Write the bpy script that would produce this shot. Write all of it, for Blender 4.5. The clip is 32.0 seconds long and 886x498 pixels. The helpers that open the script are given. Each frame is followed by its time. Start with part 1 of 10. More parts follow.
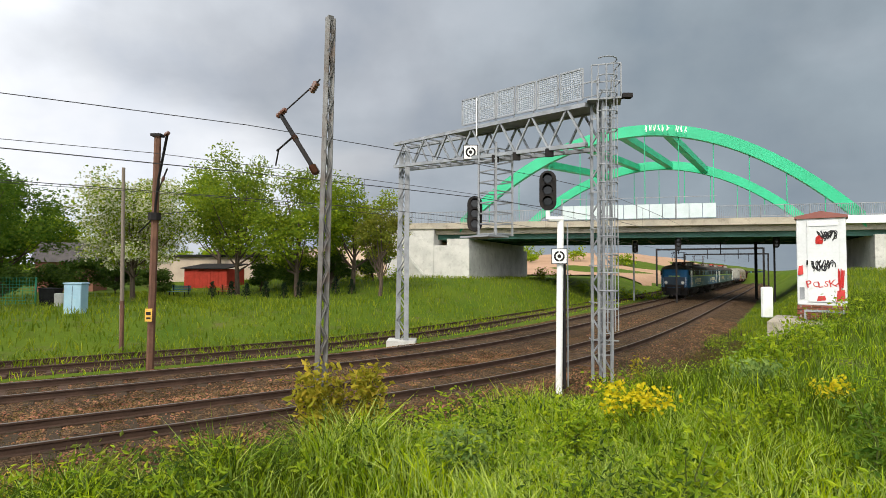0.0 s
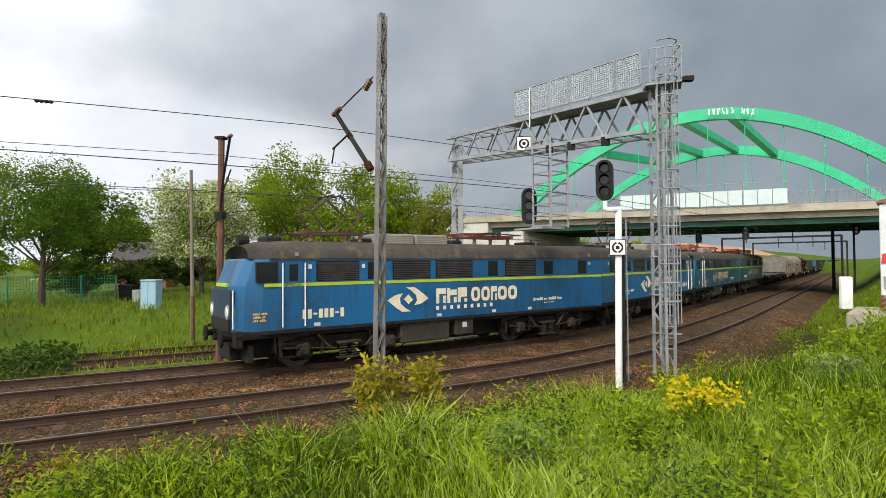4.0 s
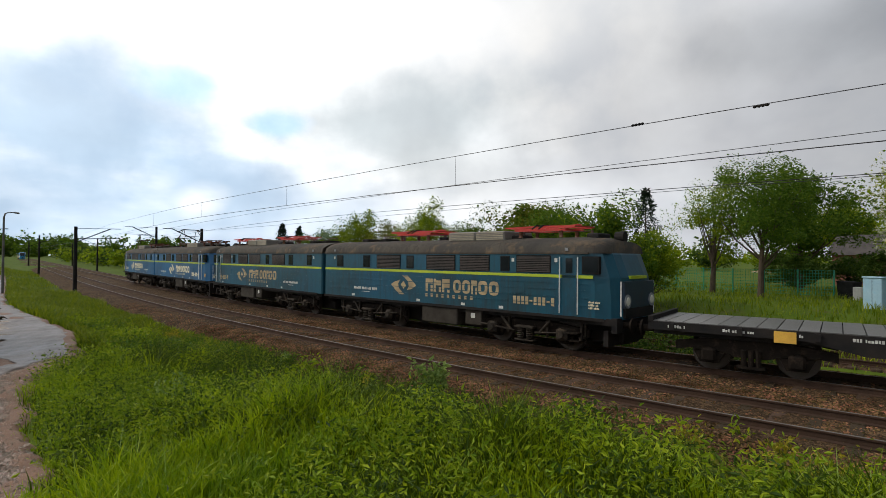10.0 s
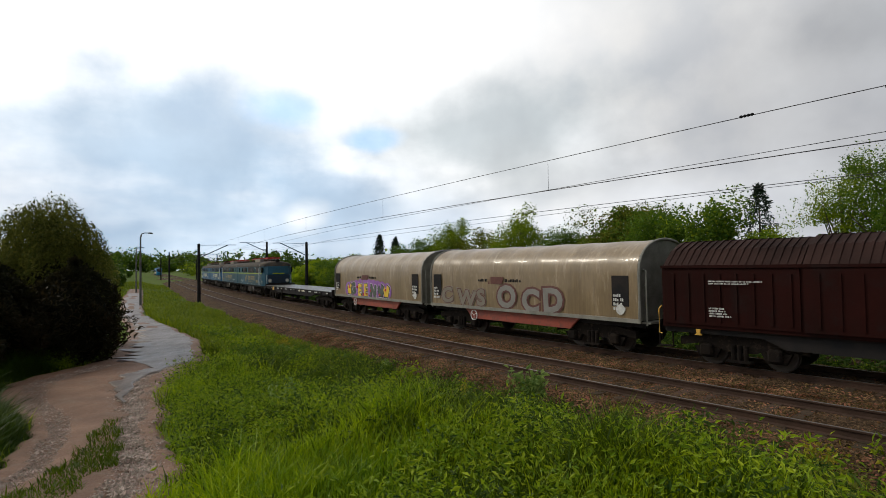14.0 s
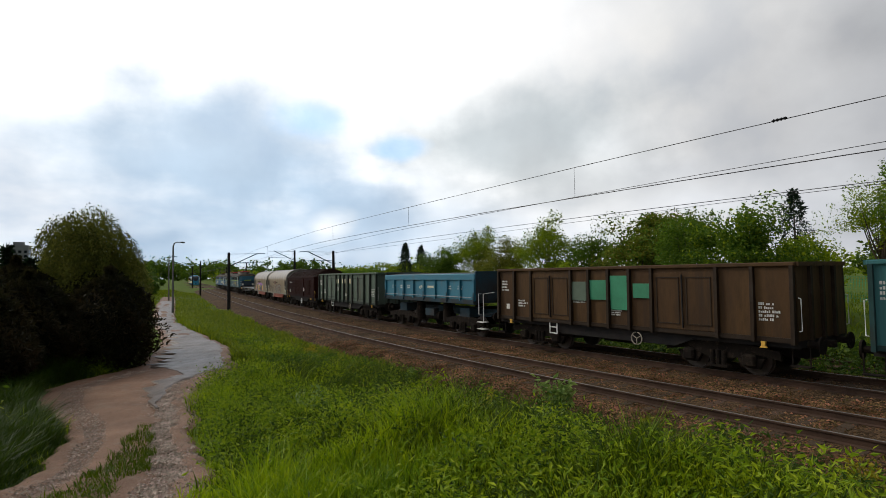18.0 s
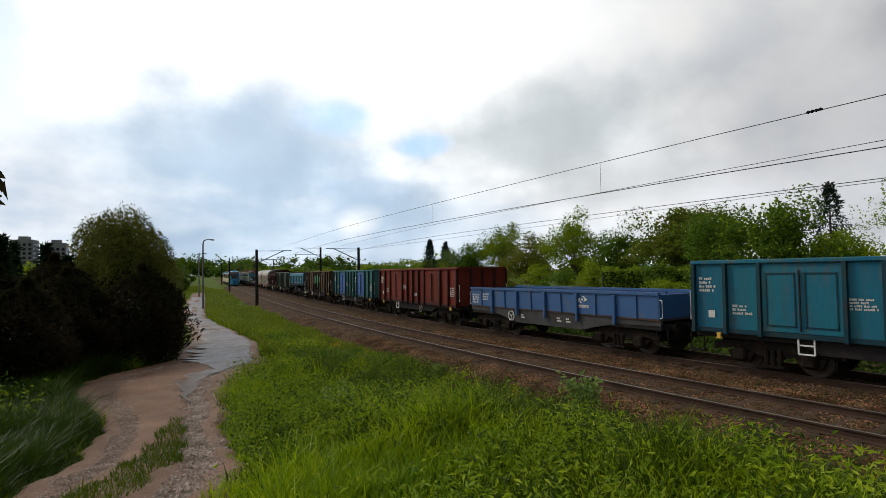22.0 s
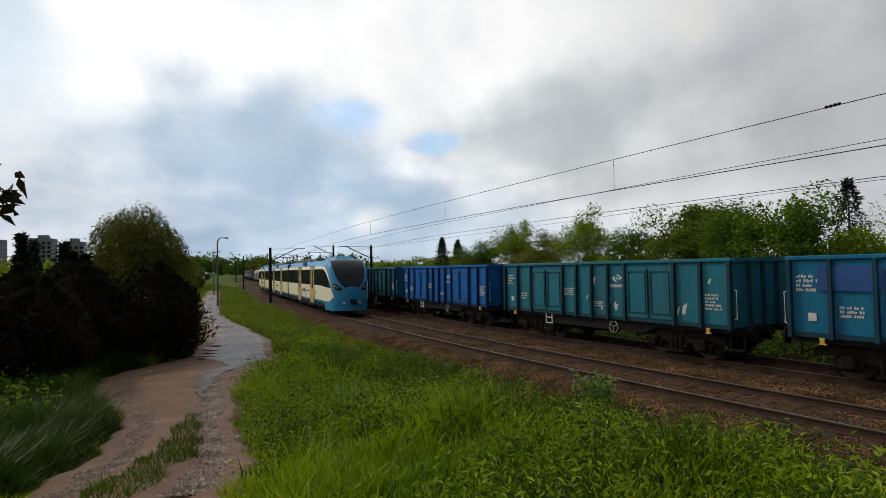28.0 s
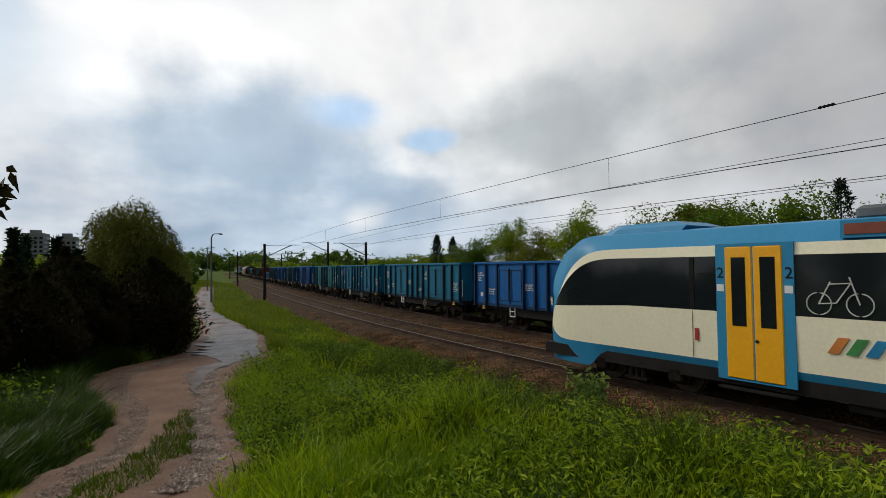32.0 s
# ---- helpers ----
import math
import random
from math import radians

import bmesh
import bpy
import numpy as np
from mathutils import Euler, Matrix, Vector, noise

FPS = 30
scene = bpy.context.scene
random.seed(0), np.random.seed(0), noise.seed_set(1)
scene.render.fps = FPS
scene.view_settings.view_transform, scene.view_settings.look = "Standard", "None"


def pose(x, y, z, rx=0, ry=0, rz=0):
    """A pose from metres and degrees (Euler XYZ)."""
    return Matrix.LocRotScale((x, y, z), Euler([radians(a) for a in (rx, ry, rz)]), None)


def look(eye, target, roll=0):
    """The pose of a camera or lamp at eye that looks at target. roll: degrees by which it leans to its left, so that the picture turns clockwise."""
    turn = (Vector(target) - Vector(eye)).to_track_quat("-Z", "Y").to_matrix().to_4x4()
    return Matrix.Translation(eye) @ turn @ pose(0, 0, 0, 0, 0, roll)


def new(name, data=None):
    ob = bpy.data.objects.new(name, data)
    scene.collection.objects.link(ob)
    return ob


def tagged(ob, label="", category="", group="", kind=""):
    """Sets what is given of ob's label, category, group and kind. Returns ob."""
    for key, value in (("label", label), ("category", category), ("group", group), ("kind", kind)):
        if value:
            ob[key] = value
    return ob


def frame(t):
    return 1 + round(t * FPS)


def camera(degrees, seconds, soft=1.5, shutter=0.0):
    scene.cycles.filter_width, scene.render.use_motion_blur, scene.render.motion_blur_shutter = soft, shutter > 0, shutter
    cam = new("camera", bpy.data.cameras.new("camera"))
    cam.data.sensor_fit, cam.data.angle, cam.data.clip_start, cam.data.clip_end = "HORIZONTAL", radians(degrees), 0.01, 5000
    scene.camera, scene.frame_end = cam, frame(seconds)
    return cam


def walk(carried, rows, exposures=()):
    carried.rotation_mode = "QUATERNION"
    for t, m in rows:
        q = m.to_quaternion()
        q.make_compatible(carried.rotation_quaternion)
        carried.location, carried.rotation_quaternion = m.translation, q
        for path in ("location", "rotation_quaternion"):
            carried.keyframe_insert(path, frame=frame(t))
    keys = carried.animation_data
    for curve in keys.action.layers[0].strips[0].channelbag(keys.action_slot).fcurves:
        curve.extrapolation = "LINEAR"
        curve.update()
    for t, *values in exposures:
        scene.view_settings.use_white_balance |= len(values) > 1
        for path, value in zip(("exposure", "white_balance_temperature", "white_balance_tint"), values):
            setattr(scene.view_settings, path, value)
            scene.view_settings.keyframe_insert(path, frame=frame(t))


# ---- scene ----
# ---------------------------------------------------------------- camera
EYE = (0.0, 0.0, 2.86)
cam = camera(78.47, 32.0, soft=0.6)
# seconds, heading, tilt, lean in degrees
PATH = [
    (0.0, -0.00, 2.18, 0.32), (0.5, -0.30, 1.81, -0.03), (1.0, -0.45, 1.65, 0.43), (1.5, -0.62, 1.53, 0.66),
    (2.0, -0.85, 1.67, 0.12), (2.5, -0.92, 1.69, 0.26), (4.5, -9.46, 1.28, -0.17), (5.0, -15.48, 0.97, 0.24),
    (5.5, -26.92, 0.74, -0.78), (6.0, -39.07, 0.23, -0.17), (6.5, -48.56, 1.29, 0.12), (7.0, -54.16, 1.55, 0.37),
    (7.5, -60.12, 1.23, 0.78), (8.0, -63.24, 1.28, 0.61), (8.5, -64.89, 1.47, 0.72), (9.0, -66.61, 1.57, 0.78),
    (9.5, -69.82, 1.09, 0.40), (10.0, -72.60, 0.88, 0.46), (10.5, -74.43, 1.12, 0.26), (11.0, -76.91, 1.23, 0.08),
    (11.5, -78.80, 1.14, -0.11), (12.0, -79.83, 1.69, -0.76), (12.5, -81.45, 1.83, -0.72), (13.0, -81.93, 1.69, -0.42),
    (13.5, -82.22, 1.67, -0.74), (14.0, -82.47, 1.71, -0.90), (14.5, -82.74, 1.71, -0.73), (16.5, -83.64, 2.27, -0.86),
    (17.0, -84.00, 2.53, -0.57), (17.5, -84.78, 2.68, -0.80), (18.0, -85.15, 2.61, -0.98), (18.5, -85.47, 2.31, -1.14),
    (19.0, -86.58, 2.05, -0.46), (19.5, -86.80, 2.12, -0.45), (20.0, -86.51, 2.38, -0.62), (20.5, -86.95, 1.99, -0.94),
    (21.0, -87.58, 2.00, -1.00), (21.5, -87.63, 2.06, -1.26), (22.0, -87.74, 2.28, -1.04), (22.5, -87.03, 2.49, -1.24),
    (23.0, -86.65, 2.42, -1.12), (23.5, -86.89, 2.32, -1.18), (24.0, -87.13, 2.09, -0.77), (24.5, -86.48, 1.51, -0.47),
    (26.5, -87.80, 2.31, -1.56), (27.0, -88.27, 2.17, -1.27), (27.5, -88.42, 2.16, -0.64), (28.0, -89.04, 2.07, -1.09),
    (28.5, -89.36, 1.82, -0.99), (29.0, -89.67, 1.86, -0.84), (29.5, -89.35, 2.06, -0.75), (30.0, -89.09, 2.13, -0.83),
    (30.5, -89.17, 2.01, -0.77), (31.0, -88.93, 1.95, -0.85), (31.5, -88.63, 1.77, -0.85), (32.0, -88.50, 1.78, -0.76),
]
EXPOSURE = [(0.0, 0.03), (5.4, -0.1), (7.0, -0.58), (9.0, -0.85), (12.0, -1.08), (22.0, -1.1), (23.5, -1.32), (28.0, -1.34), (29.5, -1.3), (30.5, -1.42), (32.0, -1.42)]


def aim(heading, tilt, lean):
    a, b = radians(heading), radians(tilt)
    way = Vector((math.sin(a) * math.cos(b), math.cos(a) * math.cos(b), math.sin(b)))
    return look(EYE, Vector(EYE) + way * 10, lean)


walk(cam, [(t, aim(a, b, c)) for t, a, b, c in PATH], EXPOSURE)

# ---------------------------------------------------------------- sky and sun
SUN_AZ, SUN_EL = -154.0, 40.0
# cloud banks: heading and height in degrees, width, flatness, raggedness, colour and density
CLOUD_BANKS = [
    (-58, 18, 0.30, 1.6, 1.8, (1.70, 1.66, 1.58, 0.55)),
    (-100, 3.5, 0.50, 3.6, 2.0, (1.22, 1.52, 1.86, 0.75)),
    (-131, 20, 0.20, 1.4, 2.6, (1.25, 1.65, 2.05, 0.6)),
    (-122, 23, 0.08, 1.6, 4.4, (2.80, 2.80, 2.80, 0.8)),
    (-113, 19, 0.24, 1.6, 3.0, (2.95, 2.92, 2.88, 0.8)),
    (-90, 23, 0.34, 2.4, 2.6, (2.60, 2.58, 2.54, 0.7)),
    (-89, 13, 0.20, 1.6, 2.6, (2.30, 2.38, 2.42, 0.65)),
    (-97, 6, 0.17, 1.6, 3.0, (1.00, 1.30, 1.66, 0.7)),
    (-107, 9.5, 0.27, 1.35, 2.4, (0.92, 1.24, 1.60, 0.85)),
    (-76, 13.5, 0.26, 2.1, 2.2, (0.96, 1.08, 1.15, 0.8)),
    (-70, 9, 0.20, 2.4, 2.6, (1.25, 1.30, 1.32, 0.5)),
    (-97.5, 5.0, 0.055, 1.5, 3.2, (2.30, 2.34, 2.36, 0.75)),
    (-29, 10, 0.34, 2.6, 1.6, (0.97, 0.99, 1.03, 0.75)),
    (-47, 14, 0.32, 2.0, 1.6, (1.00, 1.02, 1.07, 0.6)),
    (-10, 11, 0.10, 3.0, 2.2, (0.55, 0.57, 0.60, 0.7)),
    (-40, 19, 0.17, 3.0, 1.8, (0.66, 0.69, 0.74, 0.55)),
]


def sky():
    world = bpy.data.worlds.new("sky")
    scene.world = world
    world.use_nodes = True
    nt = world.node_tree
    nt.nodes.clear()
    N, Lk = nt.nodes.new, nt.links.new
    out, bg = N("ShaderNodeOutputWorld"), N("ShaderNodeBackground")
    nish = N("ShaderNodeTexSky")
    nish.sky_type, nish.sun_disc = "NISHITA", False
    nish.sun_elevation, nish.sun_rotation = radians(SUN_EL), radians(SUN_AZ)
    co = N("ShaderNodeTexCoord")
    sep = N("ShaderNodeSeparateXYZ")
    Lk(co.outputs["Generated"], sep.inputs[0])

    def calc(op, a, b=None, c=None, clamp=False):
        n = N("ShaderNodeMath")
        n.operation, n.use_clamp = op, clamp
        for i, v in enumerate((a, b, c)):
            if v is None:
                continue
            if isinstance(v, (int, float)):
                n.inputs[i].default_value = v
            else:
                Lk(v, n.inputs[i])
        return n.outputs[0]

    def noise_at(vec, scale, detail, rough):
        n = N("ShaderNodeTexNoise")
        n.inputs["Scale"].default_value, n.inputs["Detail"].default_value, n.inputs["Roughness"].default_value = scale, detail, rough
        Lk(vec, n.inputs["Vector"])
        return n.outputs["Fac"]

    def ramp(v, stops):
        n = N("ShaderNodeValToRGB")
        while len(n.color_ramp.elements) < len(stops):
            n.color_ramp.elements.new(0.5)
        for e, (p, c) in zip(n.color_ramp.elements, stops):
            e.position, e.color = p, (*c, 1)
        Lk(v, n.inputs[0])
        return n.outputs[0]

    def mix(f, a, b):
        n = N("ShaderNodeMix")
        n.data_type = "RGBA"
        Lk(f, n.inputs[0])
        for i, v in ((6, a), (7, b)):
            if isinstance(v, tuple):
                n.inputs[i].default_value = (*v, 1)
            else:
                Lk(v, n.inputs[i])
        return n.outputs[2]

    # the cloud layer is seen flattened towards the horizon
    up = calc("ADD", calc("ABSOLUTE", sep.outputs["Z"]), 0.22)
    px, py = calc("DIVIDE", sep.outputs["X"], up), calc("DIVIDE", sep.outputs["Y"], up)
    comb = N("ShaderNodeCombineXYZ")
    Lk(px, comb.inputs[0]), Lk(py, comb.inputs[1])
    comb.inputs[2].default_value = 0.37
    flat = comb.outputs[0]
    med = noise_at(flat, 1.5, 6.0, 0.53)
    shade = noise_at(flat, 1.05, 4.0, 0.5)
    # bright thin cloud over the open side, a slate storm front over the bridge side
    storm = calc("ADD", calc("MULTIPLY", sep.outputs["X"], math.sin(radians(35))), calc("MULTIPLY", sep.outputs["Y"], math.cos(radians(35))))
    storm = calc("ADD", calc("MULTIPLY_ADD", storm, 0.5, 0.5), calc("MULTIPLY", calc("SUBTRACT", med, 0.5), 0.22))
    deck = ramp(storm, [(0.0, (2.25, 2.27, 2.3)), (0.30, (2.2, 2.22, 2.25)), (0.40, (1.85, 1.88, 1.93)), (0.505, (1.45, 1.5, 1.58)), (0.59, (1.12, 1.16, 1.24)), (0.675, (0.70, 0.735, 0.79)), (0.82, (0.45, 0.485, 0.54)), (0.97, (0.285, 0.34, 0.39))])

    def bank(vec, heading, height, width, squash, rag):
        """How far a direction lies inside a cloud bank with ragged edges."""
        a, b = radians(heading), radians(height)
        cx, cy, cz = math.sin(a) * math.cos(b), math.cos(a) * math.cos(b), math.sin(b)
        n = N("ShaderNodeVectorMath")
        n.operation = "SUBTRACT"
        Lk(co.outputs["Generated"], n.inputs[0])
        n.inputs[1].default_value = (cx, cy, cz)
        m = N("ShaderNodeVectorMath")
        m.operation = "MULTIPLY"
        Lk(n.outputs[0], m.inputs[0])
        m.inputs[1].default_value = (1 / width, 1 / width, squash / width)
        q = N("ShaderNodeVectorMath")
        q.operation = "LENGTH"
        Lk(m.outputs[0], q.inputs[0])
        d = calc("ADD", q.outputs["Value"], calc("MULTIPLY", calc("SUBTRACT", vec, 0.5), rag))
        r = N("ShaderNodeMapRange")
        r.interpolation_type = "SMOOTHSTEP"
        r.inputs[1].default_value, r.inputs[2].default_value = 1.25, 0.30
        r.inputs[3].default_value, r.inputs[4].default_value = 0.0, 1.0
        Lk(d, r.inputs[0])
        return r.outputs[0]

    puff = noise_at(co.outputs["Generated"], 5.0, 6.0, 0.5)
    edge = calc("ADD", calc("MULTIPLY", med, 0.55), calc("MULTIPLY", puff, 0.45))
    sky_col = deck
    for heading, height, width, squash, rag, tone in CLOUD_BANKS:
        sky_col = mix(calc("MULTIPLY", bank(edge, heading, height, width, squash, rag), tone[3]), sky_col, tone[:3])
    blue = N("ShaderNodeVectorMath")
    blue.operation = "MULTIPLY"
    Lk(nish.outputs[0], blue.inputs[0])
    blue.inputs[1].default_value = (0.34, 0.42, 0.46)
    gap = calc("MAXIMUM", bank(edge, -97.5, 16.0, 0.085, 2.2, 3.6), bank(edge, -89.5, 13.2, 0.05, 2.0, 4.6))
    sky_col = mix(calc("MULTIPLY", gap, 0.55), sky_col, blue.outputs[0])
    wisp = ramp(shade, [(0.3, (0.90, 0.91, 0.93)), (0.5, (1, 1, 1)), (0.7, (1.08, 1.08, 1.08))])
    n = N("ShaderNodeVectorMath")
    n.operation = "MULTIPLY"
    Lk(sky_col, n.inputs[0]), Lk(wisp, n.inputs[1])
    billow = ramp(puff, [(0.34, (0.88, 0.90, 0.93)), (0.48, (1, 1, 1)), (0.66, (1.14, 1.14, 1.13))])
    fluffy = N("ShaderNodeVectorMath")
    fluffy.operation = "MULTIPLY"
    Lk(n.outputs[0], fluffy.inputs[0]), Lk(billow, fluffy.inputs[1])
    Lk(fluffy.outputs[0], bg.inputs["Color"])
    bg.inputs["Strength"].default_value = 1.0
    Lk(bg.outputs[0], out.inputs[0])


sky()
sun_data = bpy.data.lights.new("sun", "SUN")
sun_data.energy, sun_data.angle, sun_data.color = 2.8, radians(10.0), (1.0, 0.92, 0.78)
sun = new("sun", sun_data)
sa, se = radians(SUN_AZ), radians(SUN_EL)
sun.matrix_world = look((0, 0, 60), Vector((0, 0, 60)) - Vector((math.sin(sa) * math.cos(se), math.cos(sa) * math.cos(se), math.sin(se))))


# ---------------------------------------------------------------- materials
MATS = {}


def mat(name, color, rough=0.7, metal=0.0, second=None, scale=3.0, fine=40.0, bump=0.15, blend=0.5, dirt=None, dirt_amount=0.35,
        spec=0.5, stretch=(1, 1, 1), vary=0.0, glow=None, island=False, coat=0.0, streak=None):
    """A surface with two scales of variation: broad stains and fine grain, with relief."""
    if name in MATS:
        return MATS[name]
    m = bpy.data.materials.new(name)
    m.use_nodes = True
    nt = m.node_tree
    N, Lk = nt.nodes.new, nt.links.new
    bsdf = nt.nodes["Principled BSDF"]
    co, mp = N("ShaderNodeTexCoord"), N("ShaderNodeMapping")
    mp.inputs["Scale"].default_value = stretch
    Lk(co.outputs["Object"], mp.inputs[0])

    def noise_of(s, d, r=0.55):
        n = N("ShaderNodeTexNoise")
        n.inputs["Scale"].default_value, n.inputs["Detail"].default_value, n.inputs["Roughness"].default_value = s, d, r
        Lk(mp.outputs[0], n.inputs["Vector"])
        return n.outputs["Fac"]

    def limits(v, a, b):
        n = N("ShaderNodeMapRange")
        n.inputs[1].default_value, n.inputs[2].default_value = a, b
        Lk(v, n.inputs[0])
        return n.outputs[0]

    def mix(f, a, b):
        n = N("ShaderNodeMix")
        n.data_type = "RGBA"
        if isinstance(f, float):
            n.inputs[0].default_value = f
        else:
            Lk(f, n.inputs[0])
        for i, v in ((6, a), (7, b)):
            if isinstance(v, tuple):
                n.inputs[i].default_value = (*v, 1)
            else:
                Lk(v, n.inputs[i])
        return n.outputs[2]

    second = second or tuple(c * 0.72 for c in color)
    broad, grain = noise_of(scale, 5), noise_of(fine, 4, 0.65)
    col = mix(limits(broad, 0.5 - 0.25 * blend - 0.02, 0.5 + 0.3 * blend), color, second)
    hsv = N("ShaderNodeHueSaturation")
    val = N("ShaderNodeMapRange")
    val.inputs[1].default_value, val.inputs[2].default_value = 0.3, 0.7
    amp = 0.05 + 0.25 * min(0.8, bump)
    val.inputs[3].default_value, val.inputs[4].default_value = 1 - amp, 1 + amp
    Lk(grain, val.inputs[0])
    Lk(val.outputs[0], hsv.inputs["Value"])
    Lk(col, hsv.inputs["Color"])
    col = hsv.outputs[0]
    if vary:
        rnd = N("ShaderNodeNewGeometry").outputs["Random Per Island"] if island else N("ShaderNodeObjectInfo").outputs["Random"]
        h2, r2 = N("ShaderNodeHueSaturation"), N("ShaderNodeMapRange")
        r2.inputs[3].default_value, r2.inputs[4].default_value = 1 - vary, 1 + vary
        Lk(rnd, r2.inputs[0])
        Lk(r2.outputs[0], h2.inputs["Value"])
        r3 = N("ShaderNodeMapRange")
        r3.inputs[3].default_value, r3.inputs[4].default_value = 0.5 + vary * 0.06, 0.5 - vary * 0.06
        Lk(rnd, r3.inputs[0])
        Lk(r3.outputs[0], h2.inputs["Hue"])
        Lk(col, h2.inputs["Color"])
        col = h2.outputs[0]
    if dirt:
        d = noise_of(scale * 2.3, 7, 0.7)
        col = mix(limits(d, 0.62 - 0.3 * dirt_amount, 0.78), col, dirt)
    if streak:
        # runs of grime or rust that hang down a wall
        tone, much = streak
        m2 = N("ShaderNodeMapping")
        m2.inputs["Scale"].default_value = (5.5, 5.5, 0.28)
        Lk(co.outputs["Object"], m2.inputs[0])
        n2, n3 = N("ShaderNodeTexNoise"), N("ShaderNodeTexNoise")
        n2.inputs["Scale"].default_value, n2.inputs["Detail"].default_value, n2.inputs["Roughness"].default_value = 1.3, 5, 0.65
        n3.inputs["Scale"].default_value, n3.inputs["Detail"].default_value = 0.55, 4
        Lk(m2.outputs[0], n2.inputs["Vector"]), Lk(co.outputs["Object"], n3.inputs["Vector"])
        prod = N("ShaderNodeMath")
        prod.operation = "MULTIPLY"
        Lk(limits(n2.outputs["Fac"], 0.60 - 0.25 * much, 0.80), prod.inputs[0]), Lk(limits(n3.outputs["Fac"], 0.35, 0.62), prod.inputs[1])
        part_of = N("ShaderNodeMath")
        part_of.operation = "MULTIPLY"
        Lk(prod.outputs[0], part_of.inputs[0])
        part_of.inputs[1].default_value = 0.85
        col = mix(part_of.outputs[0], col, tone)
    Lk(col, bsdf.inputs["Base Color"])
    rr = N("ShaderNodeMapRange")
    rr.inputs[3].default_value, rr.inputs[4].default_value = max(0.03, rough - 0.12), min(1, rough + 0.12)
    Lk(broad, rr.inputs[0])
    Lk(rr.outputs[0], bsdf.inputs["Roughness"])
    bsdf.inputs["Metallic"].default_value = metal
    bsdf.inputs["Specular IOR Level"].default_value = spec if rough < 0.7 else min(spec, 0.08)
    bsdf.inputs["Coat Weight"].default_value = coat
    if bump:
        b = N("ShaderNodeBump")
        b.inputs["Strength"].default_value, b.inputs["Distance"].default_value = bump, 0.02
        Lk(grain, b.inputs["Height"])
        Lk(b.outputs[0], bsdf.inputs["Normal"])
    if glow:
        bsdf.inputs["Emission Color"].default_value, bsdf.inputs["Emission Strength"].default_value = (*glow[0], 1), glow[1]
    MATS[name] = m
    return m


def leaf_mat(name, color, second, vary=0.35, spec=0.18, rough=0.6):
    m = mat(name, color, rough, 0, second, 0.6, 3.0, 0, 0.8, vary=vary, island=True, spec=spec)
    nt = m.node_tree
    bsdf, out = nt.nodes["Principled BSDF"], nt.nodes["Material Output"]
    tr, add = nt.nodes.new("ShaderNodeBsdfTranslucent"), nt.nodes.new("ShaderNodeMixShader")
    add.inputs[0].default_value = 0.42
    src = bsdf.inputs["Base Color"].links[0].from_socket
    nt.links.new(src, tr.inputs[0])
    nt.links.new(bsdf.outputs[0], add.inputs[1]), nt.links.new(tr.outputs[0], add.inputs[2])
    nt.links.new(add.outputs[0], out.inputs[0])
    return m


def glass_mat(name, tint, rough=0.06):
    return mat(name, tint, rough, 0, tuple(c * 0.8 for c in tint), 2, 20, 0, spec=0.35)


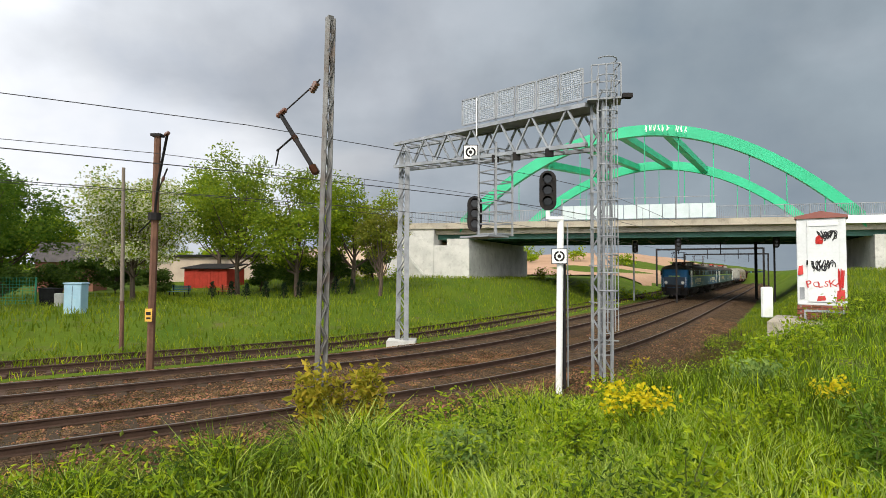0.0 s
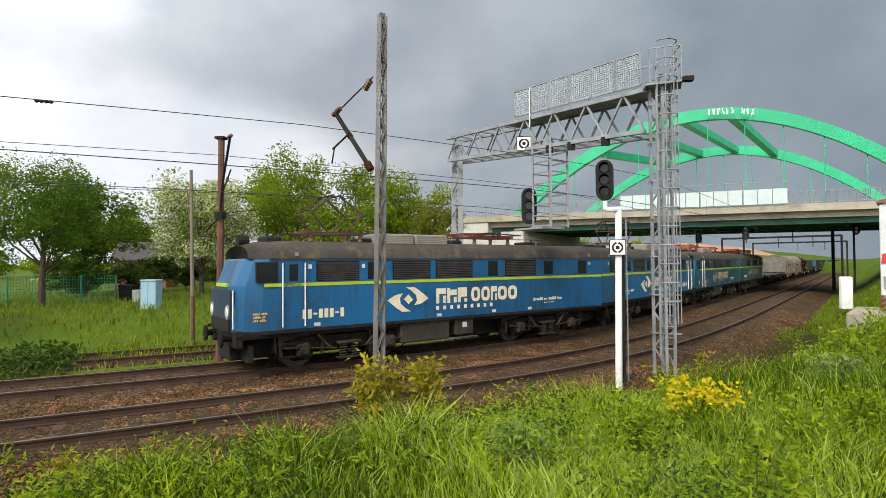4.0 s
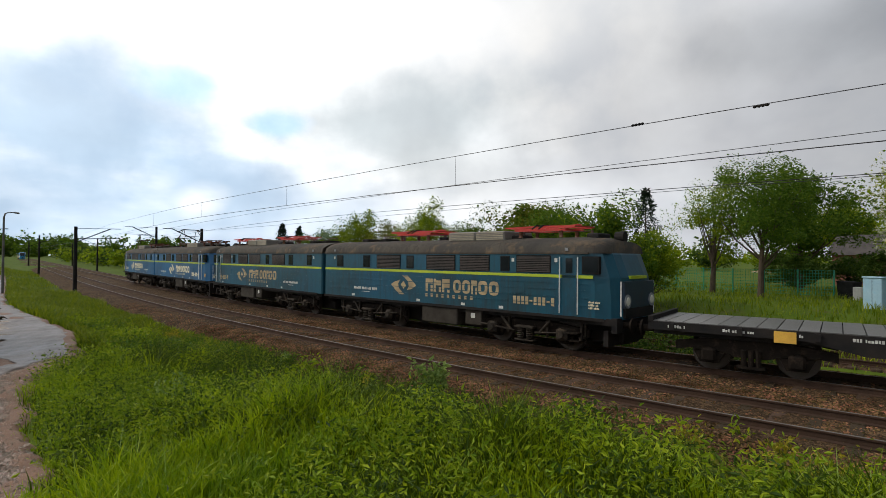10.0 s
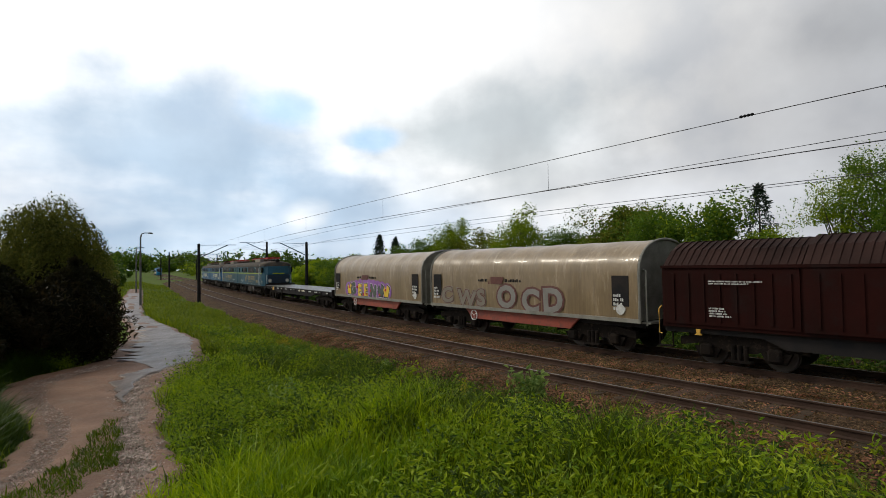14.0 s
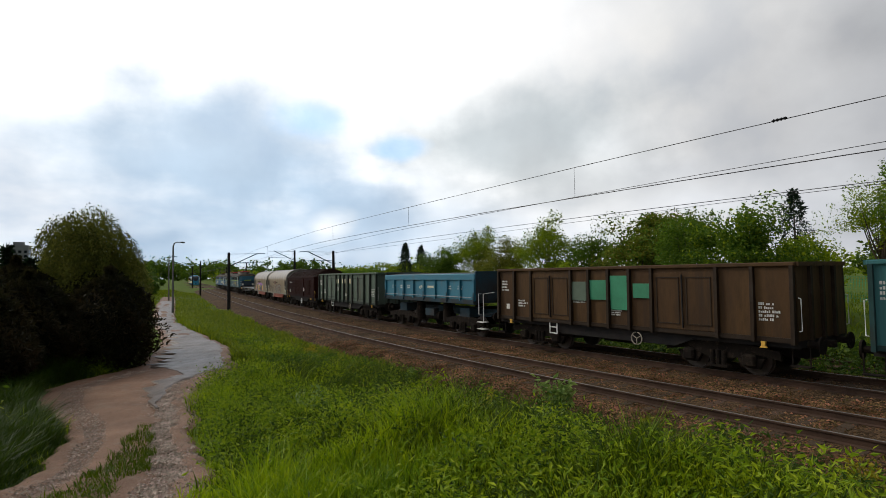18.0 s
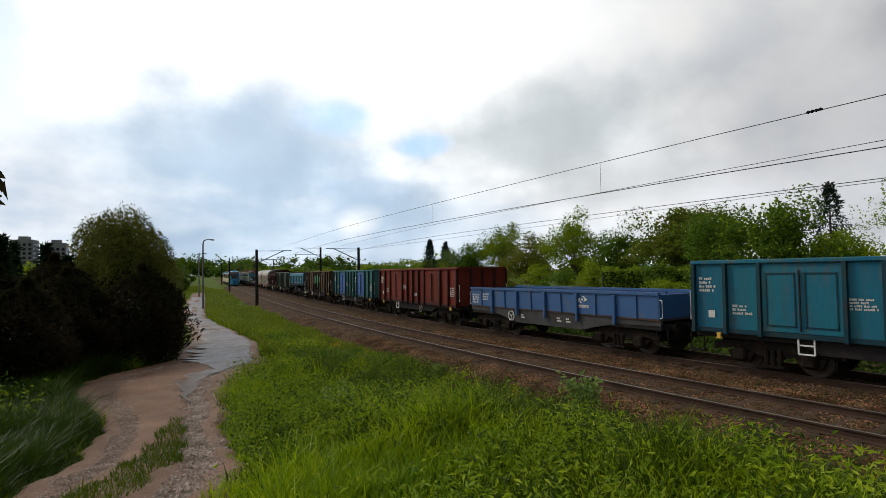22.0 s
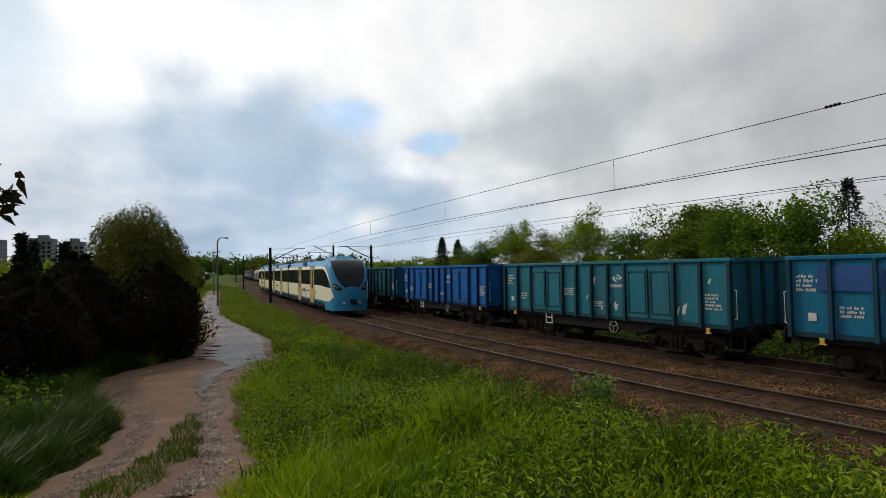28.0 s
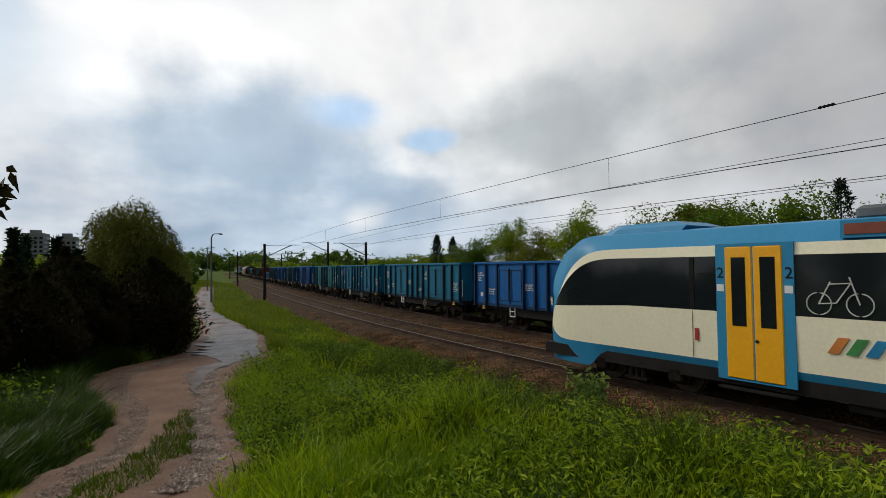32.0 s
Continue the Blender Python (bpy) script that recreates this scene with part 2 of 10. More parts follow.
# ---------------------------------------------------------------- mesh building
class Geo:
    """Gathers the faces of one part."""

    def __init__(self):
        self.v, self.f, self.sm = [], [], False

    def add(self, verts, faces):
        k = len(self.v)
        self.v += [tuple(p) for p in verts]
        self.f += [tuple(i + k for i in q) for q in faces]
        return self

    def box(self, x0, x1, y0, y1, z0, z1, c=0.0):
        """A box, with its upright and long edges cut by c."""
        if c <= 0:
            v = [(x, y, z) for x in (x0, x1) for y in (y0, y1) for z in (z0, z1)]
            return self.add(v, [(0, 1, 3, 2), (4, 6, 7, 5), (0, 4, 5, 1), (2, 3, 7, 6), (0, 2, 6, 4), (1, 5, 7, 3)])
        ring = lambda z, e: [(x0 + c + e, y0 + e, z), (x1 - c - e, y0 + e, z), (x1 - e, y0 + c + e, z), (x1 - e, y1 - c - e, z),
                             (x1 - c - e, y1 - e, z), (x0 + c + e, y1 - e, z), (x0 + e, y1 - c - e, z), (x0 + e, y0 + c + e, z)]
        v = ring(z0, c) + ring(z0 + c, 0) + ring(z1 - c, 0) + ring(z1, c)
        f = [tuple(range(7, -1, -1)), tuple(range(24, 32))]
        for r in range(3):
            f += [(r * 8 + i, r * 8 + (i + 1) % 8, r * 8 + 8 + (i + 1) % 8, r * 8 + 8 + i) for i in range(8)]
        return self.add(v, f)

    def tube(self, pts, radii, n=8, caps=True):
        pts = [Vector(p) for p in pts]
        if isinstance(radii, (int, float)):
            radii = [radii] * len(pts)
        k = len(self.v)
        ref = None
        for i, p in enumerate(pts):
            d = (pts[min(i + 1, len(pts) - 1)] - pts[max(i - 1, 0)]).normalized()
            if ref is None:
                ref = Vector((0, 0, 1)) if abs(d.z) < 0.9 else Vector((1, 0, 0))
            a = d.cross(ref).normalized()
            b = d.cross(a).normalized()
            for j in range(n):
                t = 2 * math.pi * j / n
                self.v.append(tuple(p + (a * math.cos(t) + b * math.sin(t)) * radii[i]))
        for i in range(len(pts) - 1):
            for j in range(n):
                self.f.append((k + i * n + j, k + i * n + (j + 1) % n, k + (i + 1) * n + (j + 1) % n, k + (i + 1) * n + j))
        if caps:
            self.f.append(tuple(k + j for j in reversed(range(n))))
            self.f.append(tuple(k + (len(pts) - 1) * n + j for j in range(n)))
        return self

    def bar(self, a, b, w, t=None):
        """A square bar from a to b."""
        a, b = Vector(a), Vector(b)
        t = t or w
        d = (b - a).normalized()
        ref = Vector((0, 0, 1)) if abs(d.z) < 0.95 else Vector((1, 0, 0))
        s = d.cross(ref).normalized()
        u = s.cross(d).normalized()
        v = [p + s * (i * w / 2) + u * (j * t / 2) for p in (a, b) for i, j in ((-1, -1), (1, -1), (1, 1), (-1, 1))]
        return self.add(v, [(3, 2, 1, 0), (4, 5, 6, 7), (0, 1, 5, 4), (1, 2, 6, 5), (2, 3, 7, 6), (3, 0, 4, 7)])

    def prism(self, prof, x0, x1):
        """A profile of (y, z), run along x."""
        n = len(prof)
        v = [(x0, y, z) for y, z in prof] + [(x1, y, z) for y, z in prof]
        return self.add(v, [tuple(reversed(range(n))), tuple(range(n, 2 * n))] + [(i, (i + 1) % n, n + (i + 1) % n, n + i) for i in range(n)])

    def slab(self, outline, z0, z1):
        """An outline of (x, y), raised from z0 to z1."""
        n = len(outline)
        v = [(x, y, z0) for x, y in outline] + [(x, y, z1) for x, y in outline]
        return self.add(v, [tuple(reversed(range(n))), tuple(range(n, 2 * n))] + [(i, (i + 1) % n, n + (i + 1) % n, n + i) for i in range(n)])

    def plate(self, outline, y0, y1):
        """An outline of (x, z), from y0 to y1."""
        n = len(outline)
        v = [(x, y0, z) for x, z in outline] + [(x, y1, z) for x, z in outline]
        return self.add(v, [tuple(range(n)), tuple(reversed(range(n, 2 * n)))] + [(i, n + i, n + (i + 1) % n, (i + 1) % n) for i in range(n)])

    def wheel(self, x, z, y0, y1, r, n=16):
        return self.plate([(x + r * math.cos(2 * math.pi * i / n), z + r * math.sin(2 * math.pi * i / n)) for i in range(n)], y0, y1)

    def hoop(self, x, y, z, r, t, n=20):
        pts = [(x + r * math.cos(2 * math.pi * i / n), y, z + r * math.sin(2 * math.pi * i / n)) for i in range(n + 1)]
        return self.tube(pts, t, 5, False)

    def mesh(self, name, material, smooth=False):
        me = bpy.data.meshes.new(name)
        me.from_pydata(self.v, [], self.f)
        me.materials.append(material)
        if smooth:
            me.shade_smooth()
        me.validate()
        return me


def part(name, geo, material, parent=None, label="", at=None, smooth=False):
    ob = new(name, geo if isinstance(geo, bpy.types.Mesh) else geo.mesh(name, material, smooth))
    if at is not None:
        ob.matrix_basis = at if isinstance(at, Matrix) else Matrix.Translation(at)
    if parent is not None:
        ob.parent = parent
    fine = name in ("writing", "wordmark", "insulator", "insulators", "pantograph", "graffiti")
    if label or fine:
        tagged(ob, label, kind="stuff" if fine else "")
    return ob


def thing(name, label, category, at=None, group="", kind=""):
    ob = new(name)
    ob.empty_display_size = 0.3
    if at is not None:
        ob.matrix_basis = at if isinstance(at, Matrix) else Matrix.Translation(at)
    return tagged(ob, label, category, group, kind)


def setting(name, geo, material, label, category, smooth=False):
    return tagged(part(name, geo, material, smooth=smooth), label, category, kind="structure")


def lettering(name, text, size, material, parent, at, label=""):
    cu = bpy.data.curves.new(name, "FONT")
    cu.body, cu.size, cu.extrude = text, size, 0.003
    tmp = bpy.data.objects.new(name, cu)
    me = bpy.data.meshes.new_from_object(tmp)
    bpy.data.objects.remove(tmp)
    me.materials.clear()
    me.materials.append(material)
    return part(name, me, material, parent, label, at)


def grid_mesh(name, xs, ys, fz, material, smooth=True):
    X, Y = np.meshgrid(xs, ys)
    Z = fz(X, Y)
    v = np.stack([X, Y, Z], -1).reshape(-1, 3)
    nx, ny = len(xs), len(ys)
    i = (np.arange(ny - 1)[:, None] * nx + np.arange(nx - 1)[None]).reshape(-1)
    f = np.stack([i, i + 1, i + nx + 1, i + nx], 1)
    return raw_mesh(name, v, f, material, smooth)


def raw_mesh(name, v, f, material, smooth=False):
    me = bpy.data.meshes.new(name)
    k = f.shape[1]
    me.vertices.add(len(v)), me.loops.add(f.size), me.polygons.add(len(f))
    me.vertices.foreach_set("co", np.asarray(v, np.float32).reshape(-1))
    me.loops.foreach_set("vertex_index", f.reshape(-1).astype(np.int32))
    me.polygons.foreach_set("loop_start", np.arange(0, f.size, k, dtype=np.int32))
    me.polygons.foreach_set("use_smooth", np.full(len(f), smooth))
    me.materials.append(material)
    me.update()
    me.validate()
    return me


# ---------------------------------------------------------------- the line of the railway
LINE_D = np.array([math.cos(radians(36)), math.sin(radians(36))])
LINE_N = np.array([-math.sin(radians(36)), math.cos(radians(36))])
LINE = (11.801, 7.282, 37.332, 11.002, 0.260, 0.403)
GAUGE, APART = 1.65, 4.4
UU = np.arange(-620.0, 460.0, 0.25)


def line_v(u):
    v0, u0, wl, wr, al, ar = LINE
    x = np.asarray(u, float) - u0
    lc = lambda q: np.logaddexp(q, -q) - math.log(2)
    return v0 + np.where(x < 0, al * wl * lc(x / wl), ar * wr * lc(x / wr))


MID = np.outer(UU, LINE_D) + np.outer(line_v(UU), LINE_N)
TAN = np.gradient(MID, axis=0)
TAN /= np.linalg.norm(TAN, axis=1)[:, None]
NOR = np.stack([-TAN[:, 1], TAN[:, 0]], 1)


def rail_xy(u, w):
    """The place beside the near track: u along it, w across, away from the camera."""
    return np.array([np.interp(u, UU, MID[:, k] + NOR[:, k] * w) for k in (0, 1)])


def lengths(w):
    c = MID + NOR * w
    s = np.concatenate([[0], np.cumsum(np.linalg.norm(np.diff(c, axis=0), axis=1))])
    return c, s - s[np.argmin(np.abs(UU))]


LANES = {w: lengths(w) for w in (0.0, APART)}


def on_lane(w, s):
    c, ss = LANES[w]
    return np.array([np.interp(s, ss, c[:, k]) for k in (0, 1)])


def lane_pose(w, s, base, z=0.0):
    a, b = on_lane(w, s - base / 2), on_lane(w, s + base / 2)
    m = (a + b) / 2
    return pose(m[0], m[1], z, 0, 0, math.degrees(math.atan2(b[1] - a[1], b[0] - a[0])))


def uw_of(x, y):
    """The inverse of rail_xy, near enough, for arrays."""
    u = x * LINE_D[0] + y * LINE_D[1]
    v = x * LINE_N[0] + y * LINE_N[1]
    for _ in range(3):
        sl = (line_v(u + 0.05) - line_v(u - 0.05)) / 0.1
        w = (v - line_v(u)) * np.sqrt(1 + sl * sl)
        u = x * LINE_D[0] + y * LINE_D[1] + w * sl / np.sqrt(1 + sl * sl)
    return u, w


# ---------------------------------------------------------------- ground
def smooth(x, a, b):
    t = np.clip((x - a) / (b - a), 0, 1)
    return t * t * (3 - 2 * t)


def wavy(x, y, k, seed=0.0):
    return (np.sin(x * k + 1.3 + seed) * np.cos(y * k * 1.1 + 0.4 + seed) + 0.5 * np.sin(x * k * 2.3 + y * k * 1.7 + seed)) / 1.5


def ground_z(x, y):
    x, y = np.asarray(x, float), np.asarray(y, float)
    u, w = uw_of(x, y)
    u, w = u / 1.1, w / 1.1
    z = np.full(x.shape, -0.42)
    # the bank on the camera's side
    top = 0.4 + 0.8 * smooth(u, -9, -1) + 0.5 * smooth(u, 4, 17)
    bank = -0.42 + (top + 0.42) * smooth(-w, 3.3, 7.5)
    z = np.where(w < 0, bank, z)
    # the lane's bed is level
    lane = smooth(-w, 6.2, 7.0) * smooth(-u, 6, 12)
    z = np.where(w < 0, z * (1 - lane) + 0.35 * lane, z)
    # gentle meadow, the road embankment of the bridge and the far hills
    z = z + 0.05 * wavy(x, y, 0.9) * smooth(np.abs(w - 2), 5, 8) + 0.10 * wavy(x, y, 0.23) * smooth(w, 9, 16)
    z = z + 2.3 * smooth(u, 20, 38) * smooth(w, 10, 17) + 1.3 * smooth(u, 25, 45) * smooth(-w, 5, 9)
    z = z + 0.95 * smooth(w, 10.0, 16.5) * smooth(u, -75, -45) * (1 - smooth(u, 26, 40))
    r = np.hypot(x, y)
    hill = smooth(r, 90, 330) * (5.0 + 5.5 * smooth(np.sin(np.arctan2(x, y) - 0.12), -0.25, 0.2) + 1.2 * wavy(x, y, 0.013))
    along = smooth(np.abs(w - 2), 14, 60)
    z = z + hill * along * smooth(u, 5, 60)
    z = z + 1.2 * smooth(r, 120, 400) * along * smooth(-u, 20, 60) * (0.6 + 0.4 * wavy(x, y, 0.011))
    return z


def ground_mat():
    m = mat("meadow_soil", (0.082, 0.115, 0.008), 0.95, 0, (0.045, 0.085, 0.006), 0.35, 9.0, 0.6, 0.9, dirt=(0.11, 0.085, 0.045), dirt_amount=0.25)
    return m


def ground():
    a = np.concatenate([np.linspace(-1500, -130, 26), np.linspace(-120, -32, 45), np.arange(-30, 34, 0.4), np.linspace(36, 120, 43), np.linspace(130, 1500, 26)])
    me = grid_mesh("ground", a, a, ground_z, ground_mat())
    tagged(new("ground", me), "green meadow ground with grassy banks and low hills", "ground", kind="structure")


ground()


def ribbon(name, us, ws, zs, material, wob=0.0, smooth_=True):
    """A sheet that follows the railway: ws and zs give its cross-section."""
    us = np.asarray(us, float)
    rows = []
    rng = np.random.default_rng(5)
    for w, z in zip(ws, zs):
        c = np.stack([np.interp(us, UU, MID[:, k] + NOR[:, k] * w) for k in (0, 1)], 1)
        zz = np.full(len(us), z) + wob * rng.normal(size=len(us))
        rows.append(np.column_stack([c, zz]))
    v = np.concatenate(rows)
    n = len(us)
    f = []
    for r in range(len(ws) - 1):
        i = np.arange(n - 1) + r * n
        f.append(np.stack([i, i + 1, i + n + 1, i + n], 1))
    return raw_mesh(name, v, np.concatenate(f), material, smooth_)


M_BALLAST = mat("ballast_stone", (0.128, 0.080, 0.044), 0.98, 0, (0.064, 0.040, 0.021), 0.8, 26.0, 1.0, 0.9, dirt=(0.045, 0.03, 0.02), dirt_amount=0.3, spec=0.2)


def stony(m, scale=20.0, low=0.35, high=1.75):
    """Breaks a bed of stones up into single lumps with dark gaps."""
    nt = m.node_tree
    N, Lk = nt.nodes.new, nt.links.new
    bsdf = nt.nodes["Principled BSDF"]
    src = bsdf.inputs["Base Color"].links[0].from_socket
    co, vo, edge = N("ShaderNodeTexCoord"), N("ShaderNodeTexVoronoi"), N("ShaderNodeTexVoronoi")
    edge.feature = "DISTANCE_TO_EDGE"
    for v in (vo, edge):
        v.inputs["Scale"].default_value = scale
        Lk(co.outputs["Object"], v.inputs["Vector"])
    tone, gap, both = N("ShaderNodeMapRange"), N("ShaderNodeMapRange"), N("ShaderNodeMath")
    sep = N("ShaderNodeSeparateColor")
    Lk(vo.outputs["Color"], sep.inputs[0]), Lk(sep.outputs[0], tone.inputs[0])
    tone.inputs[3].default_value, tone.inputs[4].default_value = low, high
    Lk(edge.outputs["Distance"], gap.inputs[0])
    gap.inputs[2].default_value, gap.inputs[3].default_value = 0.16, 0.3
    both.operation = "MULTIPLY"
    Lk(tone.outputs[0], both.inputs[0]), Lk(gap.outputs[0], both.inputs[1])
    hsv = N("ShaderNodeHueSaturation")
    Lk(src, hsv.inputs["Color"]), Lk(both.outputs[0], hsv.inputs["Value"])
    Lk(hsv.outputs[0], bsdf.inputs["Base Color"])
    bump = N("ShaderNodeBump")
    bump.inputs["Strength"].default_value, bump.inputs["Distance"].default_value = 1.0, 0.05
    Lk(edge.outputs["Distance"], bump.inputs["Height"]), Lk(bump.outputs[0], bsdf.inputs["Normal"])
    return m


stony(M_BALLAST)
M_RAIL = mat("rail_rust", (0.075, 0.045, 0.032), 0.75, 0.1, (0.05, 0.032, 0.024), 2, 30, 0.3)
M_RAILTOP = mat("rail_polished", (0.16, 0.145, 0.13), 0.5, 0.6, (0.11, 0.095, 0.085), 2, 30, 0.05)
M_SLEEPER = mat("sleeper_wood", (0.055, 0.038, 0.026), 0.95, 0, (0.08, 0.056, 0.038), 3, 30, 0.6, vary=0.3, stretch=(1, 6, 1))
M_CONCRETE = mat("pale_concrete", (0.52, 0.51, 0.47), 0.85, 0, (0.40, 0.39, 0.36), 0.7, 18, 0.25, dirt=(0.25, 0.24, 0.21), dirt_amount=0.25)
M_OLDCON = mat("stained_concrete", (0.40, 0.35, 0.27), 0.88, 0, (0.30, 0.27, 0.22), 0.5, 14, 0.3, dirt=(0.14, 0.12, 0.10), dirt_amount=0.35)
M_WHITE = mat("white_paint", (0.78, 0.78, 0.76), 0.5, 0, (0.66, 0.66, 0.63), 1.5, 20, 0.06, dirt=(0.40, 0.37, 0.32), dirt_amount=0.08)
M_GREEN = mat("green_paint", (0.015, 0.42, 0.20), 0.5, 0, (0.012, 0.35, 0.165), 0.5, 12, 0.05, spec=0.5)
M_DKGREEN = mat("dark_green_steel", (0.02, 0.10, 0.07), 0.55, 0.1, (0.015, 0.07, 0.05), 0.7, 14, 0.1)
M_GALV = mat("galvanised_steel", (0.27, 0.282, 0.295), 0.6, 0.2, (0.18, 0.188, 0.20), 2.0, 25, 0.1)
M_GREYPAINT = mat("grey_mast_paint", (0.17, 0.17, 0.165), 0.6, 0.1, (0.085, 0.078, 0.07), 1.2, 16, 0.3, dirt=(0.10, 0.055, 0.03), dirt_amount=0.5)
M_BLACK = mat("black_metal", (0.016, 0.016, 0.017), 0.74, 0.0, (0.028, 0.024, 0.022), 2, 20, 0.1)
M_BROWNMAST = mat("rusty_brown_steel", (0.16, 0.085, 0.055), 0.8, 0.1, (0.10, 0.055, 0.04), 1.5, 18, 0.3)
M_WIRE = mat("wire_metal", (0.035, 0.035, 0.04), 0.5, 0.5, (0.05, 0.045, 0.04), 2, 20, 0)


# the two main tracks, and the overgrown siding
def make_bed():
    us = np.concatenate([np.arange(-600, -60, 6.0), np.arange(-60, 60, 0.35), np.arange(60, 440, 6.0)])
    ws = [-3.6, -2.6, -1.9, -1.2, -0.5, 0.2, 0.9, 1.6, 2.2, 2.9, 3.6, 4.4, 5.1, 5.8, 6.4, 7.0, 8.0]
    zs = [-0.52, -0.36, -0.20, -0.175, -0.17, -0.17, -0.175, -0.18, -0.2, -0.18, -0.175, -0.17, -0.17, -0.175, -0.21, -0.34, -0.52]
    ob = new("ballast_bed", ribbon("ballast_bed", us, ws, zs, M_BALLAST, 0.012))
    tagged(ob, "brown crushed stone ballast bed under two tracks", "ballast", kind="structure")
    us, k = np.arange(-34, 30, 0.3), np.linspace(0, 1, 12)
    reach = 4.75 + 0.35 * np.sin(us * 0.9) + 0.22 * np.sin(us * 2.3 + 1) - 0.9 * smooth(us, 6, 14)
    V = []
    for f in k:
        w = -2.5 - (reach - 2.5) * f
        c = np.stack([np.interp(us, UU, MID[:, i]) + np.interp(us, UU, NOR[:, i]) * w for i in (0, 1)], 1)
        V.append(np.column_stack([c, ground_z(c[:, 0], c[:, 1]) + 0.03 + 0.02 * wavy(c[:, 0], c[:, 1], 3.1) - (0.08 if f in (0, 1) else 0)]))
    n = len(us)
    i = (np.arange(15)[:, None] * n + np.arange(n - 1)[None]).reshape(-1)
    earth = mat("earthy_gravel", (0.095, 0.06, 0.03), 0.97, 0, (0.05, 0.034, 0.014), 1.1, 24, 1.0, 0.9, dirt=(0.05, 0.055, 0.015), dirt_amount=0.35)
    stony(earth, 26.0, 0.5, 1.5)
    ob = new("ballast_shoulder", raw_mesh("ballast_shoulder", np.concatenate(V), np.stack([i, i + n, i + n + 1, i + 1], 1), earth, True))
    tagged(ob, "brown earthy gravel shoulder beside the ballast", "ballast", kind="structure")
    us = np.arange(-9, 90, 0.6)
    ob = new("siding_bed", ribbon("siding_bed", us, [8.2, 8.8, 9.8, 10.8, 11.3], [-0.5, -0.36, -0.34, -0.36, -0.5], M_BALLAST, 0.015))
    tagged(ob, "dark overgrown ballast of a disused siding", "ballast", kind="structure")


make_bed()
RAIL_PROF = [(-0.07, -0.172), (0.07, -0.172), (0.07, -0.155), (0.012, -0.135), (0.012, -0.045), (0.036, -0.032), (0.036, -0.002), (-0.036, -0.002), (-0.036, -0.032), (-0.012, -0.045), (-0.012, -0.135), (-0.07, -0.155)]


def swept(us, w, prof, z):
    us = np.asarray(us, float)
    n = len(prof)
    rows = []
    for dw, dz in prof:
        c = np.stack([np.interp(us, UU, MID[:, k] + NOR[:, k] * (w + dw)) for k in (0, 1)], 1)
        rows.append(np.column_stack([c, np.full(len(us), z + dz)]))
    v = np.stack(rows, 1).reshape(-1, 3)
    i = np.arange(len(us) - 1)[:, None] * n
    j = np.arange(n)[None]
    f = np.stack([i + j, i + n + j, i + n + (j + 1) % n, i + (j + 1) % n], -1).reshape(-1, 4)
    return v, f


def track(name, label, w, u0, u1, z=0.0, near=(-32, 32), shine=True):
    root = thing(name, label, "railway track", kind="structure")
    us = np.concatenate([np.arange(u0, min(-50, u1), 8.0), np.arange(max(u0, -50), min(50, u1), 0.6), np.arange(max(50, u0), u1 + 1, 8.0)])
    for side in (-1, 1):
        v, f = swept(us, w + side * GAUGE / 2, RAIL_PROF, z)
        rail = part("rail", raw_mesh("rail", v, f, M_RAIL), M_RAIL, root)
        if shine:
            v, f = swept(us, w + side * GAUGE / 2, [(-0.026, -0.001), (0.026, -0.001), (0.022, 0.003), (-0.022, 0.003)], z)
            part("running_surface", raw_mesh("running_surface", v, f, M_RAILTOP), M_RAILTOP, rail, "polished steel running surface")
    g = Geo().box(-0.12, 0.12, -1.3, 1.3, -0.30, -0.165, 0.02)
    for s in (-1, 1):
        g.box(-0.09, 0.09, s * GAUGE / 2 - 0.15, s * GAUGE / 2 + 0.15, -0.17, -0.15)
    sleeper = g.mesh("sleeper", M_SLEEPER)
    rest = Geo()
    k = 0
    for u in np.arange(max(u0, -60), min(u1, 60), 0.62):
        p, q = rail_xy(u, w), rail_xy(u + 0.1, w)
        m = pose(p[0], p[1], z, 0, 0, math.degrees(math.atan2(q[1] - p[1], q[0] - p[0])) + random.uniform(-0.8, 0.8))
        if near[0] < u < near[1]:
            part("sleeper", sleeper, M_SLEEPER, root, at=m)
        else:
            rest.add([m @ Vector(c) for c in g.v[:32]], g.f[:26])
    if rest.v:
        tagged(part("far_sleepers", rest, M_SLEEPER, root), kind="stuff")
    return root


# ---------------------------------------------------------------- the road bridge
def along(a, b, t):
    return (a[0] + (b[0] - a[0]) * t, a[1] + (b[1] - a[1]) * t)


BR_L, BR_R = (-6.05, 57.2), (44.0, 43.9)
BR_SKEW = (8.7, 18.2)
DECK_TOP, DECK_LOW = 7.65, 6.1


M_SCREEN = mat("pale_screen", (0.50, 0.56, 0.56), 0.4, 0, (0.44, 0.50, 0.50), 1.2, 12, 0.03)


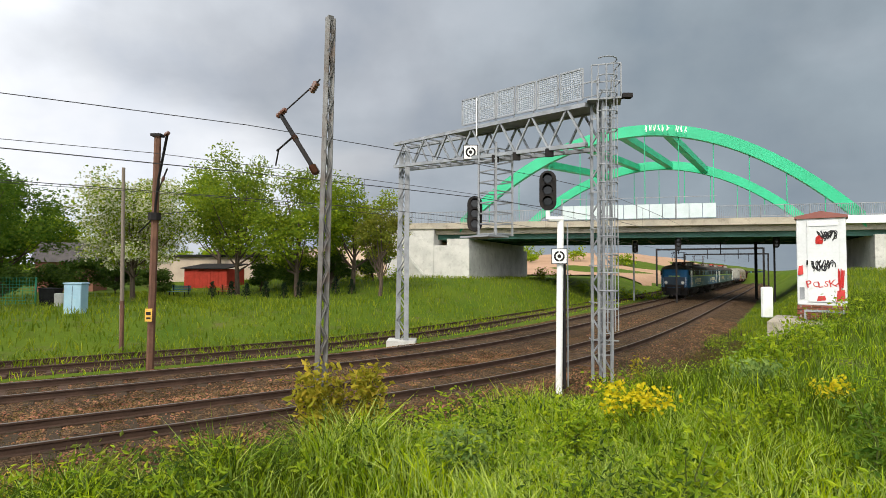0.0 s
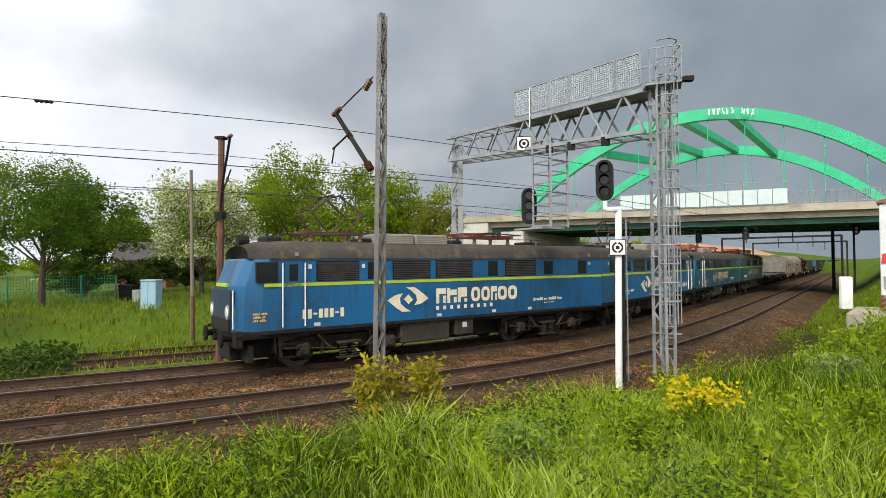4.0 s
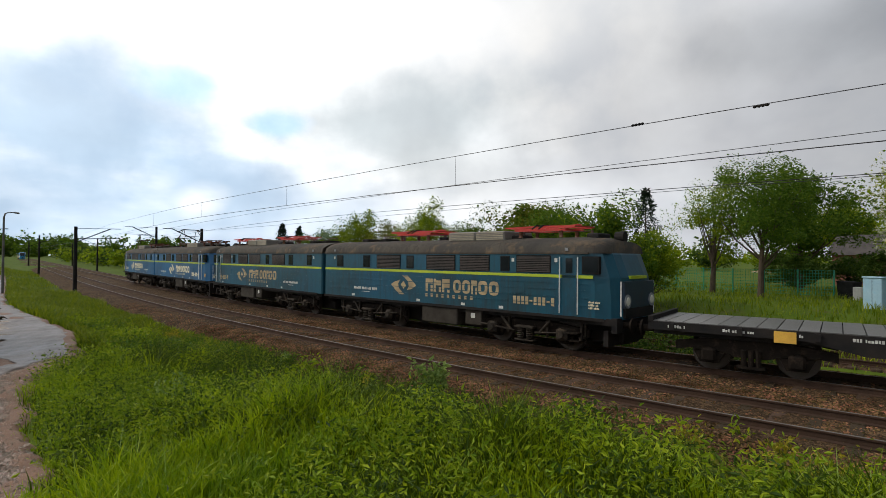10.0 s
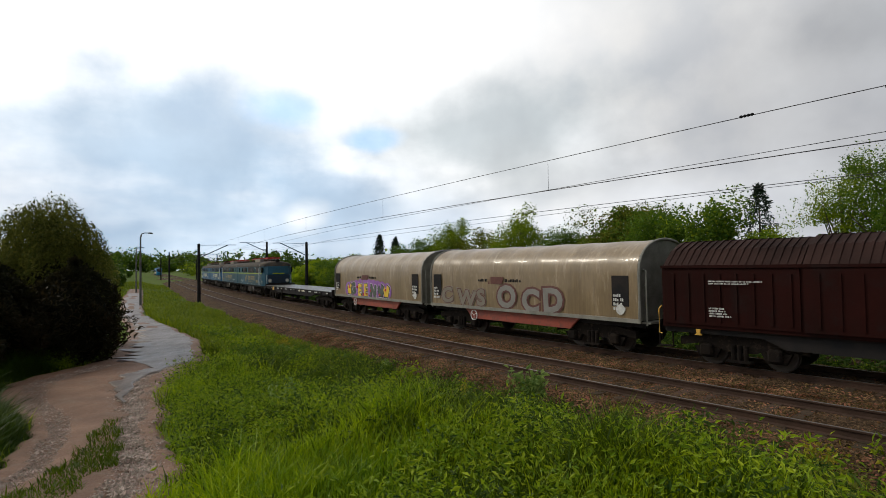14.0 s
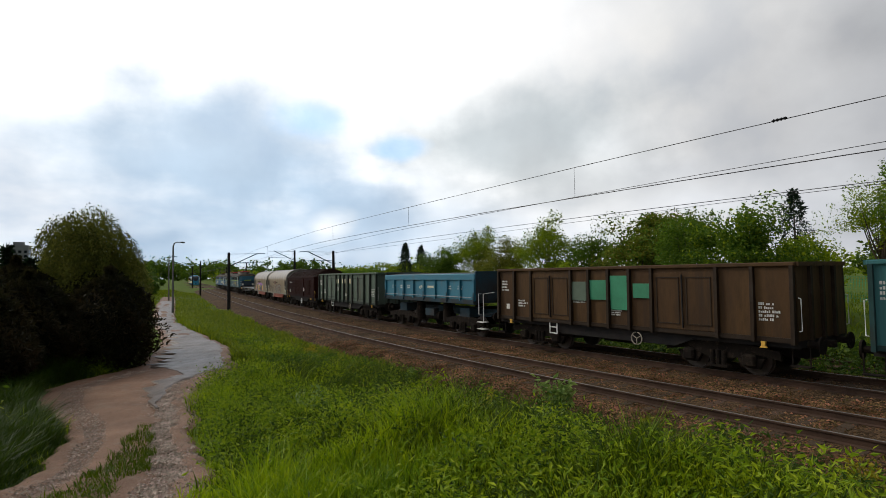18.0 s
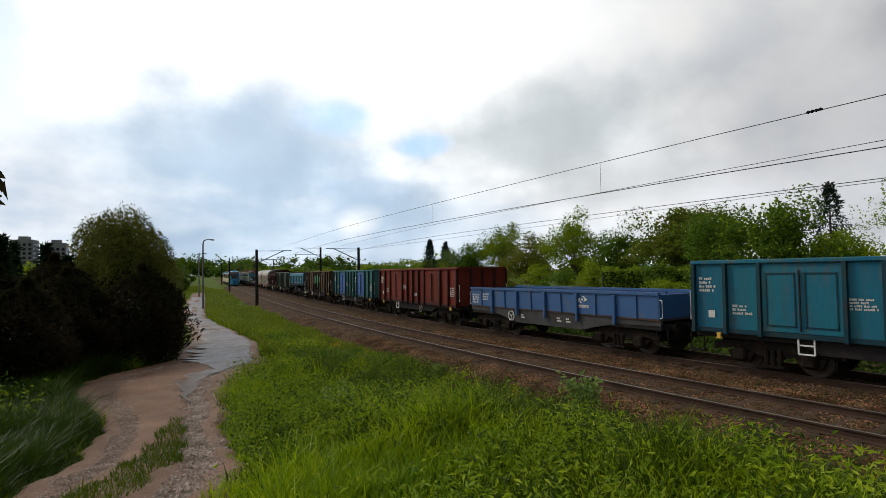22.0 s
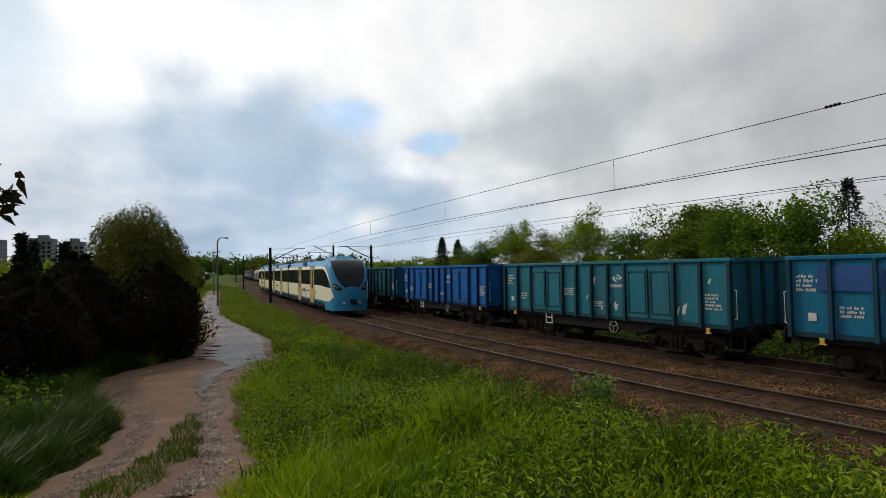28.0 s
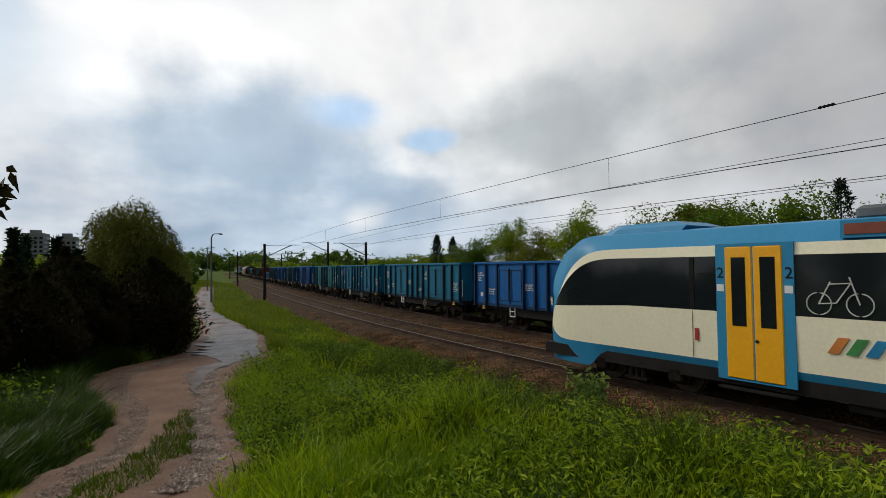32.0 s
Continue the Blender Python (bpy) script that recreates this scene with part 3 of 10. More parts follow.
def road_bridge():
    root = thing("road_bridge", "road bridge with green steel arches over the railway", "bridge", kind="structure")
    ux, uy = BR_R[0] - BR_L[0], BR_R[1] - BR_L[1]
    ln = math.hypot(ux, uy)
    ux, uy = ux / ln, uy / ln
    sx, sy = BR_SKEW

    def at(d, k=0.0, z=0.0):
        """d metres along the deck's near edge, k of the way to its far edge."""
        return Vector((BR_L[0] + ux * d + sx * k, BR_L[1] + uy * d + sy * k, z))

    def beam(d0, d1, k0, k1, z0, z1):
        g = Geo()
        p = [at(d0, k0), at(d1, k0), at(d1, k1), at(d0, k1)]
        return g.slab([(q.x, q.y) for q in p], z0, z1)

    part("deck", beam(0, ln + 40, 0.02, 0.98, DECK_LOW + 0.4, DECK_TOP - 0.35), M_OLDCON, root, "stained concrete deck slab")
    part("edge_beam", beam(-1, 39.8, -0.012, 0.03, DECK_TOP - 0.62, DECK_TOP), M_OLDCON, root, "stained concrete edge beam")
    part("edge_beam", beam(39.8, ln + 40, -0.014, 0.03, DECK_TOP - 0.62, DECK_TOP + 0.05), M_WHITE, root, "white painted edge beam")
    part("edge_beam", beam(-1, ln + 40, 0.97, 1.0, DECK_TOP - 0.5, DECK_TOP), M_OLDCON, root)
    for k in (0.06, 0.35, 0.65, 0.94):
        part("girder", beam(3.0, ln + 4, k - 0.012, k + 0.012, DECK_LOW - (0.1 if k < 0.1 else 0.0), DECK_LOW + 0.9), M_DKGREEN, root, "dark green steel girder")
    for d in range(5, 53, 4):
        part("cross_beam", beam(d, d + 0.3, 0.07, 0.93, DECK_LOW + 0.1, DECK_LOW + 0.7), M_DKGREEN, root)

    # arches: bowed box ribs from the deck's ends
    d0, d1, rise = 7.9, 43.6, 8.5

    def rib_point(t, k, off=0.0):
        d = d0 + (d1 - d0) * t
        return at(d, k, DECK_TOP - 0.3 + (rise + 0.3 + off) * 4 * t * (1 - t) + off * 0.4)

    for k, w in ((0.03, 0.03), (0.97, 0.03)):
        g = Geo()
        n = 40
        k0 = len(g.v)
        for i in range(n + 1):
            t = i / n
            a = rib_point(t, k - w / 2)
            b = rib_point(t, k + w / 2)
            h = 0.5 + 0.15 * abs(2 * t - 1)
            g.v += [(a.x, a.y, a.z - h), (b.x, b.y, b.z - h), (b.x, b.y, b.z + h), (a.x, a.y, a.z + h)]
        for i in range(n):
            for j in range(4):
                g.f.append((k0 + i * 4 + j, k0 + i * 4 + (j + 1) % 4, k0 + (i + 1) * 4 + (j + 1) % 4, k0 + (i + 1) * 4 + j))
        part("arch_rib", g, M_GREEN, root, "bright green steel arch rib")
        for i in range(1, 12):
            t = i / 12
            p = rib_point(t, k)
            part("hanger", Geo().tube([(p.x, p.y, DECK_TOP - 0.2), (p.x, p.y, p.z - 0.4)], 0.04, 6), M_GREEN, root, "thin green hanger rod")
    for t in (0.225, 0.33, 0.437, 0.55):
        a, b = rib_point(t, 0.03), rib_point(t + 0.1, 0.97)
        part("cross_strut", Geo().bar(a, b, 0.7, 0.7), M_GREEN, root, "green steel strut between the arches")

    rng = random.Random(9)
    for i in range(9):
        t = 0.50 + 0.0105 * i + (0.012 if i > 5 else 0)
        g = Geo()
        for k in range(3):
            a, b = rib_point(t + rng.uniform(0, 0.007), -0.002), rib_point(t + rng.uniform(0, 0.007), -0.002)
            g.bar(a + Vector((0, -0.25, rng.uniform(-0.3, -0.1))), b + Vector((0, -0.25, rng.uniform(0.1, 0.35))), 0.06)
        tagged(part("sprayed_stroke", g, M_WHITE, root, "white sprayed stroke on the arch"), "white sprayed stroke on the arch", kind="stuff")

    # railings with upright bars, and the closed screen over the track
    for k, lo, hi in ((-0.004, -1.0, 86), (0.985, -1, 86)):
        rail = part("railing", Geo().bar(at(lo, k, DECK_TOP + 1.1), at(hi, k, DECK_TOP + 1.1), 0.06), M_GALV, root, "galvanised bridge railing")
        part("lower_rail", Geo().bar(at(lo, k, DECK_TOP + 0.15), at(hi, k, DECK_TOP + 0.15), 0.05), M_GALV, rail)
        g = Geo()
        for i in range(int((hi - lo) / 0.16)):
            p = at(lo + i * 0.16, k)
            g.bar((p.x, p.y, DECK_TOP), (p.x, p.y, DECK_TOP + 1.1), 0.034 if i % 12 else 0.08)
        tagged(part("bars", g, M_GALV, rail), kind="stuff")
    n = 12
    for i in range(n):
        a, b = 18.3 + 13.6 * i / n, 18.3 + 13.6 * (i + 1) / n - 0.06
        p, q = at(a, -0.02), at(b, -0.02)
        part("screen_panel", Geo().bar((p.x, p.y, DECK_TOP + 0.72), (q.x, q.y, DECK_TOP + 0.72), 0.05, 1.3), M_SCREEN, root, "pale sheet screen panel over the track")
        if i % 3 == 0:
            part("screen_post", Geo().bar((p.x, p.y, DECK_TOP), (p.x, p.y, DECK_TOP + 2.05), 0.09), M_GALV, root)
    p, q = at(18.3, -0.02), at(31.9, -0.02)
    part("screen_rail", Geo().bar((p.x, p.y, DECK_TOP + 2.0), (q.x, q.y, DECK_TOP + 2.0), 0.05), M_GALV, root)

    # piers and wing walls
    def wall(name, d0, d1, k0, k1, z0, z1, m, label=""):
        return part(name, beam(d0, d1, k0, k1, z0, z1), m, root, label)

    wall("abutment", 5.3, 9.0, 0.0, 1.0, -1.0, DECK_LOW - 0.75, M_CONCRETE, "pale grey concrete bridge pier with faint graffiti")
    wall("bearing_ledge", 6.4, 8.7, 0.03, 0.97, DECK_LOW - 0.75, DECK_LOW - 0.05, M_CONCRETE, "pale concrete bearing ledge")
    wall("wing_wall", 0.2, 5.3, -0.005, 0.1, -1.0, DECK_TOP - 0.62, M_CONCRETE, "pale concrete wing wall")
    wall("abutment", 44.2, 48.6, 0.02, 1.0, -1.0, DECK_LOW, M_CONCRETE, "white concrete abutment with black graffiti")
    wall("wing_wall", 46.7, 55.0, -0.02, 0.04, -1.0, DECK_TOP - 0.5, M_WHITE, "white painted wing wall")
    black = mat("black_spray", (0.02, 0.02, 0.022), 0.6)
    for d0, z0, m in ((48.4, 2.6, black), (47.6, 3.4, black), (49.4, 3.0, black)):
        g, a = Geo(), rng.uniform(0, 6)
        q = [at(d0, -0.03, z0)]
        for i in range(16):
            a += rng.uniform(-1.3, 1.3)
            q.append(at(d0 + 0.5 * math.cos(a) + rng.uniform(-0.5, 0.5), -0.03, z0 + 0.7 * math.sin(a) + rng.uniform(-0.3, 0.3)))
        part("graffiti", g.tube(q, 0.05, 4), m, root, "black sprayed scrawl on the wing wall")
    g = Geo().bar(at(0.2, -0.02, 6.9), at(5.4, -0.03, 1.4), 0.16, 0.22)
    part("slope_kerb", g, M_CONCRETE, root, "sloping concrete kerb down the bank")
    return root


road_bridge()
M_EARTH = mat("bare_earth_slope", (0.42, 0.31, 0.22), 0.95, 0, (0.33, 0.25, 0.17), 0.25, 6, 0.5, dirt=(0.12, 0.15, 0.05), dirt_amount=0.2)


def embankment(name, label, base, top, far, z0, zt, material):
    """A road ramp: toe line, crest line and the far toe."""
    g = Geo()
    n = 24
    for i in range(n + 1):
        t = i / n
        for (a, b), z in ((base, z0), (top, zt), (far, z0)):
            x, y = along(a, b, t)
            g.v.append((x + 0.5 * math.sin(i * 2.1), y + 0.5 * math.cos(i * 1.7), (z * (1 - 0.85 * min(1, 1.5 * t)) if z > 1 else z) + (0.12 * math.sin(i * 1.3) if z > 1 else 0)))
    for i in range(n):
        for j in (0, 1):
            g.f.append((i * 3 + j, i * 3 + 3 + j, i * 3 + 4 + j, i * 3 + 1 + j))
    setting(name, g, material, label, "embankment", True)


embankment("embankment_west", "bare brown earth embankment carrying the bridge road", ((5.5, 58.3), (-82, 81)), ((3.3, 65), (-82, 92)), ((10, 79), (-82, 121)), -0.6, 7.7, M_EARTH)
embankment("embankment_east", "grassy embankment behind the bridge abutment", ((44, 43), (120, 16)), ((46, 47.5), (120, 27)), ((52, 68), (120, 55)), 0.4, 7.0, ground_mat())

M_FIELD = mat("ploughed_field", (0.40, 0.25, 0.16), 0.95, 0, (0.33, 0.21, 0.13), 0.06, 3, 0.4)


def field():
    """The ploughed hillside seen under the bridge."""
    az, rr = np.radians(np.linspace(-9, 40, 60)), np.concatenate([np.linspace(95, 200, 22), np.linspace(210, 420, 16)])
    A, R = np.meshgrid(az, rr)
    x, y = R * np.sin(A), R * np.cos(A)
    u, w = uw_of(x, y)
    lift = np.where(np.abs(w - 2) > 12, 0.25, -1.5)
    v = np.stack([x, y, ground_z(x, y) + lift], -1).reshape(-1, 3)
    n = len(az)
    i = (np.arange(len(rr) - 1)[:, None] * n + np.arange(n - 1)[None]).reshape(-1)
    f = np.stack([i, i + 1, i + n + 1, i + n], 1)
    tagged(new("ploughed_field", raw_mesh("ploughed_field", v, f, M_FIELD, True)), "reddish brown ploughed field on the hillside", "field", kind="structure")


field()


# ---------------------------------------------------------------- rolling stock: shared pieces
M_BOGIE = mat("bogie_grime", (0.010, 0.008, 0.007), 0.9, 0.0, (0.017, 0.013, 0.010), 2.5, 20, 0.3, dirt=(0.06, 0.042, 0.03), dirt_amount=0.3)
M_WHEEL = mat("wheel_steel", (0.06, 0.05, 0.045), 0.55, 0.5, (0.09, 0.075, 0.065), 3, 20, 0.1)
M_MARK = mat("white_marking", (0.62, 0.62, 0.58), 0.7, 0, (0.45, 0.45, 0.42), 6, 30, 0)
M_CREAMMARK = mat("cream_marking", (0.74, 0.66, 0.46), 0.6, 0, (0.62, 0.55, 0.38), 4, 30, 0)
M_YELLOW = mat("yellow_paint", (0.72, 0.42, 0.06), 0.55, 0, (0.6, 0.34, 0.05), 3, 30, 0.05)
M_LIME = mat("lime_stripe", (0.40, 0.50, 0.015), 0.5, 0, (0.33, 0.42, 0.015), 2, 30, 0.03)
M_DARKGLASS = glass_mat("dark_glass", (0.012, 0.016, 0.018))
M_RUBBER = mat("black_rubber", (0.012, 0.012, 0.012), 0.8, 0, (0.02, 0.02, 0.02), 3, 30, 0.1)
M_REDPANT = mat("red_pantograph", (0.50, 0.03, 0.02), 0.5, 0.1, (0.40, 0.03, 0.02), 3, 30, 0.05)
M_RUSTPANT = mat("rusty_pantograph", (0.16, 0.045, 0.03), 0.7, 0.1, (0.07, 0.04, 0.03), 3, 30, 0.05)
M_DARKPANT = mat("sooty_pantograph", (0.09, 0.035, 0.025), 0.6, 0.2, (0.06, 0.03, 0.025), 3, 30, 0.05)
M_INSUL = mat("brown_insulator", (0.12, 0.05, 0.03), 0.25, 0, (0.09, 0.04, 0.025), 3, 30, 0)
M_LAMP = mat("lamp_lens", (0.75, 0.72, 0.62), 0.15, 0, (0.6, 0.58, 0.5), 3, 30, 0)


def bogie(root, x, axle=1.0, r=0.42, span=None, z=0.0):
    """Side frames, springs and two wheelsets; the wheels are parts of the bogie."""
    span = span or axle + 0.75
    g = Geo()
    for s in (-1, 1):
        y0, y1 = s * 1.02, s * 1.16
        a, b = min(y0, y1), max(y0, y1)
        g.plate([(x - span, 0.5), (x - span * 0.55, 0.62), (x - 0.35, 0.42), (x + 0.35, 0.42), (x + span * 0.55, 0.62), (x + span, 0.5),
                 (x + span, 0.72), (x + span * 0.5, 0.84), (x - span * 0.5, 0.84), (x - span, 0.72)], a, b)
        for k in (-1, 1):
            g.box(x + k * axle - 0.17, x + k * axle + 0.17, min(s * 1.1, s * 1.3), max(s * 1.1, s * 1.3), 0.26, 0.6, 0.05)
            g.plate([(x + k * axle - 0.36, 0.5), (x + k * axle + 0.36, 0.5), (x + k * axle + 0.22, 0.22), (x + k * axle - 0.22, 0.22)], a, b)
        for q in (-0.16, 0.0, 0.16):
            g.tube([(x + q, s * 1.2, 0.22), (x + q, s * 1.2, 0.62)], 0.065, 8)
        g.box(x - 0.3, x + 0.3, min(s * 1.08, s * 1.3), max(s * 1.08, s * 1.3), 0.17, 0.23)
    g.box(x - 0.25, x + 0.25, -1.1, 1.1, 0.5, 0.82)
    b = part("bogie", g, M_BOGIE, root, "grimy dark steel bogie")
    for k in (-1, 1):
        w = Geo()
        for s in (-1, 1):
            w.wheel(0, 0, s * 0.76 - 0.06, s * 0.76 + 0.06, r, 20)
            w.wheel(0, 0, min(s * 0.70, s * 0.73), max(s * 0.70, s * 0.73), r + 0.03, 20)
        w.tube([(0, -1.0, 0), (0, 1.0, 0)], 0.08, 8)
        part("wheelset", w, M_WHEEL, b, at=(x + k * axle, 0, r))
    return b


def buffers(root, half, z=0.94, dark=M_BOGIE):
    for e in (-1, 1):
        for s in (-1, 1):
            g = Geo().tube([(e * half, s * 0.85, z), (e * (half + 0.28), s * 0.85, z)], 0.09, 10)
            x = e * (half + 0.28)
            g.tube([(x, s * 0.85, z), (x + e * 0.05, s * 0.85, z)], 0.22, 14)
            part("buffer", g, dark, root)
        part("coupling_hook", Geo().box(min(e * half, e * (half + 0.3)), max(e * half, e * (half + 0.3)), -0.06, 0.06, z - 0.12, z + 0.06, 0.02), dark, root)


def writing(root, x0, x1, z0, z1, y, rows=1, material=None, seed=1, label="small unreadable white writing"):
    """Plain bars of the size of letters, in words and rows."""
    rng = random.Random(seed)
    g = Geo()
    h = (z1 - z0) / rows
    for r in range(rows):
        x, end = x0, x1 - (x1 - x0) * rng.uniform(0, 0.35) * (rows > 1)
        while x < end - 0.3 * h:
            for _ in range(rng.randint(2, 6)):
                w = h * rng.uniform(0.26, 0.46)
                if x + w > end:
                    break
                g.box(x, x + w, y - 0.004, y + 0.002, z0 + h * (rows - 1 - r) + h * 0.22, z0 + h * (rows - r) - h * rng.choice((0.12, 0.12, 0.3)))
                x += w + h * 0.14
            x += h * 0.4
    return part("writing", g, material or M_MARK, root, label) if g.v else None


def emblem(root, x, z, h, y, material, label="cream eye-shaped emblem"):
    """Two curved wings round a small lozenge."""
    g = Geo()
    q = lambda *p: [(x + a * h, z + b * h) for a, b in p]
    g.plate(q((-1.0, 0.0), (-0.62, 0.2), (-0.28, 0.26), (-0.42, 0.06), (-0.38, -0.16), (-0.12, -0.38), (0.12, -0.5), (-0.3, -0.5), (-0.62, -0.3)), y - 0.006, y)
    g.plate(q((1.0, 0.0), (0.62, -0.2), (0.28, -0.26), (0.42, -0.06), (0.38, 0.16), (0.12, 0.38), (-0.12, 0.5), (0.3, 0.5), (0.62, 0.3)), y - 0.006, y)
    g.plate(q((-0.22, 0.02), (0.0, -0.2), (0.22, -0.02), (0.0, 0.2)), y - 0.006, y)
    return part("emblem", g, material, root, label)


def wordmark(root, x0, x1, z0, z1, y, material, lens=(0.85, 0.85, 0.85, 0, 0.85, 0.85, 0.6, 0.95, 0.95), label="cream company lettering drawn as plain blocks"):
    """A company's name as plain heavy shapes: notched blocks first, then thick rings."""
    g = Geo()
    pitch = (x1 - x0) / sum(v if v else 0.25 for v in lens)
    x, h = x0, z1 - z0
    for i, v in enumerate(lens):
        w = pitch * (v if v else 0.25)
        if v:
            a, b = x + 0.02 * w, x + w * 0.9
            t = 0.3 * (b - a)
            if i < 3 or v < 0.7 or len(lens) < 9:
                m = z0 + h * (0.62, 0.5, 0.36)[i % 3]
                g.box(a, a + t, y - 0.006, y, z0, z1)
                g.box(a + t, b, y - 0.006, y, m, z1 if i % 2 == 0 else z1 - 0.12 * h)
                g.box(b - t, b, y - 0.006, y, z0, m - 0.12 * h)
            else:
                n, rx, rz = 16, (b - a) / 2, h / 2
                cx, cz = (a + b) / 2, z0 + rz
                for k in range(n):
                    p, q = 2 * math.pi * k / n, 2 * math.pi * (k + 1) / n
                    g.plate([(cx + (rx - d) * math.copysign(abs(math.cos(u)) ** 0.7, math.cos(u)), cz + (rz - d) * math.copysign(abs(math.sin(u)) ** 0.7, math.sin(u))) for u, d in ((p, 0), (p, t * 0.95), (q, t * 0.95), (q, 0))][::-1], y - 0.006, y)
        x += w
    return part("wordmark", g, material, root, label)


def pantograph(root, x, z, raised, material, flip=1):
    """A lozenge pantograph, folded or raised to the wire."""
    g = Geo()
    h = 1.14 if raised else 0.16
    half = 0.75 if raised else 1.25
    for s in (-1, 1):
        y = s * 0.55
        g.box(x - 1.0, x + 1.0, y - 0.04, y + 0.04, z, z + 0.06)
        for e in (-1, 1):
            knee = (x + e * half * 1.1, y * 1.1, z + h * 0.5 + 0.05)
            g.bar((x + e * 0.3, y, z + 0.06), knee, 0.045)
            g.bar(knee, (x + e * 0.12, y * 0.9, z + h), 0.04)
    for e in (-1, 1):
        g.bar((x + e * half * 1.1, -0.6, z + h * 0.5 + 0.05), (x + e * half * 1.1, 0.6, z + h * 0.5 + 0.05), 0.04)
        g.bar((x + e * 0.9, -0.55, z + 0.04), (x + e * 0.9, 0.55, z + 0.04), 0.06)
        if not raised:
            g.bar((x - 1.2, e * 0.4, z + 0.12), (x + 1.2, -e * 0.1, z + 0.2), 0.035)
    p = part("pantograph", g, material, root, "raised lozenge pantograph" if raised else "folded lozenge pantograph")
    k = Geo()
    for e in (-1, 1):
        k.tube([(x + e * 0.13, -0.8, z + h - 0.1), (x + e * 0.13, -0.55, z + h + 0.03), (x + e * 0.13, 0.55, z + h + 0.03), (x + e * 0.13, 0.8, z + h - 0.1)], 0.025, 6)
    part("contact_strip", k, M_BLACK, p)
    ins = Geo()
    for e in (-1, 1):
        for s in (-1, 1):
            ins.tube([(x + e * 0.8, s * 0.5, z - 0.22), (x + e * 0.8, s * 0.5, z - 0.15), (x + e * 0.8, s * 0.5, z)], [0.09, 0.06, 0.07], 8)
    part("insulator", ins, M_INSUL, p, "brown ribbed insulators")
    return p


# ---------------------------------------------------------------- electric engine halves
def loco_half(cab, paint, paint2, pant_label, number_seed, planked, raised=(False, False), pant=None, wear=0.25):
    """Half of a twin engine, its cab towards cab (-1 or 1)."""
    H, W = 7.2, 1.46
    lo, eave, top = 1.1, 3.02, 3.56
    M_BODY = mat("engine_paint_" + pant_label, paint, 0.42, 0, paint2, 0.35, 9, 0.05, 0.9, dirt=(0.02, 0.022, 0.025), dirt_amount=wear, coat=0.06, spec=0.3, stretch=(1, 1, 0.55), streak=((0.022, 0.022, 0.022), 0.38 + wear))
    M_ROOF = mat("engine_roof", (0.045, 0.042, 0.038), 0.8, 0.0, (0.08, 0.07, 0.058), 0.6, 12, 0.15, dirt=(0.19, 0.125, 0.07), dirt_amount=0.3, streak=((0.02, 0.018, 0.016), 0.6))
    M_LOUV = mat("louvre_dark", (0.035, 0.033, 0.032), 0.7, 0.2, (0.06, 0.05, 0.045), 3, 20, 0.1)
    root = thing("electric_locomotive", "half of a blue freight locomotive with lime stripe and cream emblem", "locomotive", group="locomotive halves")
    X = lambda v: cab * v
    F = lambda v: cab * 0.93 * v
    # body shell: the cab end leans back and is rounded in plan
    g = Geo()
    rows = []
    plan = [(-H, 1.40), (-H + 0.06, W), (H - 1.3, W), (H - 0.7, W - 0.05), (H - 0.28, W - 0.22), (H - 0.06, W - 0.5), (H, 0.55)]
    for z, lean in ((lo, 0.0), (1.7, 0.02), (2.3, 0.08), (2.36, 0.10), (2.98, 0.34), (eave, 0.37)):
        ring = [(X(x - lean * max(0, (x - (H - 1.5)) / 1.5)), -w, z) for x, w in plan]
        ring += [(p[0], -p[1], p[2]) for p in reversed(ring)]
        rows.append(ring)
    n = len(rows[0])
    for ring in rows:
        g.v += ring
    for r in range(len(rows) - 1):
        for j in range(n):
            q = (r * n + j, r * n + (j + 1) % n, (r + 1) * n + (j + 1) % n, (r + 1) * n + j)
            g.f.append(q if cab > 0 else q[::-1])
    g.f.append(tuple(range(n))[::-1] if cab > 0 else tuple(range(n)))
    body = part("body", g, M_BODY, root, "blue painted steel body, grimy towards the rear")
    # roof
    g = Geo()
    k = 10
    rr = []
    for x, s, dz in ((-H + 0.02, 1.0, 0), (-H + 0.25, 1.0, 0.0), (H - 1.6, 1.0, 0), (H - 0.9, 0.97, -0.05), (H - 0.42, 0.80, -0.16)):
        rr.append([(X(x), -math.cos(math.pi * i / k) * (W + 0.015) * s, eave - 0.01 + (top - eave + dz) * math.sin(math.pi * i / k) ** 0.75) for i in range(k + 1)])
    for ring in rr:
        g.v += ring
    m = k + 1
    for r in range(len(rr) - 1):
        for i in range(k):
            q = (r * m + i, (r + 1) * m + i, (r + 1) * m + i + 1, r * m + i + 1)
            g.f.append(q if cab > 0 else q[::-1])
    g.f.append(tuple(range(m))), g.f.append(tuple(range((len(rr) - 1) * m, len(rr) * m))[::-1])
    part("underfloor_gear", Geo().box(-H + 0.1, H - 0.25, -0.55, 0.55, 0.30, lo, 0.03), M_BLACK, root, "dark traction gear under the floor")
    roof = part("roof", g, M_ROOF, root, "sooty grey curved roof with brown stains", smooth=True)
    part("gutter", Geo().box(min(X(-H), X(H - 0.9)), max(X(-H), X(H - 0.9)), -W - 0.03, W + 0.03, eave - 0.03, eave + 0.02), M_ROOF, root)
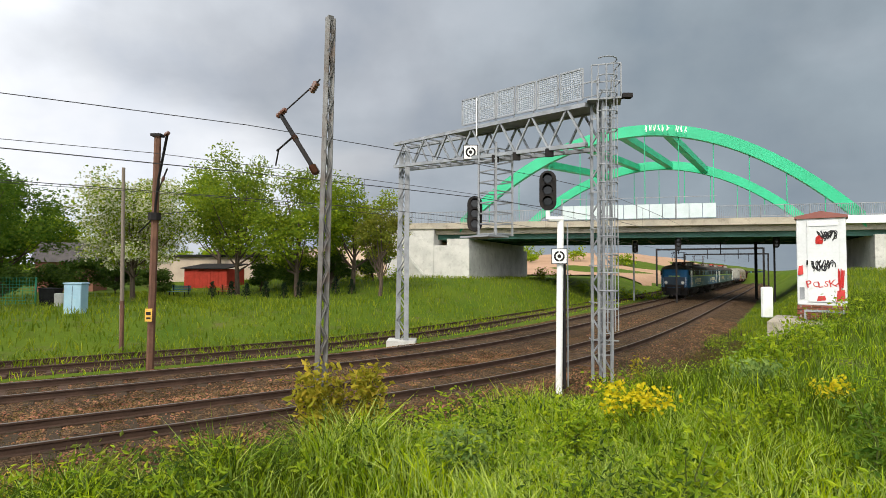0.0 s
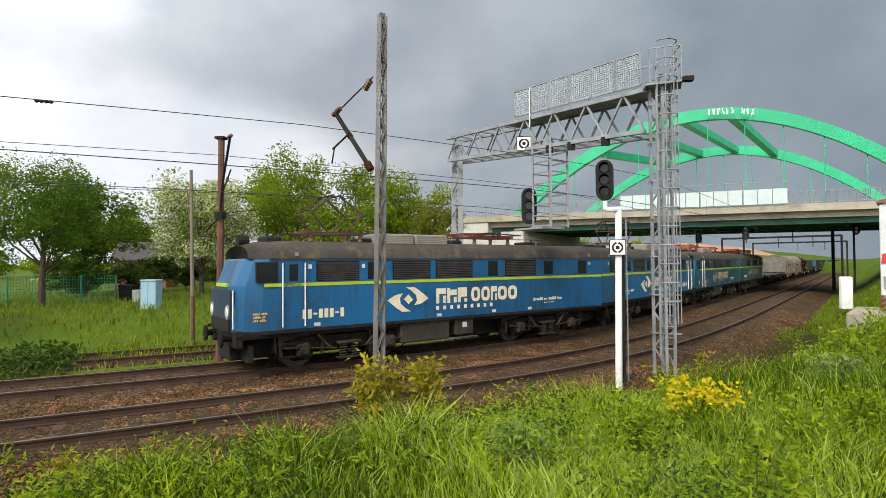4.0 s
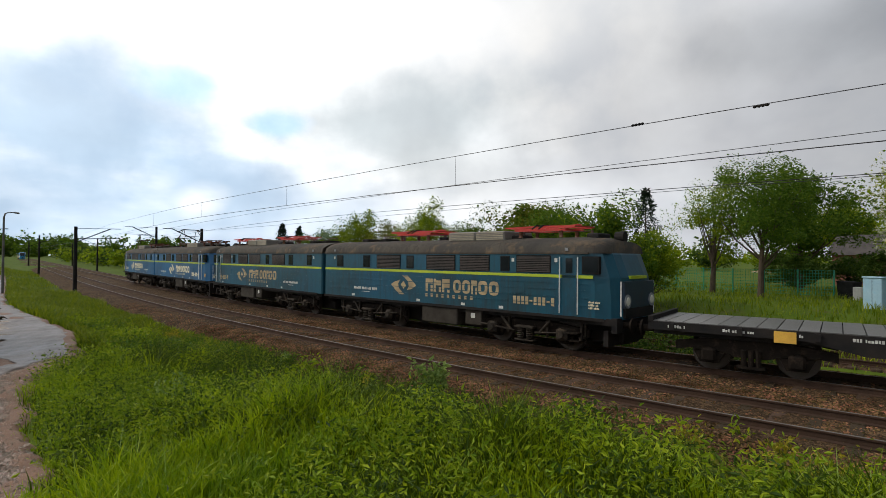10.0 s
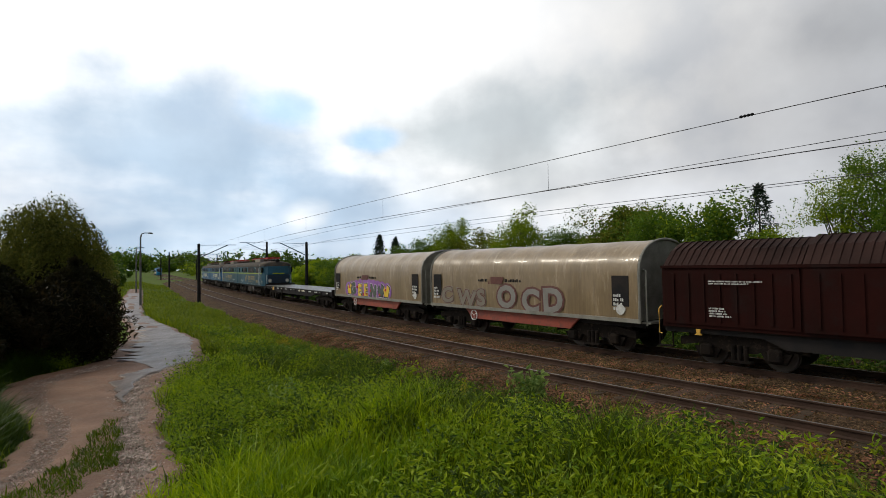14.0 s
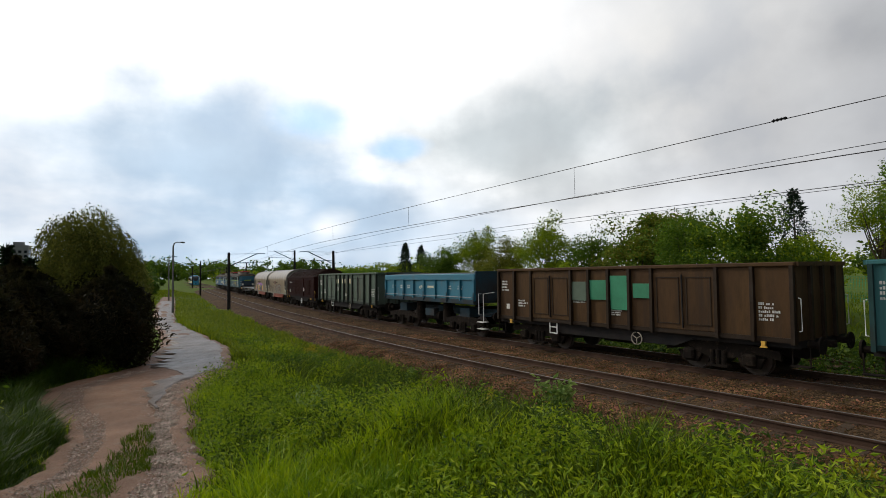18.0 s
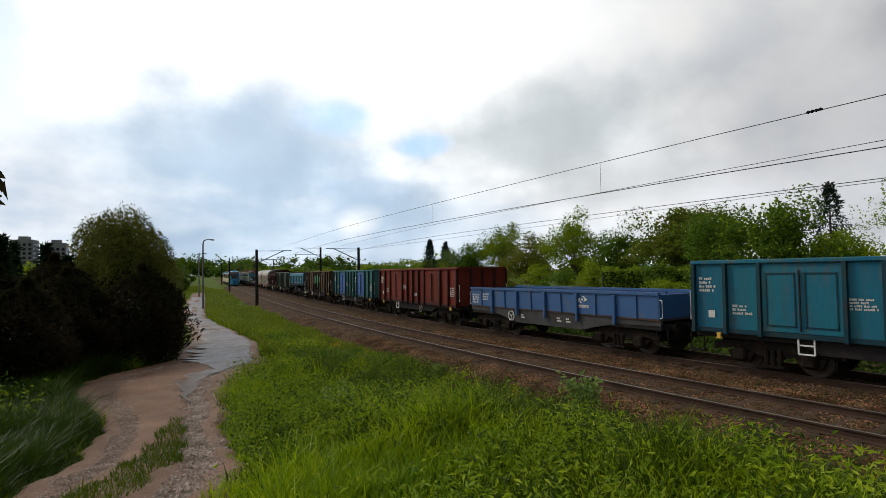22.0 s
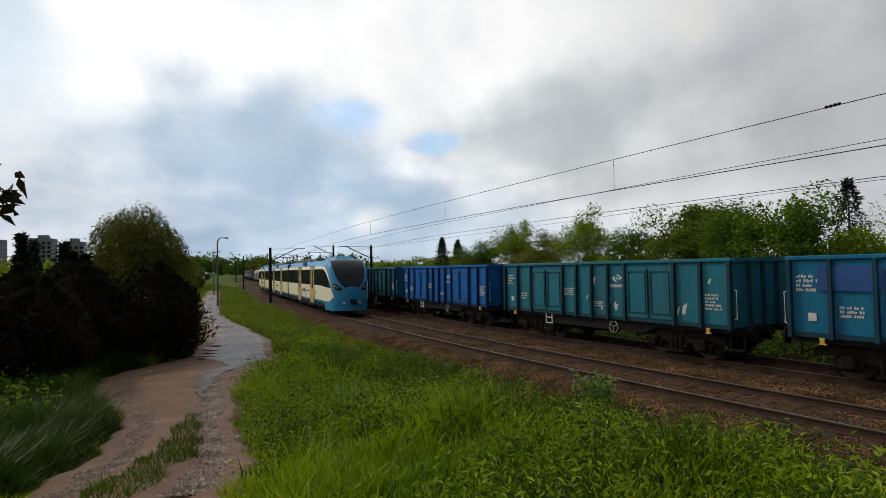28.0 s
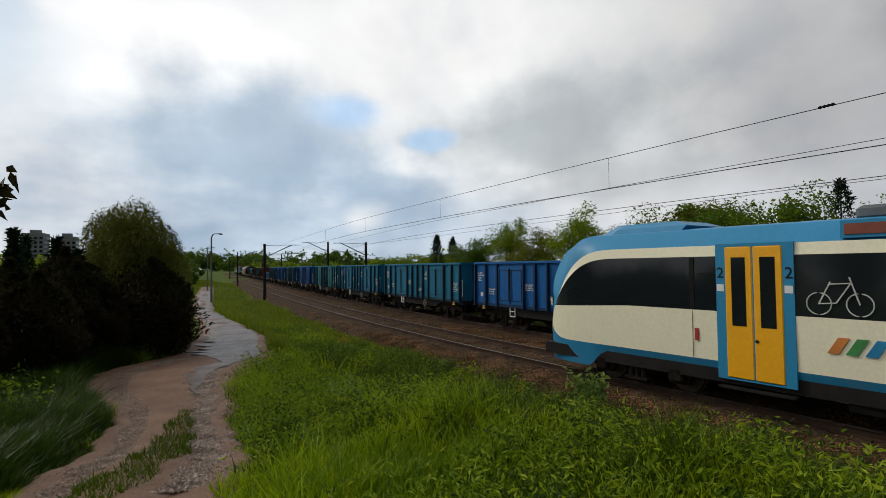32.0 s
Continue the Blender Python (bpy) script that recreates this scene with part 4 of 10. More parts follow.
    for side in (-1, 1):
        y = side * W
        o = lambda d: (min(y, y + side * d), max(y, y + side * d))
        part("lime_stripe", Geo().box(min(X(-H + 0.06), X(H - 0.75)), max(X(-H + 0.06), X(H - 0.75)), *o(0.012), 2.27, 2.36), M_LIME, root, "lime yellow waist stripe")
        for a, b in ((-6.7, -6.2), (-4.65, -4.15), (-1.7, -1.25), (3.3, 3.7)):
            f = part("window", Geo().box(min(F(a), F(b)), max(F(a), F(b)), *o(0.014), 2.42, 2.92, 0.0), M_RUBBER, root, "dark body window")
            part("pane", Geo().box(min(F(a), F(b)) + 0.04, max(F(a), F(b)) - 0.04, *o(0.02), 2.46, 2.88), M_DARKGLASS, f)
        for a, b in ((-3.68, -2.08), (-0.5, 1.1), (1.33, 2.8), (4.0, 5.4)):
            x0, x1 = min(F(a), F(b)), max(F(a), F(b))
            f = part("louvre", Geo().box(x0, x1, *o(0.012), 2.40, 2.95), M_RUBBER, root, "dark ventilation louvre with thin slats")
            s = Geo()
            for i in range(9):
                z = 2.43 + i * 0.056
                s.add([(x0 + 0.03, y + side * 0.014, z), (x1 - 0.03, y + side * 0.014, z), (x1 - 0.03, y + side * 0.035, z - 0.008), (x0 + 0.03, y + side * 0.035, z - 0.008),
                       (x0 + 0.03, y + side * 0.014, z + 0.03), (x1 - 0.03, y + side * 0.014, z + 0.03)], [(0, 1, 2, 3), (3, 2, 5, 4)])
            part("slats", s, M_LOUV, f)
        # cab door with handrails, cab side window
        x0, x1 = min(F(5.83), F(6.36)), max(F(5.83), F(6.36))
        d = part("cab_door", Geo().box(x0, x1, *o(0.012), 1.14, 2.93, 0.0), M_BODY, root, "blue cab door between white handrails")
        part("pane", Geo().box(x0 + 0.13, x1 - 0.13, *o(0.02), 2.42, 2.86), M_DARKGLASS, d)
        for x in (x0 - 0.06, x1 + 0.06):
            part("handrail", Geo().tube([(x, y + side * 0.05, 1.2), (x, y + side * 0.05, 2.9)], 0.018, 6), M_WHITE, root, "thin white handrail")
        part("step", Geo().box(x0, x1, *o(0.05), 0.72, 0.76), M_BOGIE, root)
        x0, x1 = min(F(6.55), F(7.15)), max(F(6.55), F(7.15))
        f = part("cab_window", Geo().box(x0, x1, min(y - side * 0.10, y + side * 0.012), max(y - side * 0.10, y + side * 0.012), 2.40, 2.92), M_RUBBER, root)
        part("pane", Geo().box(x0 + 0.05, x1 - 0.05, *o(0.016), 2.45, 2.88), M_DARKGLASS, f)
        for xx in (-6.85, 6.0):
            part("lifting_plate", Geo().box(F(xx) - 0.05, F(xx) + 0.05, *o(0.03), eave + 0.06, eave + 0.16), M_GALV, root)
        for xx in (3.85, 5.6, -6.9):
            part("notice", Geo().box(F(xx) - 0.05, F(xx) + 0.05, *o(0.014), 2.74, 2.86), M_MARK, root)
        if planked:
            for z in (1.45, 1.68, 1.9, 2.1):
                part("side_rib", Geo().box(-H + 0.4, H - 0.9, *o(0.014), z, z + 0.018), M_BODY, root)
        part("hatch", Geo().box(F(4.15) - 0.2, F(4.15) + 0.2, *o(0.012), 1.72, 2.05), M_BODY, root)
        part("sill", Geo().box(-H, H - 0.4, *o(0.02), lo - 0.06, lo + 0.03), M_BLACK, root)
    # company marks on the side that is seen, dustier on the older engine
    faded = M_CREAMMARK if not planked else mat("dusty_marking", (0.46, 0.36, 0.21), 0.7, 0, (0.30, 0.24, 0.15), 3, 30, 0)
    y = -W - 0.004
    if cab > 0:
        ex, wx, nx, sx = -1.75, -0.5, -4.95, 3.6
    else:
        ex, wx, nx, sx = -2.05, -1.02, 3.3, -5.75
    emblem(root, ex, 1.76, 0.74, y, faded)
    wordmark(root, wx, wx + 3.55, 1.58, 2.06, y, faded)
    for k in range(9):
        part("small_letter", Geo().box(wx + 0.28 * k, wx + 0.28 * k + 0.11, y - 0.005, y, 1.38, 1.5), faded, root, "small cream letter block under the company name")
    writing(root, nx, nx + 1.6, 1.44, 1.6, y, 1, M_MARK, number_seed, "white vehicle number as plain bars")
    writing(root, nx + 0.55, nx + 1.1, 1.36, 1.41, y, 1, M_MARK, number_seed + 1)
    for k, b in enumerate((1, 1, 1, 1, 0, 1, 1, 1, 0, 1)):
        z = (1.38, 1.63) if b else (1.48, 1.53)
        part("class_figure", Geo().box(sx + 0.16 * k, sx + 0.16 * k + 0.11, y - 0.005, y, *z), faded, root, "cream class number figure as a plain bar")
    writing(root, F(7.0) - 0.22, F(7.0) + 0.22, 1.36, 1.62, y + 0.03, 3, M_YELLOW if not planked else M_CREAMMARK, 8, "yellow notice on the cab side")
    for xx in (-5.0, -0.9, 1.4, 3.1):
        part("notice", Geo().box(xx - 0.09, xx + 0.09, y - 0.004, y, 1.17, 1.26), M_MARK, root)
    # cab front
    for s in (-1, 1):
        q = [(X(H - 0.20), s * 0.08), (X(H - 0.31), s * 0.62), (X(H - 0.45), s * 1.0)]
        g = Geo()
        v = []
        for x, yy in q:
            v += [(x + F(0.03), yy, 2.45), (x - F(0.21), yy * 0.98, 2.9)]
        g.add(v, [(0, 2, 3, 1), (2, 4, 5, 3)])
        g.f += [f[::-1] for f in g.f]
        part("windscreen", g, M_DARKGLASS, root, "dark cab windscreen")
        g = Geo().tube([(X(H - 0.12), s * 0.82, 1.62), (X(H + 0.03), s * 0.82, 1.62)], [0.2, 0.2], 16)
        lamp = part("headlight", g, M_GALV, root, "round headlight in a chrome ring")
        part("lens", Geo().tube([(X(H + 0.02), s * 0.82, 1.62), (X(H + 0.05), s * 0.82, 1.62)], [0.15, 0.1], 16), M_LAMP, lamp)
        part("handrail", Geo().tube([(X(H - 0.05), s * 1.12, 1.2), (X(H - 0.05), s * 1.12, 2.2)], 0.018, 6), M_WHITE, root)
    part("front_apron", Geo().box(min(X(H - 0.10), X(H + 0.012)), max(X(H - 0.10), X(H + 0.012)), -0.95, 0.95, 1.12, 1.42), M_BLACK, root, "grimy dark lower front")
    # Grime and the front's shade are both put into this darker navy.
    part("front_panel", Geo().box(min(X(H - 0.10), X(H + 0.006)), max(X(H - 0.10), X(H + 0.006)), -1.02, 1.02, 1.43, 2.2), mat("grimy_shade_navy", (0.006, 0.022, 0.05), 0.55, 0, (0.012, 0.03, 0.05), 1.0, 12, 0.1, dirt=(0.03, 0.026, 0.02), dirt_amount=0.3), root, "navy blue cab front with grime and shade painted in")
    part("front_stripe", Geo().box(min(X(H - 0.12), X(H - 0.02)), max(X(H - 0.12), X(H - 0.02)), -0.55, 0.55, 2.27, 2.36), M_LIME, root)
    writing(root, X(H) - 0.0, X(H) + 0.001, 1.9, 2.0, 0, 1, M_MARK, 4)
    g = Geo().tube([(X(H - 0.75), 0, top - 0.02), (X(H - 0.45), 0, top - 0.02)], [0.15, 0.17], 12)
    part("roof_headlight", g, M_BLACK, root)
    part("rear_wall_bellows", Geo().box(min(X(-H - 0.2), X(-H)), max(X(-H - 0.2), X(-H)), -0.55, 0.55, 1.15, 3.0), M_RUBBER, root, "black gangway bellows")
    # roof gear
    pm = pant or M_REDPANT
    for x, up in ((-2.3, raised[0]), (4.3, raised[1])):
        pantograph(root, F(x), top + 0.2, up, M_DARKPANT if up else pm)
    for x in (0.1, 1.55):
        f = part("resistor_box", Geo().box(min(F(x), F(x + 1.4)), max(F(x), F(x + 1.4)), -0.85, 0.85, top - 0.12, top + 0.24, 0.04), mat("resistor_grey", (0.22, 0.21, 0.185), 0.7, 0.2, (0.25, 0.24, 0.22), 2, 20, 0.1), root, "pale grey ribbed resistor box on the roof")
        s = Geo()
        for i in range(5):
            s.box(min(F(x), F(x + 1.4)) + 0.04, max(F(x), F(x + 1.4)) - 0.04, -0.87, 0.87, top - 0.06 + i * 0.06, top - 0.03 + i * 0.06)
        tagged(part("fin_block", s, M_OLDCON, f), kind="stuff")
    for x in (-6.0, -4.6, -0.7, 3.1, 6.3):
        part("roof_box", Geo().box(F(x) - 0.22, F(x) + 0.22, -0.4, 0.4, top - 0.12, top + 0.1, 0.04), M_BLACK, root)
    c = Geo().tube([(F(-6.2), 0.25, top + 0.22), (F(-0.5), 0.3, top + 0.2), (F(3.0), 0.2, top + 0.22), (F(5.8), 0.3, top + 0.2)], 0.018, 6)
    for x in (-5.3, -3.9, -0.4, 3.0, 5.9):
        c.tube([(F(x), 0.27, top - 0.05), (F(x), 0.27, top + 0.22)], [0.07, 0.04], 8)
    part("roof_cable", c, M_DARKPANT, root)
    # below the floor
    M_BOX = mat("box_grey", (0.058, 0.051, 0.042), 0.8, 0.0, (0.036, 0.031, 0.026), 1.5, 18, 0.15, dirt=(0.03, 0.025, 0.02), dirt_amount=0.3)
    part("floor_frame", Geo().box(-H + 0.1, H - 0.25, -1.3, 1.3, 0.92, lo + 0.02), M_BLACK, root)
    bx, cx = (-0.75, 1.45) if cab > 0 else (-2.3, -0.2)
    part("battery_box", Geo().box(bx, bx + 1.85, -1.42, 1.42, 0.42, 1.04, 0.04), M_BOX, root, "grey-brown battery box")
    b = part("side_box", Geo().box(cx, cx + 0.75, -1.4, 1.4, 0.5, 1.04, 0.03), M_BOX, root)
    part("notice", Geo().box(cx + 0.28, cx + 0.46, -1.41, -1.4, 0.75, 0.92), M_MARK, b)
    M_GEAR = mat("greasy_running_gear", (0.044, 0.037, 0.030), 0.75, 0.0, (0.022, 0.019, 0.016), 3, 20, 0.3, dirt=(0.10, 0.07, 0.045), dirt_amount=0.35)
    for x in (-4.4, 4.3):
        b = bogie(root, F(x), 1.35, 0.52, 2.15)
        for s in (-1, 1):
            for k in (-1, 1):
                c = F(x) + k * 0.17
                coil = [(c + 0.10 * math.cos(a), s * 1.34 + 0.10 * math.sin(a), 0.24 + 0.36 * a / (10 * math.pi)) for a in np.linspace(0, 10 * math.pi, 50)]
                part("coil_spring", Geo().tube(coil, 0.025, 5), M_GEAR, b, "greasy coil spring")
                w = F(x) + k * 1.35
                part("axle_box", Geo().box(w - 0.2, w + 0.2, min(s * 1.28, s * 1.42), max(s * 1.28, s * 1.42), 0.34, 0.72, 0.06), M_GEAR, b, "greasy axle box")
                part("axle_cover", Geo().tube([(w, s * 1.40, 0.53), (w, s * 1.47, 0.53)], [0.14, 0.11], 12), M_GEAR, b)
                for e in (-1, 1):
                    part("brake_hanger", Geo().bar((w + e * 0.62, s * 1.2, 0.95), (w + e * 0.58, s * 1.22, 0.38), 0.07), M_GEAR, b)
                part("link_rod", Geo().tube([(F(x) + k * 1.9, s * 1.38, 0.62), (F(x) + k * 0.4, s * 1.38, 0.5)], 0.03, 6), M_GEAR, b)
                part("sand_pipe", Geo().tube([(w + k * 0.75, s * 1.25, 1.0), (w + k * 0.72, s * 1.2, 0.5), (w + k * 0.6, s * 0.85, 0.16)], 0.022, 6), M_GEAR, b)
                part("damper", Geo().tube([(F(x) + k * 0.55, s * 1.36, 0.5), (F(x) + k * 0.95, s * 1.36, 0.92)], [0.05, 0.035], 8), M_GEAR, b)
            for z0, z1 in ((0.19, 0.25), (0.6, 0.68)):
                part("spring_plate", Geo().box(F(x) - 0.36, F(x) + 0.36, min(s * 1.22, s * 1.46), max(s * 1.22, s * 1.46), z0, z1, 0.02), M_GEAR, b)
    part("plough", Geo().box(min(X(H - 0.55), X(H - 0.4)), max(X(H - 0.55), X(H - 0.4)), -1.2, 1.2, 0.3, 0.75), M_BLACK, root)
    part("bufferbeam", Geo().box(min(X(H - 0.25), X(H - 0.08)), max(X(H - 0.25), X(H - 0.08)), -1.3, 1.3, 0.72, 1.14), M_BLACK, root)
    buffers(root, H - 0.12, 0.94)
    part("cab_steps", Geo().box(min(F(5.8), F(6.4)), max(F(5.8), F(6.4)), -1.36, 1.36, 0.35, 0.39).box(min(F(5.8), F(6.4)), max(F(5.8), F(6.4)), -1.36, 1.36, 0.6, 0.64), M_BOGIE, root)
    return root


# ---------------------------------------------------------------- wagons
def floor_and_bogies(root, half, base, sole=None, r=0.40, axles=False):
    sole = sole or M_BLACK
    part("underframe", Geo().box(-half, half, -1.25, 1.25, 0.86, 1.04, 0.02), sole, root)
    part("centre_sill", Geo().box(-half + 0.2, half - 0.2, -0.32, 0.32, 0.5, 0.87, 0.03), sole, root)
    for s in (-1, 1):
        part("sole_bar", Geo().plate([(-half, 0.86), (-half * 0.5, 0.86), (-half * 0.4, 0.62), (half * 0.4, 0.62), (half * 0.5, 0.86), (half, 0.86), (half, 1.06), (-half, 1.06)], min(s * 1.2, s * 1.3), max(s * 1.2, s * 1.3)), sole, root)
    for x in (-base / 2, base / 2):
        bogie(root, x, 0.85, r)
    buffers(root, half, 0.94)
    for e in (-1, 1):
        part("footstep", Geo().box(e * half - 0.22, e * half + 0.22, -1.38, -1.14, 0.42, 0.45).bar((e * half - 0.2, -1.26, 0.45), (e * half - 0.2, -1.26, 0.9), 0.03).bar((e * half + 0.2, -1.26, 0.45), (e * half + 0.2, -1.26, 0.9), 0.03), M_BOGIE, root)


def brake_wheel(root, x, z, y, material, r=0.24):
    g = Geo().hoop(x, y, z, r, 0.02)
    for k in range(3):
        a = 2.1 * k + 0.5
        g.tube([(x, y, z), (x + r * math.cos(a), y, z + r * math.sin(a))], 0.014, 5)
    part("brake_wheel", g, material, root, "white rimmed brake wheel")


def gondola(label, L, paint, paint2, dirt, door=None, patch=None, height=2.92, seed=1, rust=0.3, mark=True, emblem_mark=True):
    half, W = L / 2, 1.40
    M = mat("wagon_paint_%d" % seed, paint, 0.6, 0, paint2, 0.5, 10, 0.12, 0.9, dirt=dirt, dirt_amount=rust + 0.22, spec=0.14, stretch=(1.6, 1.6, 0.4), streak=(tuple(c * 0.5 + 0.012 for c in dirt), 0.3 + rust))
    MD = mat("wagon_door_%d" % seed, door, 0.5, 0, tuple(c * 0.8 for c in door), 0.6, 10, 0.1, 0.9, dirt=dirt, dirt_amount=rust * 0.6) if door else M
    # Darkened, dirty body paint puts relief shade into stakes, rails and door frames.
    MS = mat("wagon_relief_shade_%d" % seed, tuple(c * 0.34 for c in paint), 0.65, 0, tuple(c * 0.2 for c in paint2), 0.8, 12, 0.15, 0.9, dirt=(0.035, 0.026, 0.02), dirt_amount=0.4, spec=0.25)
    root = thing("open_wagon", label, "freight wagon", group="wagons of the freight train")
    lo = 1.04
    for s in (-1, 1):
        y = s * W
        part("side_wall", Geo().box(-half, half, min(y, y - s * 0.05), max(y, y - s * 0.05), lo, height), M, root)
        part("top_rail", Geo().box(-half - 0.02, half + 0.02, min(y - s * 0.08, y + s * 0.08), max(y - s * 0.08, y + s * 0.08), height - 0.02, height + 0.09, 0.02), M, root)
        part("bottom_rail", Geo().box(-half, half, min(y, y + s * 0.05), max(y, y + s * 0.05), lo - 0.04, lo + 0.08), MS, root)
        for c in (-0.235 * L, 0.235 * L):
            for k in (-1, 1):
                x0, x1 = (c - 0.085 * L, c - 0.006) if k < 0 else (c + 0.006, c + 0.085 * L)
                d = part("door_leaf", Geo().box(x0, x1, min(y + s * 0.01, y + s * 0.05), max(y + s * 0.01, y + s * 0.05), lo + 0.1, height - 0.14), MD, root, "" if not door else "bright blue door leaf")
                g = Geo()
                for a, b, e, f in ((x0 + 0.1, x1 - 0.1, lo + 0.24, lo + 0.27), (x0 + 0.1, x1 - 0.1, height - 0.3, height - 0.27), (x0 + 0.1, x0 + 0.13, lo + 0.24, height - 0.27), (x1 - 0.13, x1 - 0.1, lo + 0.24, height - 0.27)):
                    g.box(a, b, min(y + s * 0.045, y + s * 0.07), max(y + s * 0.045, y + s * 0.07), e, f)
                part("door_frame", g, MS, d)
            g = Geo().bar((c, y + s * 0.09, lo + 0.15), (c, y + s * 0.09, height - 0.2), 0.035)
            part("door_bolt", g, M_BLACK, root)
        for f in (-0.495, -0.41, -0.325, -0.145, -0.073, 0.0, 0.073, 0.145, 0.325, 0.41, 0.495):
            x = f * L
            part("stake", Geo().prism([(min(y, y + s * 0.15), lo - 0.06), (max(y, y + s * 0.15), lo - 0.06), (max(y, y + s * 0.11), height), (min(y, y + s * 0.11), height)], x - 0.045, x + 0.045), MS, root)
        for e in (-1, 1):
            part("grab_rail", Geo().tube([(e * (half + 0.04), y, 1.3), (e * (half + 0.1), y, 1.32), (e * (half + 0.1), y, 2.1), (e * (half + 0.04), y, 2.12)], 0.016, 6), M_WHITE, root, "thin white grab rail")
    for e in (-1, 1):
        part("end_wall", Geo().box(min(e * half, e * (half - 0.06)), max(e * half, e * (half - 0.06)), -W, W, lo, height), M, root)
        for yy in (-0.7, 0, 0.7):
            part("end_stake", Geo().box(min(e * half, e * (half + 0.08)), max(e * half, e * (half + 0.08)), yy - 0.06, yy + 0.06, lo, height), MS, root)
        part("end_rail", Geo().box(min(e * (half - 0.08), e * (half + 0.08)), max(e * (half - 0.08), e * (half + 0.08)), -W, W, height - 0.02, height + 0.09), M, root)
    part("floor", Geo().box(-half, half, -W, W, lo - 0.04, lo + 0.02), M_BLACK, root)
    floor_and_bogies(root, half, L * 0.62)
    yk = -W - 0.03
    if mark:
        writing(root, -0.482 * L, -0.432 * L, 2.1, 2.55, -W - 0.008, 4, M_MARK, seed)
        writing(root, -0.395 * L, -0.345 * L, 1.5, 1.8, -W - 0.008, 3, M_MARK, seed + 1)
        writing(root, -0.14 * L, -0.08 * L, 1.75, 2.05, -W - 0.008, 4, M_MARK, seed + 2)
        writing(root, 0.005 * L, 0.05 * L, 1.4, 1.6, -W - 0.008, 3, M_MARK, seed + 3)
        writing(root, 0.42 * L, 0.47 * L, 1.5, 2.0, -W - 0.008, 5, M_MARK, seed + 4)
        part("card_holder", Geo().box(-0.45 * L - 0.09, -0.45 * L + 0.09, -W - 0.02, -W, 1.4, 1.6), M_MARK, root, "white paper card in a holder")
    if emblem_mark:
        emblem(root, 0.108 * L, 2.42, 0.24, -W - 0.004, M_MARK, "small pale emblem")
        wordmark(root, 0.108 * L - 0.32, 0.108 * L + 0.32, 2.1, 2.2, -W - 0.004, M_MARK, (1, 1, 1, 1, 1, 1, 1, 1), "small pale company name as plain blocks")
    for x in (-0.43 * L, 0.43 * L):
        part("tow_hook", Geo().plate([(x - 0.06, 1.0), (x + 0.06, 1.0), (x + 0.04, 0.9), (x + 0.09, 0.84), (x - 0.09, 0.84), (x - 0.04, 0.9)], -W - 0.09, -W - 0.02), M_YELLOW, root, "yellow tow hook")
    brake_wheel(root, 0.09 * L, 0.74, -1.42, M_OLDCON, 0.19)
    g = Geo()
    for a, b in (((-0.245 * L, -1.4, 1.0), (-0.245 * L, -1.4, 0.62)), ((-0.245 * L + 0.36, -1.4, 1.0), (-0.245 * L + 0.36, -1.4, 0.62)), ((-0.245 * L, -1.4, 0.62), (-0.245 * L + 0.36, -1.4, 0.62)), ((-0.245 * L, -1.4, 0.84), (-0.245 * L + 0.36, -1.4, 0.84))):
        g.bar(a, b, 0.035)
    part("step_ladder", g, M_WHITE, root, "white step under the door")
    part("brake_cylinder", Geo().tube([(-0.9, -0.5, 0.62), (0.3, -0.5, 0.62)], 0.2, 12), M_BOGIE, root)
    part("brake_rod", Geo().tube([(-half * 0.6, -0.9, 0.7), (half * 0.6, -0.9, 0.62)], 0.025, 6), M_BOGIE, root)
    if patch:
        for i, (x0, x1, z0, z1, c) in enumerate(patch):
            part("paint_patch", Geo().box(x0, x1, -W - 0.056, -W, z0, z1), mat("patch_%d_%d" % (seed, i), c, 0.6, 0, None, 1, 10, 0.05), root, "flat repaint patch")
    return root


